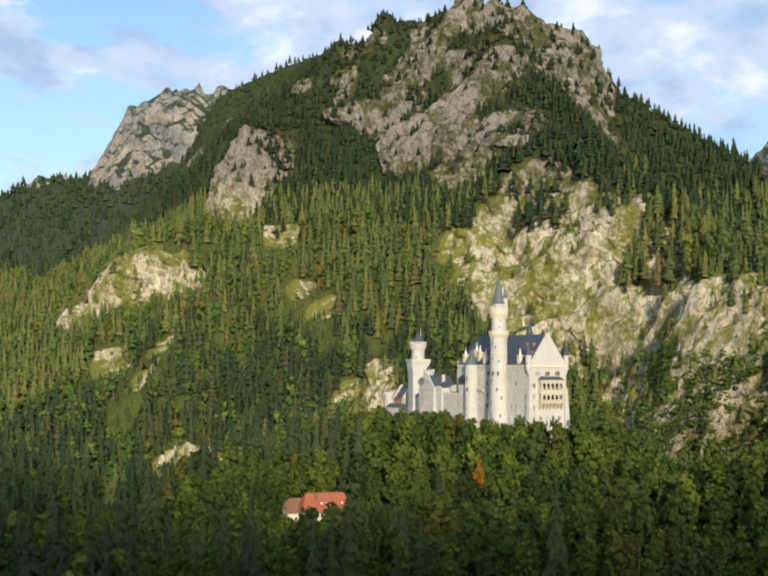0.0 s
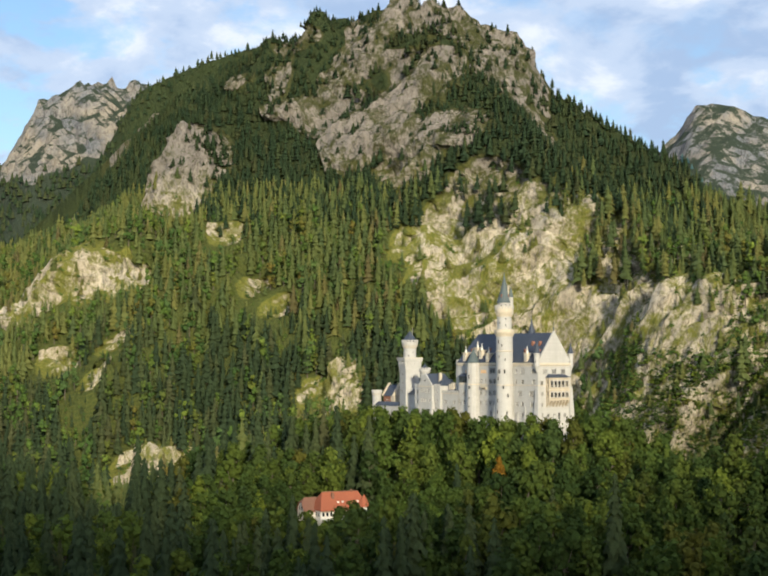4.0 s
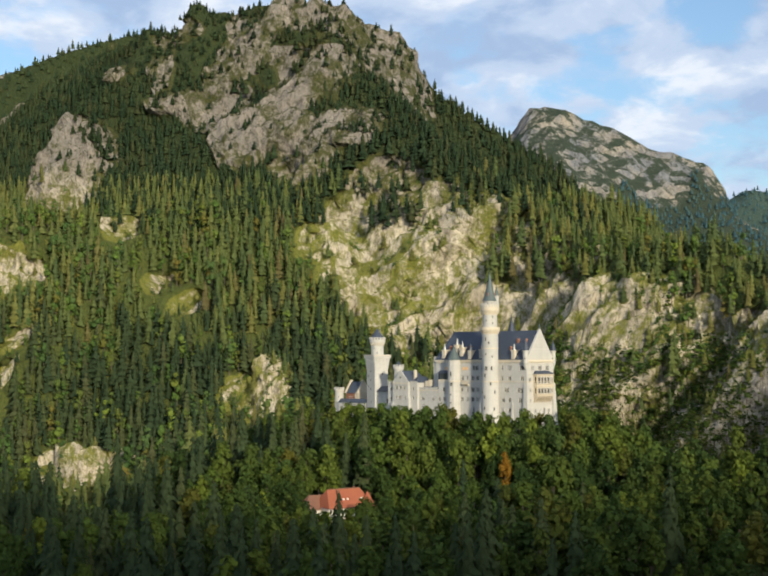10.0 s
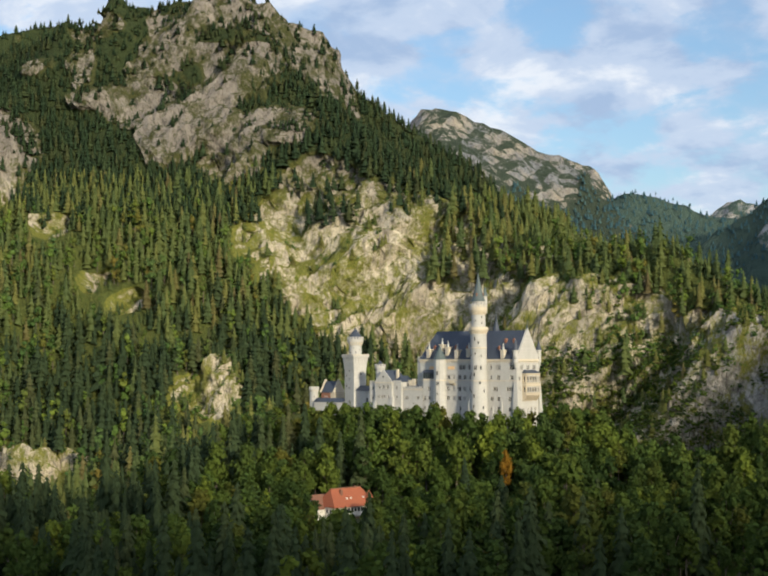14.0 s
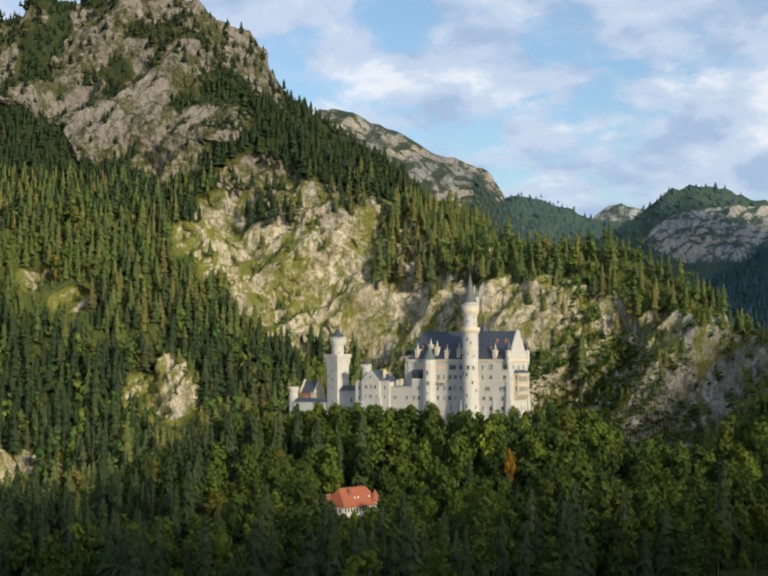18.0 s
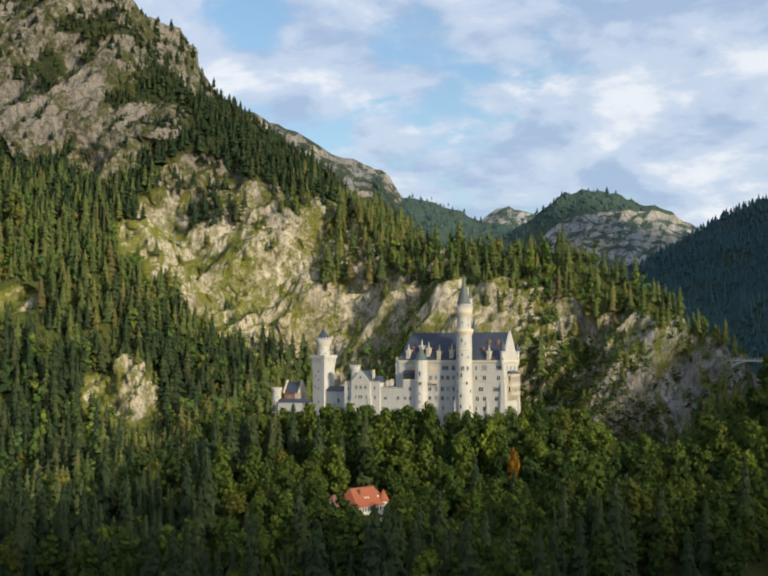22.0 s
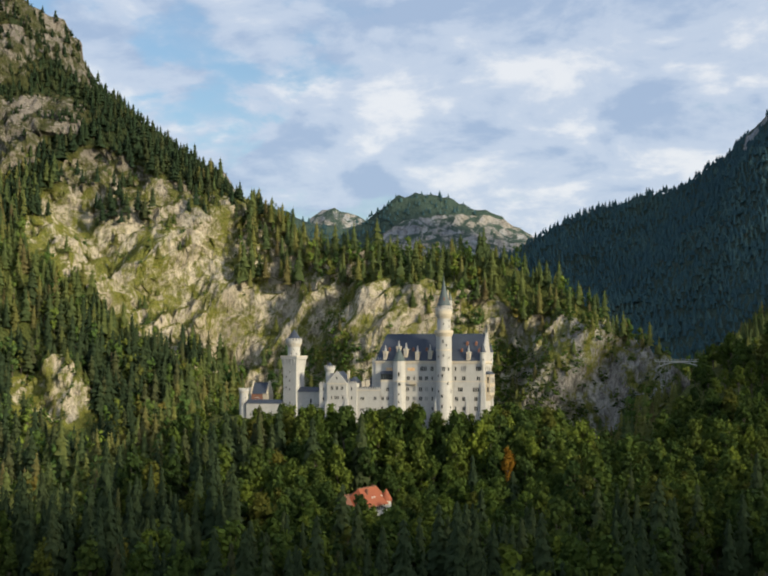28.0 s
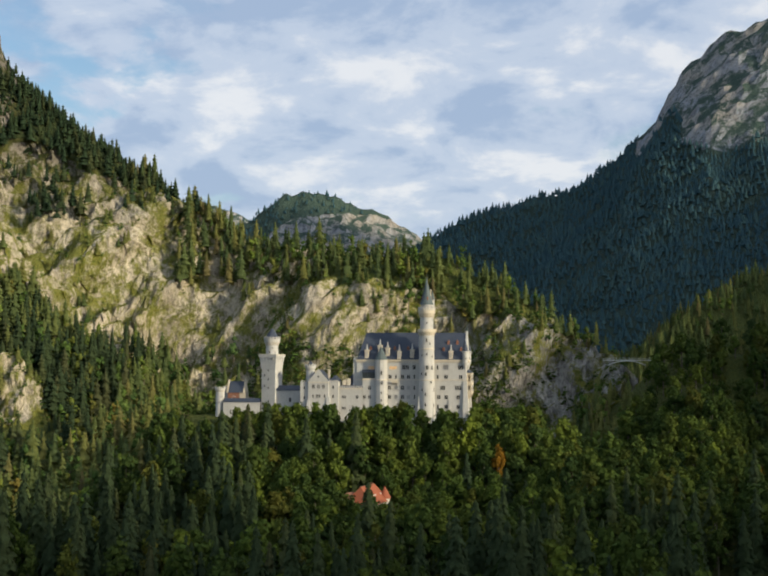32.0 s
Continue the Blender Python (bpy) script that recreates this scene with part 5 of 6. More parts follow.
part("battlement", ring_blocks(bmesh.new(), -18.5, -1.2, 2.85, 12, 0.8, 0.4, 32.4, 33.6), M_WALL, tur)
part("turret_cap", lathe(bmesh.new(), -18.5, -1.2, [(2.3, 32.6), (0, 35.6)], 12), M_SLATE, tur)
part("buttress", taper(bmesh.new(), (KX1 - 1.5, KX1 + 1.5, -7.5, -4), (KX1 - 0.8, KX1 + 0.8, -5.3, -4), -2, 17), M_WALL, house)
part("buttress", taper(bmesh.new(), (KX0 - 1.3, KX0 + 1.3, -7.2, -4), (KX0 - 0.7, KX0 + 0.7, -5.3, -4), -2, 15), M_WALL, house)

# ---- connecting range ----
link = thing("connecting_range", (2, 3, -3), "white stone range with a crenellated parapet and dark roof", "building")
windowed_wall(link, (-3.4, -2.6), (8.9, -2.6), -3, 21.6, [(2.6, 16.0, 3, 2.2, 1.7), (2.6, 10.4, 3, 2.2, 1.5), (9.5, 16.0, 2, 1.5, 1.9), (9.5, 10.6, 1, 0.9, 1.6)], M_WALL)
part("core", box(bmesh.new(), -3.39, 8.88, -1.9, 7, -3, 21.5), M_WALL, link)
part("battlement", row_blocks(bmesh.new(), (-3.4, -2.3), (8.9, -2.3), 1.15, 0.7, 0.5, 21.6, 22.5), M_WALL, link)
part("cornice", box(bmesh.new(), -3.6, 8.88, -2.85, -2.604, 20.8, 21.2), M_TRIM, link)
part("roof", gable_roof(bmesh.new(), -3.2, 8.7, -1.6, 7.0, 21.6, 24.0, "x", 2.5, 0, 0.0), M_SLATE, link)
for x, h in ((-1.0, 25.6), (1.2, 26.2)):
    part("gabled_dormer", box(bmesh.new(), x - 0.9, x + 0.9, 0.5, 2.5, 21.6, h), M_TRIM, link)
part("rear_house", box(bmesh.new(), -1.5, 6.0, 7.2, 16.0, -3, 24.0), M_WALL, link)
part("rear_roof", gable_roof(bmesh.new(), -1.5, 6.0, 7.2, 16.0, 24.0, 28.5, "y", 0, 0, 0.3), M_SLATE, link)

# ---- gatehouse ----
gate = thing("gatehouse", (-60, 9, -2), "red brick and ochre stone gatehouse with blue slate roof", "gatehouse")
part("brick_wall", box(bmesh.new(), -64.8, -55.6, 8.2, 16.0, -2, 18.4), M_RED, gate, "red brick wall")
part("stone_wall", box(bmesh.new(), -58.4, -55.4, 8.0, 16.2, -2, 18.8), M_OCHRE, gate, "ochre stone corner")
part("roof", gable_roof(bmesh.new(), -64.6, -56.2, 8.2, 16.0, 18.4, 24.4, "x", 0, 0, 0.4), M_SLATE, gate)
for x in (-56.1, -65.0):
    bm = bmesh.new()
    for k in range(6):
        half = 4.6 - 0.78 * k
        box(bm, x - 0.35, x + 0.35, 12.1 - half, 12.1 + half, 18.4 + k * 1.15, 18.4 + (k + 1) * 1.15)
    part("stepped_gable", bm, M_TRIM, gate, "cream stepped gable")
window(gate, -61.5, 8.1, 14.6, 2, 1.6, 1.8)
front = thing("gate_range", (-56, 4, -3), "long low white wall with a blue slate roof beside the gatehouse", "building")
windowed_wall(front, (-65.9, 3.2), (-46.4, 3.2), -3, 13.6, [(4, 8.6, 1, 0.7, 1.3), (9, 8.6, 1, 0.7, 1.3), (14, 8.6, 1, 0.7, 1.3)], M_WALL)
part("core", box(bmesh.new(), -65.88, -46.42, 3.9, 8.0, -3, 13.5), M_WALL, front)
part("roof", gable_roof(bmesh.new(), -65.9, -46.4, 3.2, 8.0, 13.6, 15.6, "x", 0, 0, 0.4), M_SLATE, front)
gate_turret = thing("gate_turret", (-68.5, 6.5, -3), "round white stone turret with battlements", "turret", "gate turrets")
part("shaft", lathe(bmesh.new(), -68.5, 6.5, [(2.9, -3), (2.4, 8), (2.35, 18.8), (2.75, 19.8), (2.75, 20.6), (2.4, 20.6), (2.4, 20.0), (0, 20.0)], 16), M_WALL, gate_turret)
part("battlement", ring_blocks(bmesh.new(), -68.5, 6.5, 2.78, 12, 0.8, 0.4, 20.4, 21.5), M_WALL, gate_turret)
part("corbel_frieze", ring_blocks(bmesh.new(), -68.5, 6.5, 2.72, 14, 0.4, 0.7, 18.6, 19.7, 0, 0.5), M_TRIM, gate_turret)
tower_windows(gate_turret, -68.5, 6.5, 2.4, [(0, 13.0, 1, 0.5, 1.2), (40, 16.0, 1, 0.5, 1.0)])
copy_thing(gate_turret, pose(-67.6, 19.0, -3))

# ---- inn in the forest ----
INN = (24.5, -84.0, -34.0)
inn = thing("inn", INN, "white plastered inn with a half-hipped orange tile roof among trees", "house")
IT = radians(-12)


def inn_part(name, bm, material, parent=None, label=""):
    return part(name, turned(bm, INN[0], INN[1], IT), material, parent or inn, label)


ix, iy = INN[0], INN[1]
inn_part("wall", box(bmesh.new(), ix - 5.8, ix + 5.8, iy - 12, iy + 11, -36, -28.0), M_PLASTER)
inn_part("roof", gable_roof(bmesh.new(), ix - 6, ix + 6, iy - 12.5, iy + 11.6, -28.2, -20.6, "y", 3.4, 3.4, 1.0), M_TILE, None, "weathered orange tile roof")
inn_part("eaves_board", box(bmesh.new(), ix + 6.82, ix + 7.0, iy - 12.5, iy + 11.6, -28.42, -28.204), M_BROWN)
inn_part("ridge_cap", box(bmesh.new(), ix - 0.25, ix + 0.25, iy - 9.0, iy + 8.1, -20.75, -20.4), M_BROWN)
inn_part("annex", box(bmesh.new(), ix - 8.5, ix - 0.5, iy - 17, iy - 12.01, -36, -28.6), M_PLASTER)
inn_part("annex_gable", put_faces(bmesh.new(), [(ix - 8.5, iy - 17, -28.6), (ix - 0.5, iy - 17, -28.6), (ix - 3.0, iy - 17, -25.4), (ix - 6.0, iy - 17, -25.4),
                                                (ix - 8.5, iy - 16.7, -28.6), (ix - 0.5, iy - 16.7, -28.6), (ix - 3.0, iy - 16.7, -25.4), (ix - 6.0, iy - 16.7, -25.4)],
                                  [(0, 1, 2, 3), (7, 6, 5, 4), (0, 4, 5, 1), (1, 5, 6, 2), (2, 6, 7, 3), (3, 7, 4, 0)]), M_PLASTER)
inn_part("annex_roof", put_faces(bmesh.new(), [(ix - 9.3, iy - 17.5, -29.2), (ix + 0.3, iy - 17.5, -29.2), (ix + 0.3, iy - 9, -29.2), (ix - 9.3, iy - 9, -29.2),
                                               (ix - 6.2, iy - 17.5, -25.2), (ix - 2.8, iy - 17.5, -25.2), (ix - 4.5, iy - 15.4, -23.0), (ix - 4.5, iy - 6, -23.0)],
                                 [(0, 4, 6, 7, 3), (1, 2, 7, 6, 5), (4, 5, 6)]), M_BROWN)
inn_part("turret", lathe(bmesh.new(), ix + 5.0, iy + 9.0, [(2.3, -36), (2.3, -27.0)], 12), M_PLASTER)
inn_part("turret_roof", lathe(bmesh.new(), ix + 5.0, iy + 9.0, [(2.9, -27.1), (1.7, -24.6), (0, -21.6)], 12), M_TILE)
inn_part("chimney", box(bmesh.new(), ix + 1.6, ix + 2.7, iy - 5.4, iy - 4.2, -25, -20.9), M_BROWN)
inn_part("chimney", box(bmesh.new(), ix - 0.5, ix + 0.4, iy + 4.6, iy + 5.4, -22, -19.9), M_BROWN)
inn_part("balcony_parapet", box(bmesh.new(), ix + 7.1, ix + 7.35, iy - 11.6, iy + 6.4, -32.0, -31.0), M_PLASTER)
inn_part("balcony_slab", box(bmesh.new(), ix + 5.804, ix + 7.36, iy - 11.6, iy + 6.4, -32.25, -32.004), M_PLASTER)
inn_part("awning", box(bmesh.new(), ix + 5.81, ix + 8.6, iy - 4.0, iy + 5.5, -33.3, -33.1), M_BROWN)
for k in range(10):
    inn_part("window", box(bmesh.new(), ix + 5.81, ix + 5.9, iy - 11.2 + k * 1.85, iy - 10.2 + k * 1.85, -30.6, -28.9), M_GLASS)
for k in range(2):
    for z in (-31.4, -28.2):
        inn_part("window", box(bmesh.new(), ix - 6.4 + k * 2.6, ix - 5.4 + k * 2.6, iy - 17.09, iy - 17.004, z, z + 1.5), M_GLASS)
for k in range(2):
    inn_part("window", box(bmesh.new(), ix + 0.8 + k * 2.4, ix + 1.8 + k * 2.4, iy - 12.09, iy - 12.004, -30.8, -29.2), M_GLASS)
for y in (-3.4, -1.2, 6.0):
    inn_part("skylight", box(bmesh.new(), ix + 3.3, ix + 4.2, iy + y, iy + y + 0.8, -25.6, -24.4), M_PLASTER)

# ---- footbridge over the gorge ----
bridge = thing("footbridge", (148, 198, 20), "slender steel arch footbridge over the gorge", "bridge")
part("deck", box(bmesh.new(), 133, 164, 197, 199.4, 35.0, 35.5), M_STEEL, bridge)
for y in (197.1, 199.2):
    part("handrail", box(bmesh.new(), 133, 164, y, y + 0.12, 36.5, 36.65), M_STEEL, bridge)
    for k in range(16):
        part("post", box(bmesh.new(), 133.2 + k * 2.04, 133.35 + k * 2.04, y, y + 0.1, 35.5, 36.5), M_STEEL, bridge)
    bm = bmesh.new()
    for k in range(16):
        za, zb = (35.0 - 2.6 * ((2 * j / 16 - 1) ** 2) for j in (k, k + 1))
        xa, xb = 136 + 1.5 * k, 137.5 + 1.5 * k
        put_faces(bm, [(xa, y, za - 0.5), (xb, y, zb - 0.5), (xb, y, zb), (xa, y, za), (xa, y + 0.2, za - 0.5), (xb, y + 0.2, zb - 0.5), (xb, y + 0.2, zb), (xa, y + 0.2, za)],
                  [(0, 1, 2, 3), (7, 6, 5, 4), (0, 4, 5, 1), (3, 2, 6, 7)])
        if k % 2 == 0:
            box(bm, xa, xa + 0.15, y, y + 0.15, za - 0.1, 35.0)
    part("arch", bm, M_STEEL, bridge)


# ---- clearing with a parked car below the castle ----
asphalt = Mat("grey_asphalt", 0.9, 0, 0.2).world()
M_ASPHALT = asphalt.done(asphalt.mix(asphalt.ramp(asphalt.noise(1.5, 6, 0.7), [(0.35, 0), (0.65, 1)]), (0.16, 0.16, 0.16), (0.27, 0.265, 0.255)))
paint = Mat("white_car_paint", 0.3, 0, 0.5)
M_PAINT = paint.done(paint.mix(paint.ramp(paint.noise(2.0, 3), [(0.4, 0), (0.7, 0.4)]), (0.78, 0.79, 0.80), (0.62, 0.63, 0.64)))
rubber = Mat("black_rubber", 0.85)
M_RUBBER = rubber.done((0.03, 0.03, 0.03))


def clearing_level(x, y):
    return float(ground(x, y))


bm = bmesh.new()
ROAD_N = 14
ring = []
for k in range(ROAD_N + 1):
    x, y = 62 + k * 1.3, -84 - 0.18 * k
    ring.append([bm.verts.new((x + s * 0.2, y + s, max(clearing_level(x, y + s) for s in (-2.4, 0, 2.4)) + 0.35 - drop)) for s, drop in ((-2.4, 0), (2.4, 0), (2.6, 1.6), (-2.6, 1.6))])
for a, b in zip(ring, ring[1:]):
    for i in range(4):
        bm.faces.new((a[i], b[i], b[(i + 1) % 4], a[(i + 1) % 4]))
for end in (ring[0][::-1], ring[-1]):
    bm.faces.new(end)
me = bpy.data.meshes.new("road")
bm.to_mesh(me)
bm.free()
me.materials.append(M_ASPHALT)
tagged(new("road", me), "short stretch of grey forest road below the castle", "road", kind="structure")

KX, KY = 73.0, -98.0
KZ = max(clearing_level(KX + a, KY + b) for a in (-2, 2) for b in (-1, 1)) + 0.1
car = thing("car", (KX, KY, KZ), "white parked car in a small forest clearing", "car")
bm = bmesh.new()
taper(bm, (KX - 2.15, KX + 2.15, KY - 0.88, KY + 0.88), (KX - 2.05, KX + 2.05, KY - 0.82, KY + 0.82), KZ + 0.32, KZ + 0.92)
part("body", bm, M_PAINT, car)
part("cabin", taper(bmesh.new(), (KX - 1.5, KX + 1.0, KY - 0.8, KY + 0.8), (KX - 1.1, KX + 0.45, KY - 0.62, KY + 0.62), KZ + 0.924, KZ + 1.40), M_GLASS, car, "dark tinted windows")
part("roof", taper(bmesh.new(), (KX - 1.1, KX + 0.45, KY - 0.62, KY + 0.62), (KX - 0.95, KX + 0.3, KY - 0.55, KY + 0.55), KZ + 1.404, KZ + 1.47), M_PAINT, car)
for wx in (-1.35, 1.35):
    for wy in (-0.86, 0.72):
        wheel = bmesh.new()
        lathe(wheel, 0, 0, [(0, 0), (0.32, 0), (0.32, 0.14), (0, 0.14)], 14)
        bmesh.ops.rotate(wheel, verts=wheel.verts, cent=(0, 0, 0), matrix=Matrix.Rotation(radians(-90), 3, "X"))
        bmesh.ops.translate(wheel, verts=wheel.verts, vec=(KX + wx, KY + wy, KZ + 0.32))
        part("wheel", wheel, M_RUBBER, car)


# ---- woods ----
rng = np.random.RandomState(11)


def conifer_shape(seed, tiers, boughs, tall=24.0, wide=4.3, twigs=0):
    """Points and triangles of one conifer: trunk first, then a slim core and whorls of drooping boughs, each folded along its spine."""
    r = np.random.RandomState(seed)
    v, f = [], []

    def cone(n, wide_at, z0, z1, turn):
        base = len(v)
        for a in range(n):
            w = wide_at * r.uniform(0.8, 1.2)
            v.append((w * math.cos(turn + a * 2 * math.pi / n), w * math.sin(turn + a * 2 * math.pi / n), z0))
        v.append((0, 0, z1))
        f.extend([(base + a, base + (a + 1) % n, base + n) for a in range(n)])

    cone(5, 0.28, -2.0, tall * 0.93, 0.0)
    bark_faces = len(f)
    low = tall * r.uniform(0.08, 0.18)
    for k in range(3):
        cone(6, wide * (0.52, 0.40, 0.25)[k], low + (tall - low) * (0.0, 0.28, 0.55)[k], low + (tall - low) * (0.5, 0.78, 0.99)[k], r.uniform(0, 6))
    for k in range(tiers):
        u = (k + r.uniform(-0.3, 0.3)) / tiers
        z = low + (tall - low) * max(u, 0.0) ** 0.95
        reach = wide * (1 - max(u, 0)) ** 0.75 * r.uniform(0.8, 1.15) + 0.3
        turn = r.uniform(0, 6.28)
        for n in range(boughs):
            a = turn + (n + r.uniform(-0.3, 0.3)) * 2 * math.pi / boughs
            q = reach * r.uniform(0.65, 1.2)
            out, aside = np.array([math.cos(a), math.sin(a), 0]), np.array([-math.sin(a), math.cos(a), 0])
            root = np.array([0, 0, z + 0.30 * q + tall * 0.02])
            tip = out * q + np.array([0, 0, z - q * r.uniform(0.45, 0.85)])
            spread_out = (0.30 + 0.62 / boughs * 2) * q
            mid_way = out * q * 0.55 + np.array([0, 0, z - 0.30 * q])
            base = len(v)
            v.extend([tuple(root), tuple(mid_way + aside * spread_out - np.array([0, 0, 0.16 * q])), tuple(tip), tuple(mid_way - aside * spread_out - np.array([0, 0, 0.16 * q]))])
            f.extend([(base, base + 2, base + 1), (base, base + 3, base + 2)])
            for t in range(twigs):
                at = root + (tip - root) * r.uniform(0.35, 1.0) + aside * q * r.uniform(-0.3, 0.3)
                w, base = 0.22 * q + 0.15, len(v)
                v.extend([tuple(at + aside * w * r.uniform(0.5, 1)), tuple(at - aside * w * r.uniform(0.5, 1)), tuple(at + out * w * r.uniform(0.3, 1.3) - np.array([0, 0, r.uniform(0.9, 1.9) * w + 0.3]))])
                f.append((base, base + 1, base + 2))
    return np.array(v), np.array(f), bark_faces


def far_fir_shape(seed, tall=18.0, wide=3.6):
    """Points and triangles of a distant conifer: a stem and three uneven skirts of boughs."""
    r = np.random.RandomState(seed)
    v, f = [], []
    for n, w, z0, z1 in ((3, 0.25, -2.0, 0.5), (6, 1.0, 0.12, 0.62), (5, 0.72, 0.38, 0.85), (5, 0.42, 0.62, 1.0)):
        base, turn = len(v), r.uniform(0, 6.28)
        for a in range(n):
            q = wide * w * r.uniform(0.65, 1.2)
            v.append((q * math.cos(turn + 6.2832 * a / n), q * math.sin(turn + 6.2832 * a / n), tall * (z0 + r.uniform(-0.05, 0.05))))
        v.append((r.uniform(-0.2, 0.2), r.uniform(-0.2, 0.2), tall * z1))
        f += [(base + a, base + (a + 1) % n, base + n) for a in range(n)]
    return np.array(v), np.array(f), 3


def broadleaf_shape(seed, tufts, leaf=0.58, tall=20.0, wide=5.6, limbs=10):
    """Points and triangles of one broadleaf tree: trunk and limbs first, then tufts of leaves on several lobes."""
    r = np.random.RandomState(seed)
    v, f = [], []

    def stem(p, q, a, b):
        p, q = np.array(p), np.array(q)
        base = len(v)
        for c, w in ((p, a), (q, b)):
            for k in range(5):
                v.append((c[0] + w * math.cos(k * 1.2566), c[1] + w * math.sin(k * 1.2566), c[2]))
        for k in range(5):
            n = (k + 1) % 5
            f.extend([(base + k, base + n, base + 5 + n), (base + k, base + 5 + n, base + 5 + k)])

    stem((0, 0, -2), (0.2, 0.1, tall * 0.55), 0.42, 0.22)
    lobes = []
    for k in range(limbs + r.randint(-1, 2)):
        a, u = r.uniform(0, 6.28), (k + r.uniform(0.0, 1.0)) / limbs
        out = wide * 0.66 * math.sqrt(max(1 - (1.9 * u - 0.75) ** 2, 0.05)) * r.uniform(0.6, 1.1)
        c = np.array([out * math.cos(a), out * math.sin(a), tall * (0.26 + 0.62 * u)])
        lobes.append((c, wide * r.uniform(0.26, 0.44) * (1.45 if limbs < 8 else 1.0)))
        if limbs > 6:
            stem((0.1, 0.05, tall * r.uniform(0.25, 0.5)), c, 0.16, 0.05)
    lobes.append((np.array([0, 0, tall * 0.9]), wide * 0.30))
    lobes.append((np.array([0, 0, tall * 0.55]), wide * 0.55))
    bark_faces = len(f)
    for c, q in lobes:
        base, g = len(v), (1 + 5 ** 0.5) / 2
        for a in (-1, 1):
            for b in (-g, g):
                for n in ((0, a, b), (a, b, 0), (b, 0, a)):
                    v.append(tuple(c + np.array(n) / 1.902 * q * r.uniform(0.52, 0.76)))
        core = np.array(v[base:]) - c
        core /= np.linalg.norm(core, axis=1)[:, None]
        for i in range(12):
            for j in range(i + 1, 12):
                for k in range(j + 1, 12):
                    if min(core[i] @ core[j], core[j] @ core[k], core[i] @ core[k]) > 0.4:
                        f.append((base + i, base + j, base + k) if np.dot(np.cross(core[j] - core[i], core[k] - core[i]), core[i]) > 0 else (base + i, base + k, base + j))
    size = np.array([q for _, q in lobes]) ** 2
    for k in range(tufts):
        c, q = lobes[r.choice(len(lobes), p=size / size.sum())]
        n = r.normal(size=3)
        n /= np.linalg.norm(n)
        if n[2] < -0.45:
            n[2] *= -1
        p = c + n * q * r.uniform(0.68, 1.28) * np.array([1, 1, 1.1])
        n = n + r.normal(size=3) * 0.4
        n /= np.linalg.norm(n)
        a = np.cross(n, r.normal(size=3))
        a /= np.linalg.norm(a)
        b = np.cross(n, a)
        w = leaf * r.uniform(0.65, 1.35)
        base = len(v)
        for ca, cb in ((1, 0.15), (-0.1, 0.95), (-1.05, -0.2), (0.15, -0.9)):
            v.append(tuple(p + w * (ca * r.uniform(0.8, 1.2) * a + cb * r.uniform(0.8, 1.2) * b) - n * 0.25 * w * abs(ca)))
        f += [(base, base + 1, base + 2), (base, base + 2, base + 3)]
    return np.array(v), np.array(f), bark_faces


def wood(name, label, shapes, places, leaves):
    """Many trees as one mesh. places: rows of x, y, z, height scale, width scale, turn, tint."""
    pick = rng.randint(0, len(shapes), len(places))
    vs, fs, ms, ts, start = [], [], [], [], 0
    for k, (v, f, n) in enumerate(shapes):
        p = places[pick == k]
        if not len(p):
            continue
        c, s = np.cos(p[:, 5])[:, None], np.sin(p[:, 5])[:, None]
        x, y = v[None, :, 0] * p[:, 4:5], v[None, :, 1] * p[:, 4:5]
        w = np.stack([x * c - y * s + p[:, 0:1], x * s + y * c + p[:, 1:2], v[None, :, 2] * p[:, 3:4] + p[:, 2:3]], -1)
        vs.append(w.reshape(-1, 3))
        fs.append((f[None] + (np.arange(len(p)) * len(v))[:, None, None]).reshape(-1, 3) + start)
        ms.append(np.tile((np.arange(len(f)) >= n).astype(np.int32), len(p)))
        ts.append(np.repeat(p[:, 6], len(v)))
        start += len(p) * len(v)
    v, f, m, t = np.concatenate(vs), np.concatenate(fs), np.concatenate(ms), np.concatenate(ts)
    me = bpy.data.meshes.new(name)
    me.vertices.add(len(v))
    me.vertices.foreach_set("co", v.ravel())
    me.loops.add(f.size)
    me.loops.foreach_set("vertex_index", f.ravel().astype(np.int32))
    me.polygons.add(len(f))
    me.polygons.foreach_set("loop_start", (np.arange(len(f)) * 3).astype(np.int32))
    me.polygons.foreach_set("material_index", m)
    me.polygons.foreach_set("use_smooth", np.ones(len(f), bool))
    me.update(calc_edges=True)
    me.attributes.new("tint", "FLOAT", "POINT").data.foreach_set("value", t.astype(np.float32))
    me.materials.append(M_BARK)
    me.materials.append(leaves)
    return tagged(new(name, me), label, "forest", kind="stuff")


def scatter(x0, x1, y0, y1, step):
    gx, gy = np.meshgrid(np.arange(x0, x1, step), np.arange(y0, y1, step))
    gx = gx.ravel() + rng.uniform(-0.48, 0.48, gx.size) * step
    gy = gy.ravel() + rng.uniform(-0.48, 0.48, gy.size) * step
    return gx, gy


def rows_for(x, y, z, tall, wide):
    n = len(x)
    grow = np.clip(rng.normal(1.0, 0.24, n), 0.5, 1.5)
    tint = np.clip(0.5 + 0.5 * fbm(x, y, 70, 3, 2) + rng.normal(0, 0.20, n), 0, 0.999)
    return np.stack([x, y, z, tall * grow, wide * grow * rng.uniform(0.85, 1.2, n), rng.uniform(0, 6.28, n), tint], -1)


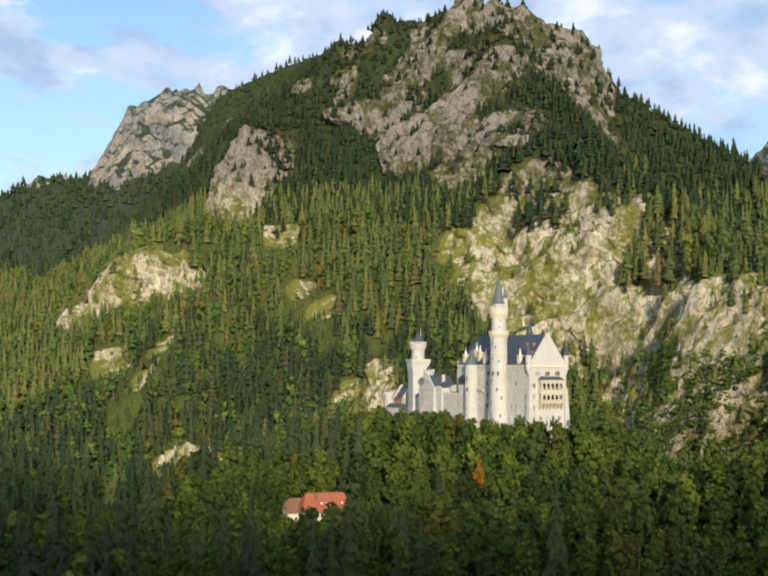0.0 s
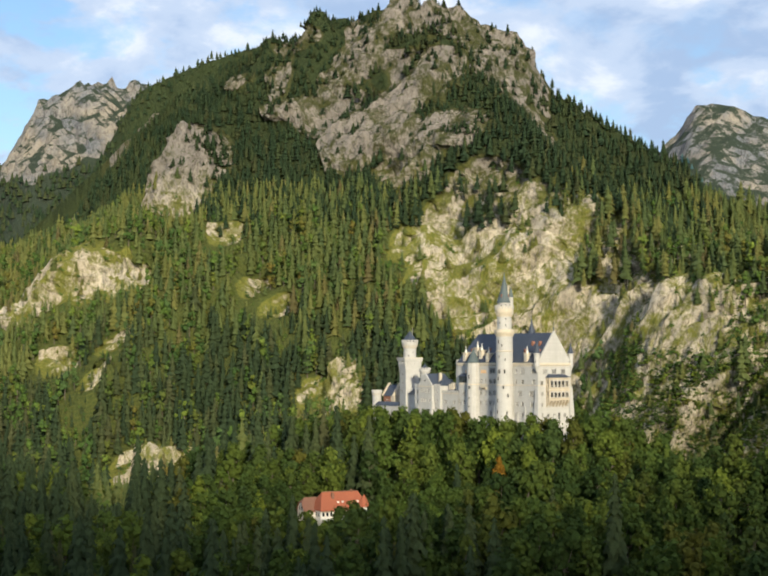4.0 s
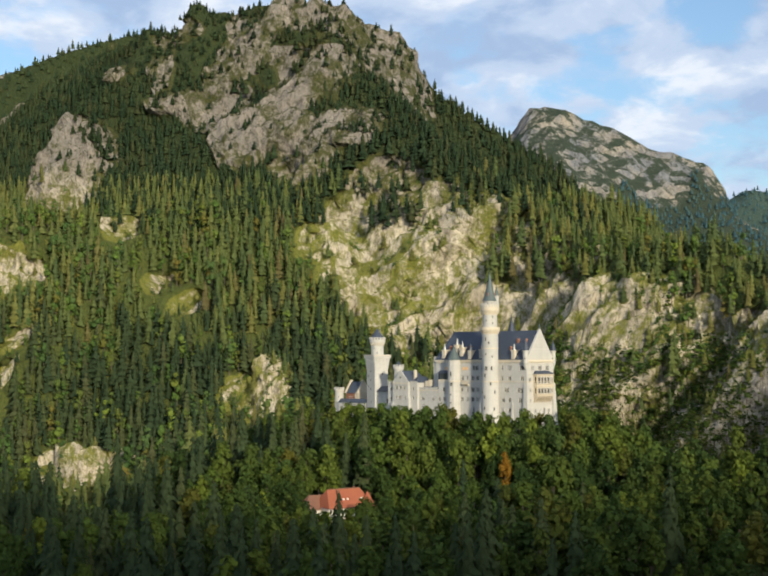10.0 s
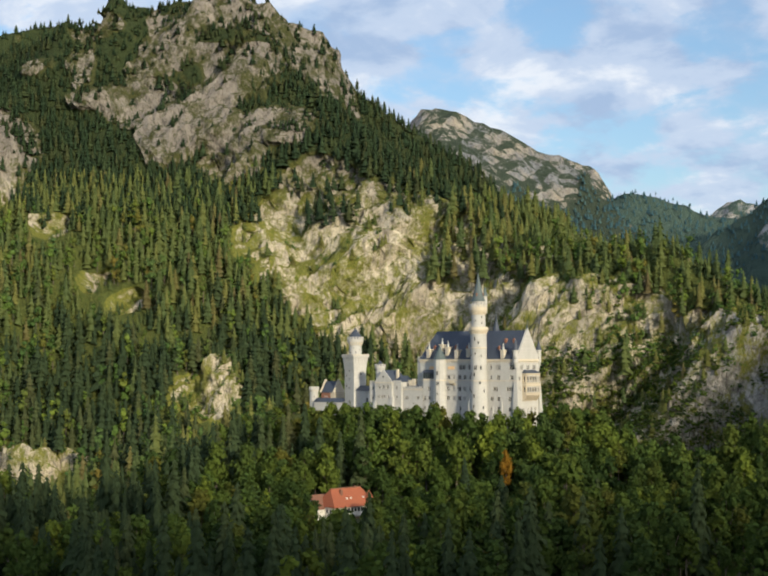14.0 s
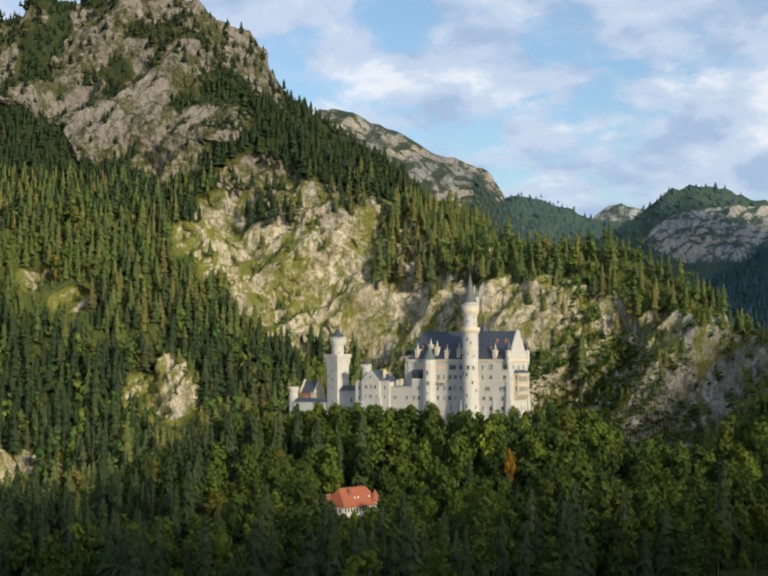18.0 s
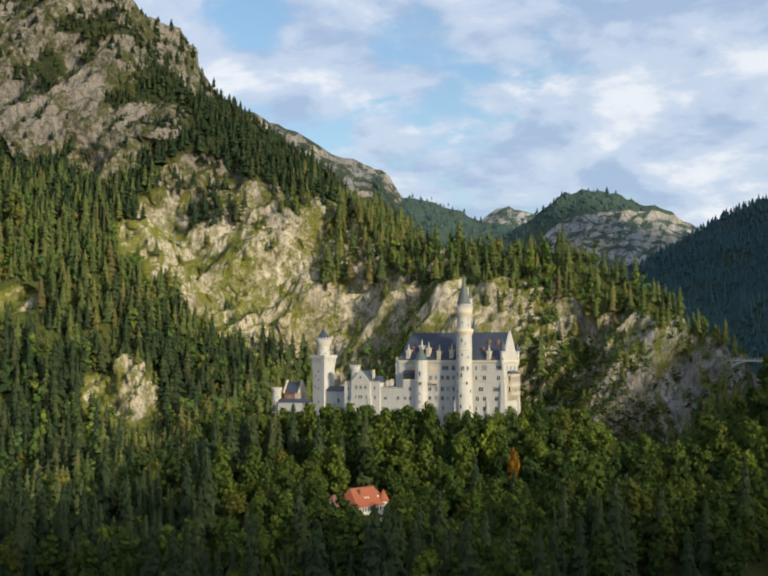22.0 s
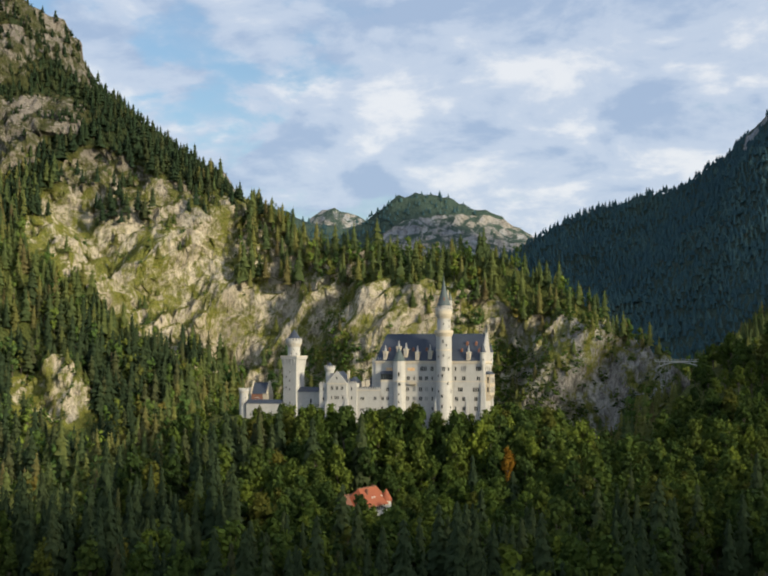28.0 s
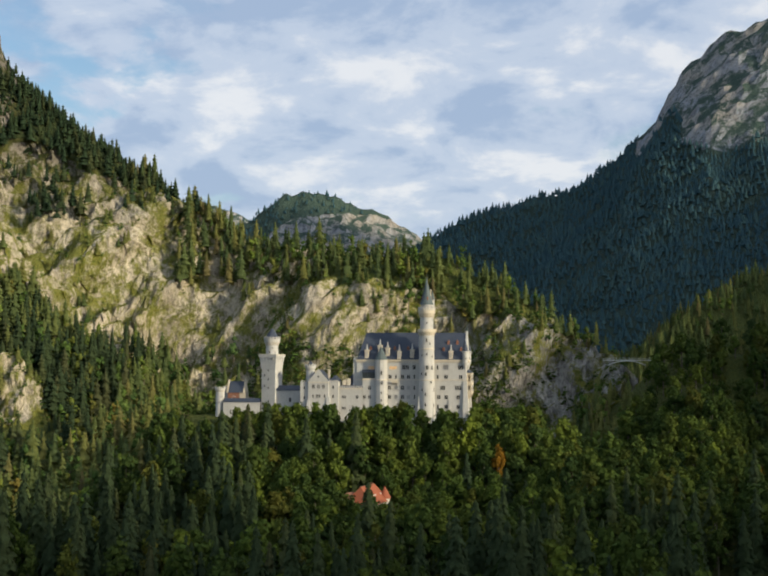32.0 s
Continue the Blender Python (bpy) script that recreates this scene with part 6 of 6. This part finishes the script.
def facing(x, y):
    """The slope's fall and how far it looks away to the south."""
    zx, zy = (height(x + 4, y) - height(x - 4, y)) / 8, (height(x, y + 4) - height(x, y - 4)) / 8
    return np.hypot(zx, zy), zy


SPRUCE = [conifer_shape(k, 9, 5, 23, 4.9, 1 if k % 4 == 0 else 0) for k in range(8)]
BEECH = [broadleaf_shape(20 + k, 600, 0.56, 20.0, 5.8, 15) for k in range(7)]
BEECH_WOOD = [broadleaf_shape(160 + k, 330, 0.70, 20.0, 5.8, 12) for k in range(6)]
BEECH_LIGHT = [broadleaf_shape(40 + k, 34, 1.2, 17.0, 5.9, limbs=2) for k in range(6)]
BEECH_MID = [broadleaf_shape(140 + k, 210, 0.8, 20.0, 5.8, 9) for k in range(4)]
FIR = [far_fir_shape(80 + k) for k in range(5)]
SMALL_SPRUCE = [conifer_shape(90 + k, 6, 4, 22, 5.0) for k in range(6)]
SHRUB = [broadleaf_shape(110 + k, 18, 1.3, limbs=2) for k in range(3)]
TALL_SPRUCE = [conifer_shape(60 + k, 17, 7, 27, 4.4, 4) for k in range(6)]

# the mountainside
hx, hy = scatter(-1080, 400, -160, 600, 5.2)
hz0 = height(hx, hy)
hr = rockiness(hx, hy, hz0)
fall, south = facing(hx, hy)
hz = hz0 + relief(hx, hy, hz0, hr)
front = (hx < -95) | (hy > 45) | (hx > 200)
dice = rng.rand(len(hx))
clumps = np.where(hx < -330, 1.15, np.where(hx < -160, 0.9, 0.72)) + 0.55 * fbm(hx, hy, 30, 3, 0)


def rock_behind(x, y):
    """Whether bare rock stands just uphill of a place."""
    return np.max([rockiness(x - d * 0.62, y + d * 0.78, height(x - d * 0.62, y + d * 0.78)) for d in (8, 15, 22)], 0)


behind = rock_behind(hx, hy)
keep = front & (hr < 0.4) & (fall < 2.6) & ((south > -0.35) | ((hx > -330) & (hy > 400)) | (hx < -660)) & (hz0 > -45) & (dice < clumps)
keep &= (hz0 < 175) | (hx < -660)
rim, _, (_, rim_wide) = along(hx, hy, WALL_CREST)
keep |= front & (hx > -170) & (hx < 150) & (hz0 > 0.45 * np.clip(140 - hx, 60, 200)) & (hy > 215) & (fall < 4) & (dice < 0.72) & ((hx < 20) | (rim < rim_wide + 4))
keep |= (hx > -230) & (hx < 60) & (hy > 120) & (hz0 < 38) & (hz0 > 2) & (dice < np.where(hx > -60, 0.3, 0.7))
keep |= (hx < -690) & (hz0 > 60) & (dice < 0.8)
keep |= (hx < -640) & (hz0 > 175) & (fall < 2.6) & (dice < 0.95)
small = np.interp(hz0, [60, 150, 250, 330], [0.72, 0.64, 0.5, 0.4])
small = np.where(hx > -150, np.where(hx > 20, 0.84, 1.0) * small, small)
small = np.where(hx < -160, 1.16 * small, small)
small = np.where(hx > 150, np.where(rng.rand(len(hx)) < 0.1, 0.7, 0.92), small)
small = np.where((hx > 150) & (hy > 300), 0.52, small)
ahead, aside = (hx + 284) * 0.72 - (hy + 12) * 0.69, (hx + 284) * 0.69 + (hy + 12) * 0.72
small = np.where((ahead > 0) & (ahead < 110) & (np.abs(aside) < 15), 0.14 * small, small)
ahead, aside = (hx + 222) * 0.72 - (hy - 92) * 0.69, (hx + 222) * 0.69 + (hy - 92) * 0.72
small = np.where((ahead > 0) & (ahead < 55) & (np.abs(aside) < 14), 0.3 * small, small)
# the crags on the slope stand clear of the trees below them
for cx, cy, wide in ((-424, -14, 17), (-371, -16, 13), (-397, 14, 13), (-364, 114, 13), (-325, 108, 12), (-434, 134, 15)):
    ahead, aside = (hx - cx) * 0.84 - (hy - cy) * 0.54, (hx - cx) * 0.54 + (hy - cy) * 0.84
    small = np.where((ahead > 0) & (ahead < 44) & (np.abs(aside) < wide), 0.4 * small, small)
small = np.where((hx < -450) & (hx > -520) & (hy < 40) & (behind > 0.5), 0.8 * small, small)
small = np.where((behind > 0.5) & (hr < 0.4) & (hx < -200), 0.68 * small, small)
leafy = (rng.rand(len(hx)) < np.where(hx > 150, np.where(hy > 300, 0.2, 0.9), np.where(hx > -150, 0.45, np.where((hx < -340) & (hz0 < 140), 0.5, np.where(hz0 < 15, 0.5, np.where(hz0 < 110, 0.4, 0.2)))))) & keep
keep &= ~leafy & ((hx < 150) | (small < 0.75) | (hy > 300))
leafy &= (hz0 < 165) & ~((hx > 134) & (hx < 163) & (hy > 168) & (hy < 198))
leafy &= rng.rand(len(hx)) < np.where(hx > 150, 0.55, np.where(hx > -150, 0.8, 0.55))
ridge = (hx < -610) & (hz0 > 150)
small = np.where(ridge, 0.42, small)
# shade on the low slope is put in by darker needle colours there
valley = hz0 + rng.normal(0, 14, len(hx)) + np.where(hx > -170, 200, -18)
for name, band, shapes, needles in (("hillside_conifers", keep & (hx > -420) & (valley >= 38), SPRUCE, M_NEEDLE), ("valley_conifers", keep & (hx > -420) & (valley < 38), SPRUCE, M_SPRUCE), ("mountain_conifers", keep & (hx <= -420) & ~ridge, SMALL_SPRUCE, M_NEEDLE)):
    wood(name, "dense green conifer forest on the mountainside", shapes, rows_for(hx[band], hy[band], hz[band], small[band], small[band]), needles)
close = leafy & (hx > 150) & (hx < 290) & (hy < 250)
leafy &= (hx < 150) | (hy >= 250)
wood("hillside_broadleaves", "green broadleaf trees among the conifers", BEECH_LIGHT, rows_for(hx[leafy], hy[leafy], hz[leafy], 0.9 * small[leafy], 0.9 * small[leafy]), M_SUNLIT_LEAF)
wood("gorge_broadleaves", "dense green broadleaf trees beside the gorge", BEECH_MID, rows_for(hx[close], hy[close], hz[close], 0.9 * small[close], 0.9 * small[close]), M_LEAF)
# the dark ridge behind
bx, by = scatter(-975, -610, 100, 480, 6.0)
bz = height(bx, by)
bfall, _ = facing(bx, by)
ok = (bz > 110) & (bfall < 3.6) & (rng.rand(len(bx)) < 0.95)
wood("ridge_conifers", "dense dark conifer forest on the mountain ridge", FIR, rows_for(bx[ok], by[ok], (bz + relief(bx, by, bz, rockiness(bx, by, bz)))[ok], 0.42, 0.6), M_SHADE_PINE)

ux, uy = scatter(-700, -140, 130, 520, 4.7)
uz0 = height(ux, uy)
ur = rockiness(ux, uy, uz0)
ufall, usouth = facing(ux, uy)
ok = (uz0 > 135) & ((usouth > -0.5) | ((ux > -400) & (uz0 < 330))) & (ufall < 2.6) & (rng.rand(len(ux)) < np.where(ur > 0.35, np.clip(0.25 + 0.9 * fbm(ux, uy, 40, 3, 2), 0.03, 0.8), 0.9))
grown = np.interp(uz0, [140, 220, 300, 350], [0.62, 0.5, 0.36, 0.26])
wood("upper_conifers", "low dense dark conifers on the upper mountain", SMALL_SPRUCE, rows_for(ux[ok], uy[ok], (uz0 + relief(ux, uy, uz0, ur))[ok], grown[ok], grown[ok] + 0.12), M_SHADE_PINE)

# shrubs and small trees rooted on the crags
mesh = ground_sheet.data
nf = len(mesh.polygons)
mid, up_way, bare = np.zeros(nf * 3), np.zeros(nf * 3), np.zeros(len(mesh.vertices))
mesh.polygons.foreach_get("center", mid)
mesh.polygons.foreach_get("normal", up_way)
mesh.attributes["rock"].data.foreach_get("value", bare)
first = np.zeros(nf * 4, np.int32)
mesh.loops.foreach_get("vertex_index", first)
mid, up_way, bare = mid.reshape(-1, 3), up_way.reshape(-1, 3), bare[first.reshape(-1, 4)[:, 0]]
inside = (bare > 0.4) & (mid[:, 0] > -640) & (mid[:, 0] < 260) & (mid[:, 1] > -60) & (mid[:, 1] < 450)
tufty = fbm(mid[:, 0] + mid[:, 2], mid[:, 1] - 0.6 * mid[:, 2], 30, 4, 1)
chance = np.clip(0.034 + 0.12 * tufty + 0.05 * up_way[:, 2], 0.004, 0.18)
area = np.zeros(nf)
mesh.polygons.foreach_get("area", area)
chance *= np.where(mid[:, 0] > 30, 2.4, np.where(mid[:, 0] > -110, 3.0, 1.0)) * area / 14.0
chance *= np.where(np.hypot(mid[:, 0] + 228, mid[:, 1] - 92) < 45, 2.5, 1.0)
shaggy = (mid[:, 0] > -105) & (mid[:, 0] < 90) & (mid[:, 1] > 130) & (mid[:, 2] < np.interp(mid[:, 0], [38, 50, 90], [46, 26, 6]) + 14 * tufty)
chance = np.where(shaggy, 0.075 * area, chance)
tangled = (mid[:, 0] >= 42) & (mid[:, 0] < 116) & (fbm(mid[:, 0] + 0.7 * mid[:, 1], mid[:, 2] * 1.4, 16, 3, 2) > 0.04)
chance = np.where(tangled, 0.06 * area, chance)
on = inside & (rng.rand(nf) < chance * 1.6)
c, leggy = mid[on], np.where(shaggy[on], rng.uniform(0.8, 1.35, on.sum()), 1.0)
woody = rng.rand(len(c)) < np.where(shaggy[on], 0.06, np.where(c[:, 0] > 42, 0.1, 0.3))
high = c[:, 2] > 190
wood("summit_conifers", "small dark conifers and dwarf pines on the summit rocks", SMALL_SPRUCE, rows_for(c[high, 0], c[high, 1], c[high, 2] - 0.5, 0.3, 0.5), M_SHADE_PINE)
c, woody, leggy = c[~high], woody[~high], leggy[~high]
wood("crag_conifers", "small conifers clinging to rock ledges", SPRUCE, rows_for(c[woody, 0], c[woody, 1], c[woody, 2] - 0.5, 0.38 * leggy[woody], 0.5 * leggy[woody]), M_NEEDLE)
foot = ~woody & (c[:, 0] > -60) & (c[:, 2] < 34 + 8 * np.sin(0.2 * c[:, 0]))
for name, label, place, leaves in (("crag_shrubs", "low green shrubs on the rock ledges", ~woody & ~foot, M_SUNLIT_LEAF), ("gorge_shrubs", "dense dark green shrubs at the cliff's foot", foot, M_LEAF)):
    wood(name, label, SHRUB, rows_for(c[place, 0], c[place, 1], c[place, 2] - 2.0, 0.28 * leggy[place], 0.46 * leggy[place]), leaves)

# the wooded castle hill
fx, fy = scatter(-330, 240, -262, 90, 8.6)
fz = ground(fx, fy)
clear = (castle_yard(fx, fy) < 0.35) & ((np.abs(fx - 26) > 14) | (np.abs(fy + 84) > 17)) & ((fy < 45) | (fx > 100)) & ((fx > -95) | (fy < -120)) & (fx < 200)
clear &= (fy > -257 - 0.303 * (fx - 77)) & ~((fx > 165) & (fy < -150))
fx, fy, fz = fx[clear], fy[clear], fz[clear]
low = np.where(((fx - 24) * 0.87 - (fy + 84) * 0.49 > -8) & (np.hypot(fx - 50, fy + 100) < 48), 0.7, 1.0)
low = np.where(fy > -38, np.where(fx > 28, 0.92, 0.84), low)
low = np.where((fx < -48) & (fy > -32), 0.55, low)
low = np.where((fx < -200) & (rock_behind(fx, fy) > 0.5), 0.35, low)
ahead, aside = (fx + 284) * 0.72 - (fy + 12) * 0.69, (fx + 284) * 0.69 + (fy + 12) * 0.72
low = np.where((ahead > 0) & (ahead < 70) & (np.abs(aside) < 16), 0.16, low)
ahead, aside = (fx + 265) * 0.845 - (fy + 30) * 0.535, (fx + 265) * 0.535 + (fy + 30) * 0.845
low = np.where((ahead > 0) & (ahead < 330) & (np.abs(aside) < 15), np.minimum(low, np.clip((0.1 * ahead - 50 - fz) / 38, 0.22, 1)), low)
low = np.where((np.abs((fx - 81) * 0.86 + (fy + 41) * 0.51) < 8) & ((fx - 81) * 0.51 - (fy + 41) * 0.86 > 3) & ((fx - 81) * 0.51 - (fy + 41) * 0.86 < 40), 0.6, low)
low = np.where((low == 0.7) & (fy < -100) & (fx < 42), 0.8, low)
ahead, aside = (fx - 66) * 0.37 - (fy + 80) * 0.93, (fx - 66) * 0.93 + (fy + 80) * 0.37
low = np.where((ahead > -2) & (ahead < 100) & (np.abs(aside - 2) < 7), np.minimum(low, np.clip(0.018 * (ahead - 4), 0.26, 1)), low)
dark = rng.rand(len(fx)) < np.where(fy < -125, 0.36, 0.05) + np.where(fx < -30, 0.48, 0)
dark &= (fy < -46) & (np.hypot(fx - 45, fy + 115) > 55)
rows = rows_for(fx, fy, fz, 1.1 * low, 0.5 + 0.5 * low)
# along the castle's foot the crowns reach a common height
goal = np.interp(fx, [-95, -60, -42, 35, 40, 48, 54, 75, 100], [4, 6, 11, 13, 7, 6, 9, 9, 7]) + rng.normal(0, 1.6, len(fx))
foot = (fy > -34) & (fx > -95) & (fx < 100)
rows[:, 3] = np.where(foot, np.clip((goal - 0.06 * (-10 - fy) - fz) / 18.5, 0.45, 1.7), rows[:, 3])
rows[:, 4] = np.where(foot, 0.55 + 0.48 * rows[:, 3], rows[:, 4])
near = (fx > -62) & (fx < 118) & (fy > -112) & (fy < 2) & (np.cumsum((fx > -62) & (fx < 118) & (fy > -112) & (fy < 2)) <= 300)
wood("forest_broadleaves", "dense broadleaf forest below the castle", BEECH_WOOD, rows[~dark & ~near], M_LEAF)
wood("forest_conifers", "tall spruces among the broadleaf forest", TALL_SPRUCE, rows[dark & ~near], M_SPRUCE)

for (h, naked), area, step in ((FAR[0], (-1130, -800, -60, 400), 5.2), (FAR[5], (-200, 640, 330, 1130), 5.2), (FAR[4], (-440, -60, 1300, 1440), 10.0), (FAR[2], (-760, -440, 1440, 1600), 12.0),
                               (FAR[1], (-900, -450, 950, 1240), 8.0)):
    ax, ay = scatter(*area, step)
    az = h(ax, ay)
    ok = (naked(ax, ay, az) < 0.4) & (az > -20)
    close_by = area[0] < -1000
    wood("far_conifers", "dark distant conifer forest", FIR, rows_for(ax[ok], ay[ok], az[ok], 0.5 if close_by else 0.44, 0.75 if close_by else 0.66), M_SHADE_PINE if close_by else M_HAZED_FOREST)


# ---- single trees on the castle hill ----
def split_meshes(shape, name, leaves):
    v, f, n = shape
    out = []
    for title, tri, material in (("trunk", f[:n], M_BARK), ("crown", f[n:], leaves)):
        used, back = np.unique(tri, return_inverse=True)
        me = bpy.data.meshes.new(name + "_" + title)
        me.from_pydata(v[used].tolist(), [], back.reshape(-1, 3).tolist())
        me.polygons.foreach_set("use_smooth", np.ones(len(tri), bool))
        me.materials.append(material)
        out.append(me)
    return out


BROAD = [split_meshes(s, "broadleaf", M_LEAF) for s in BEECH]
PINE = [split_meshes(s, "spruce", M_SPRUCE) for s in TALL_SPRUCE]
GOLD = split_meshes(BEECH[2], "autumn", M_AUTUMN)


def lone_tree(row, kind, meshes, label):
    x, y, z, tall, wide, turn, _ = row
    ob = new(kind)
    ob.location, ob.rotation_euler, ob.scale = (x, y, z), (0, 0, turn), (wide, wide, tall)
    tagged(ob, label, "tree", "trees on the castle hill")
    for title, me in zip(("trunk", "crown"), meshes):
        new(title, me).parent = ob


for k in np.nonzero(near)[0]:
    if math.hypot(rows[k][0] - 81, rows[k][1] + 41) < 5.5:
        continue
    if dark[k]:
        lone_tree(rows[k], "spruce_tree", PINE[k % len(PINE)], "tall dark green spruce on the castle hill")
    else:
        lone_tree(rows[k], "broadleaf_tree", BROAD[k % len(BROAD)], "full green broadleaf tree on the castle hill")
lone_tree((81, -41, -25.0, 1.08, 0.62, 0.4, 0), "broadleaf_tree", GOLD, "slim broadleaf tree turning orange and yellow")
lone_tree((205, -6, float(ground(205, -6)), 0.9, 0.7, 1.4, 0), "broadleaf_tree", GOLD, "rust-red broadleaf tree among green neighbours")
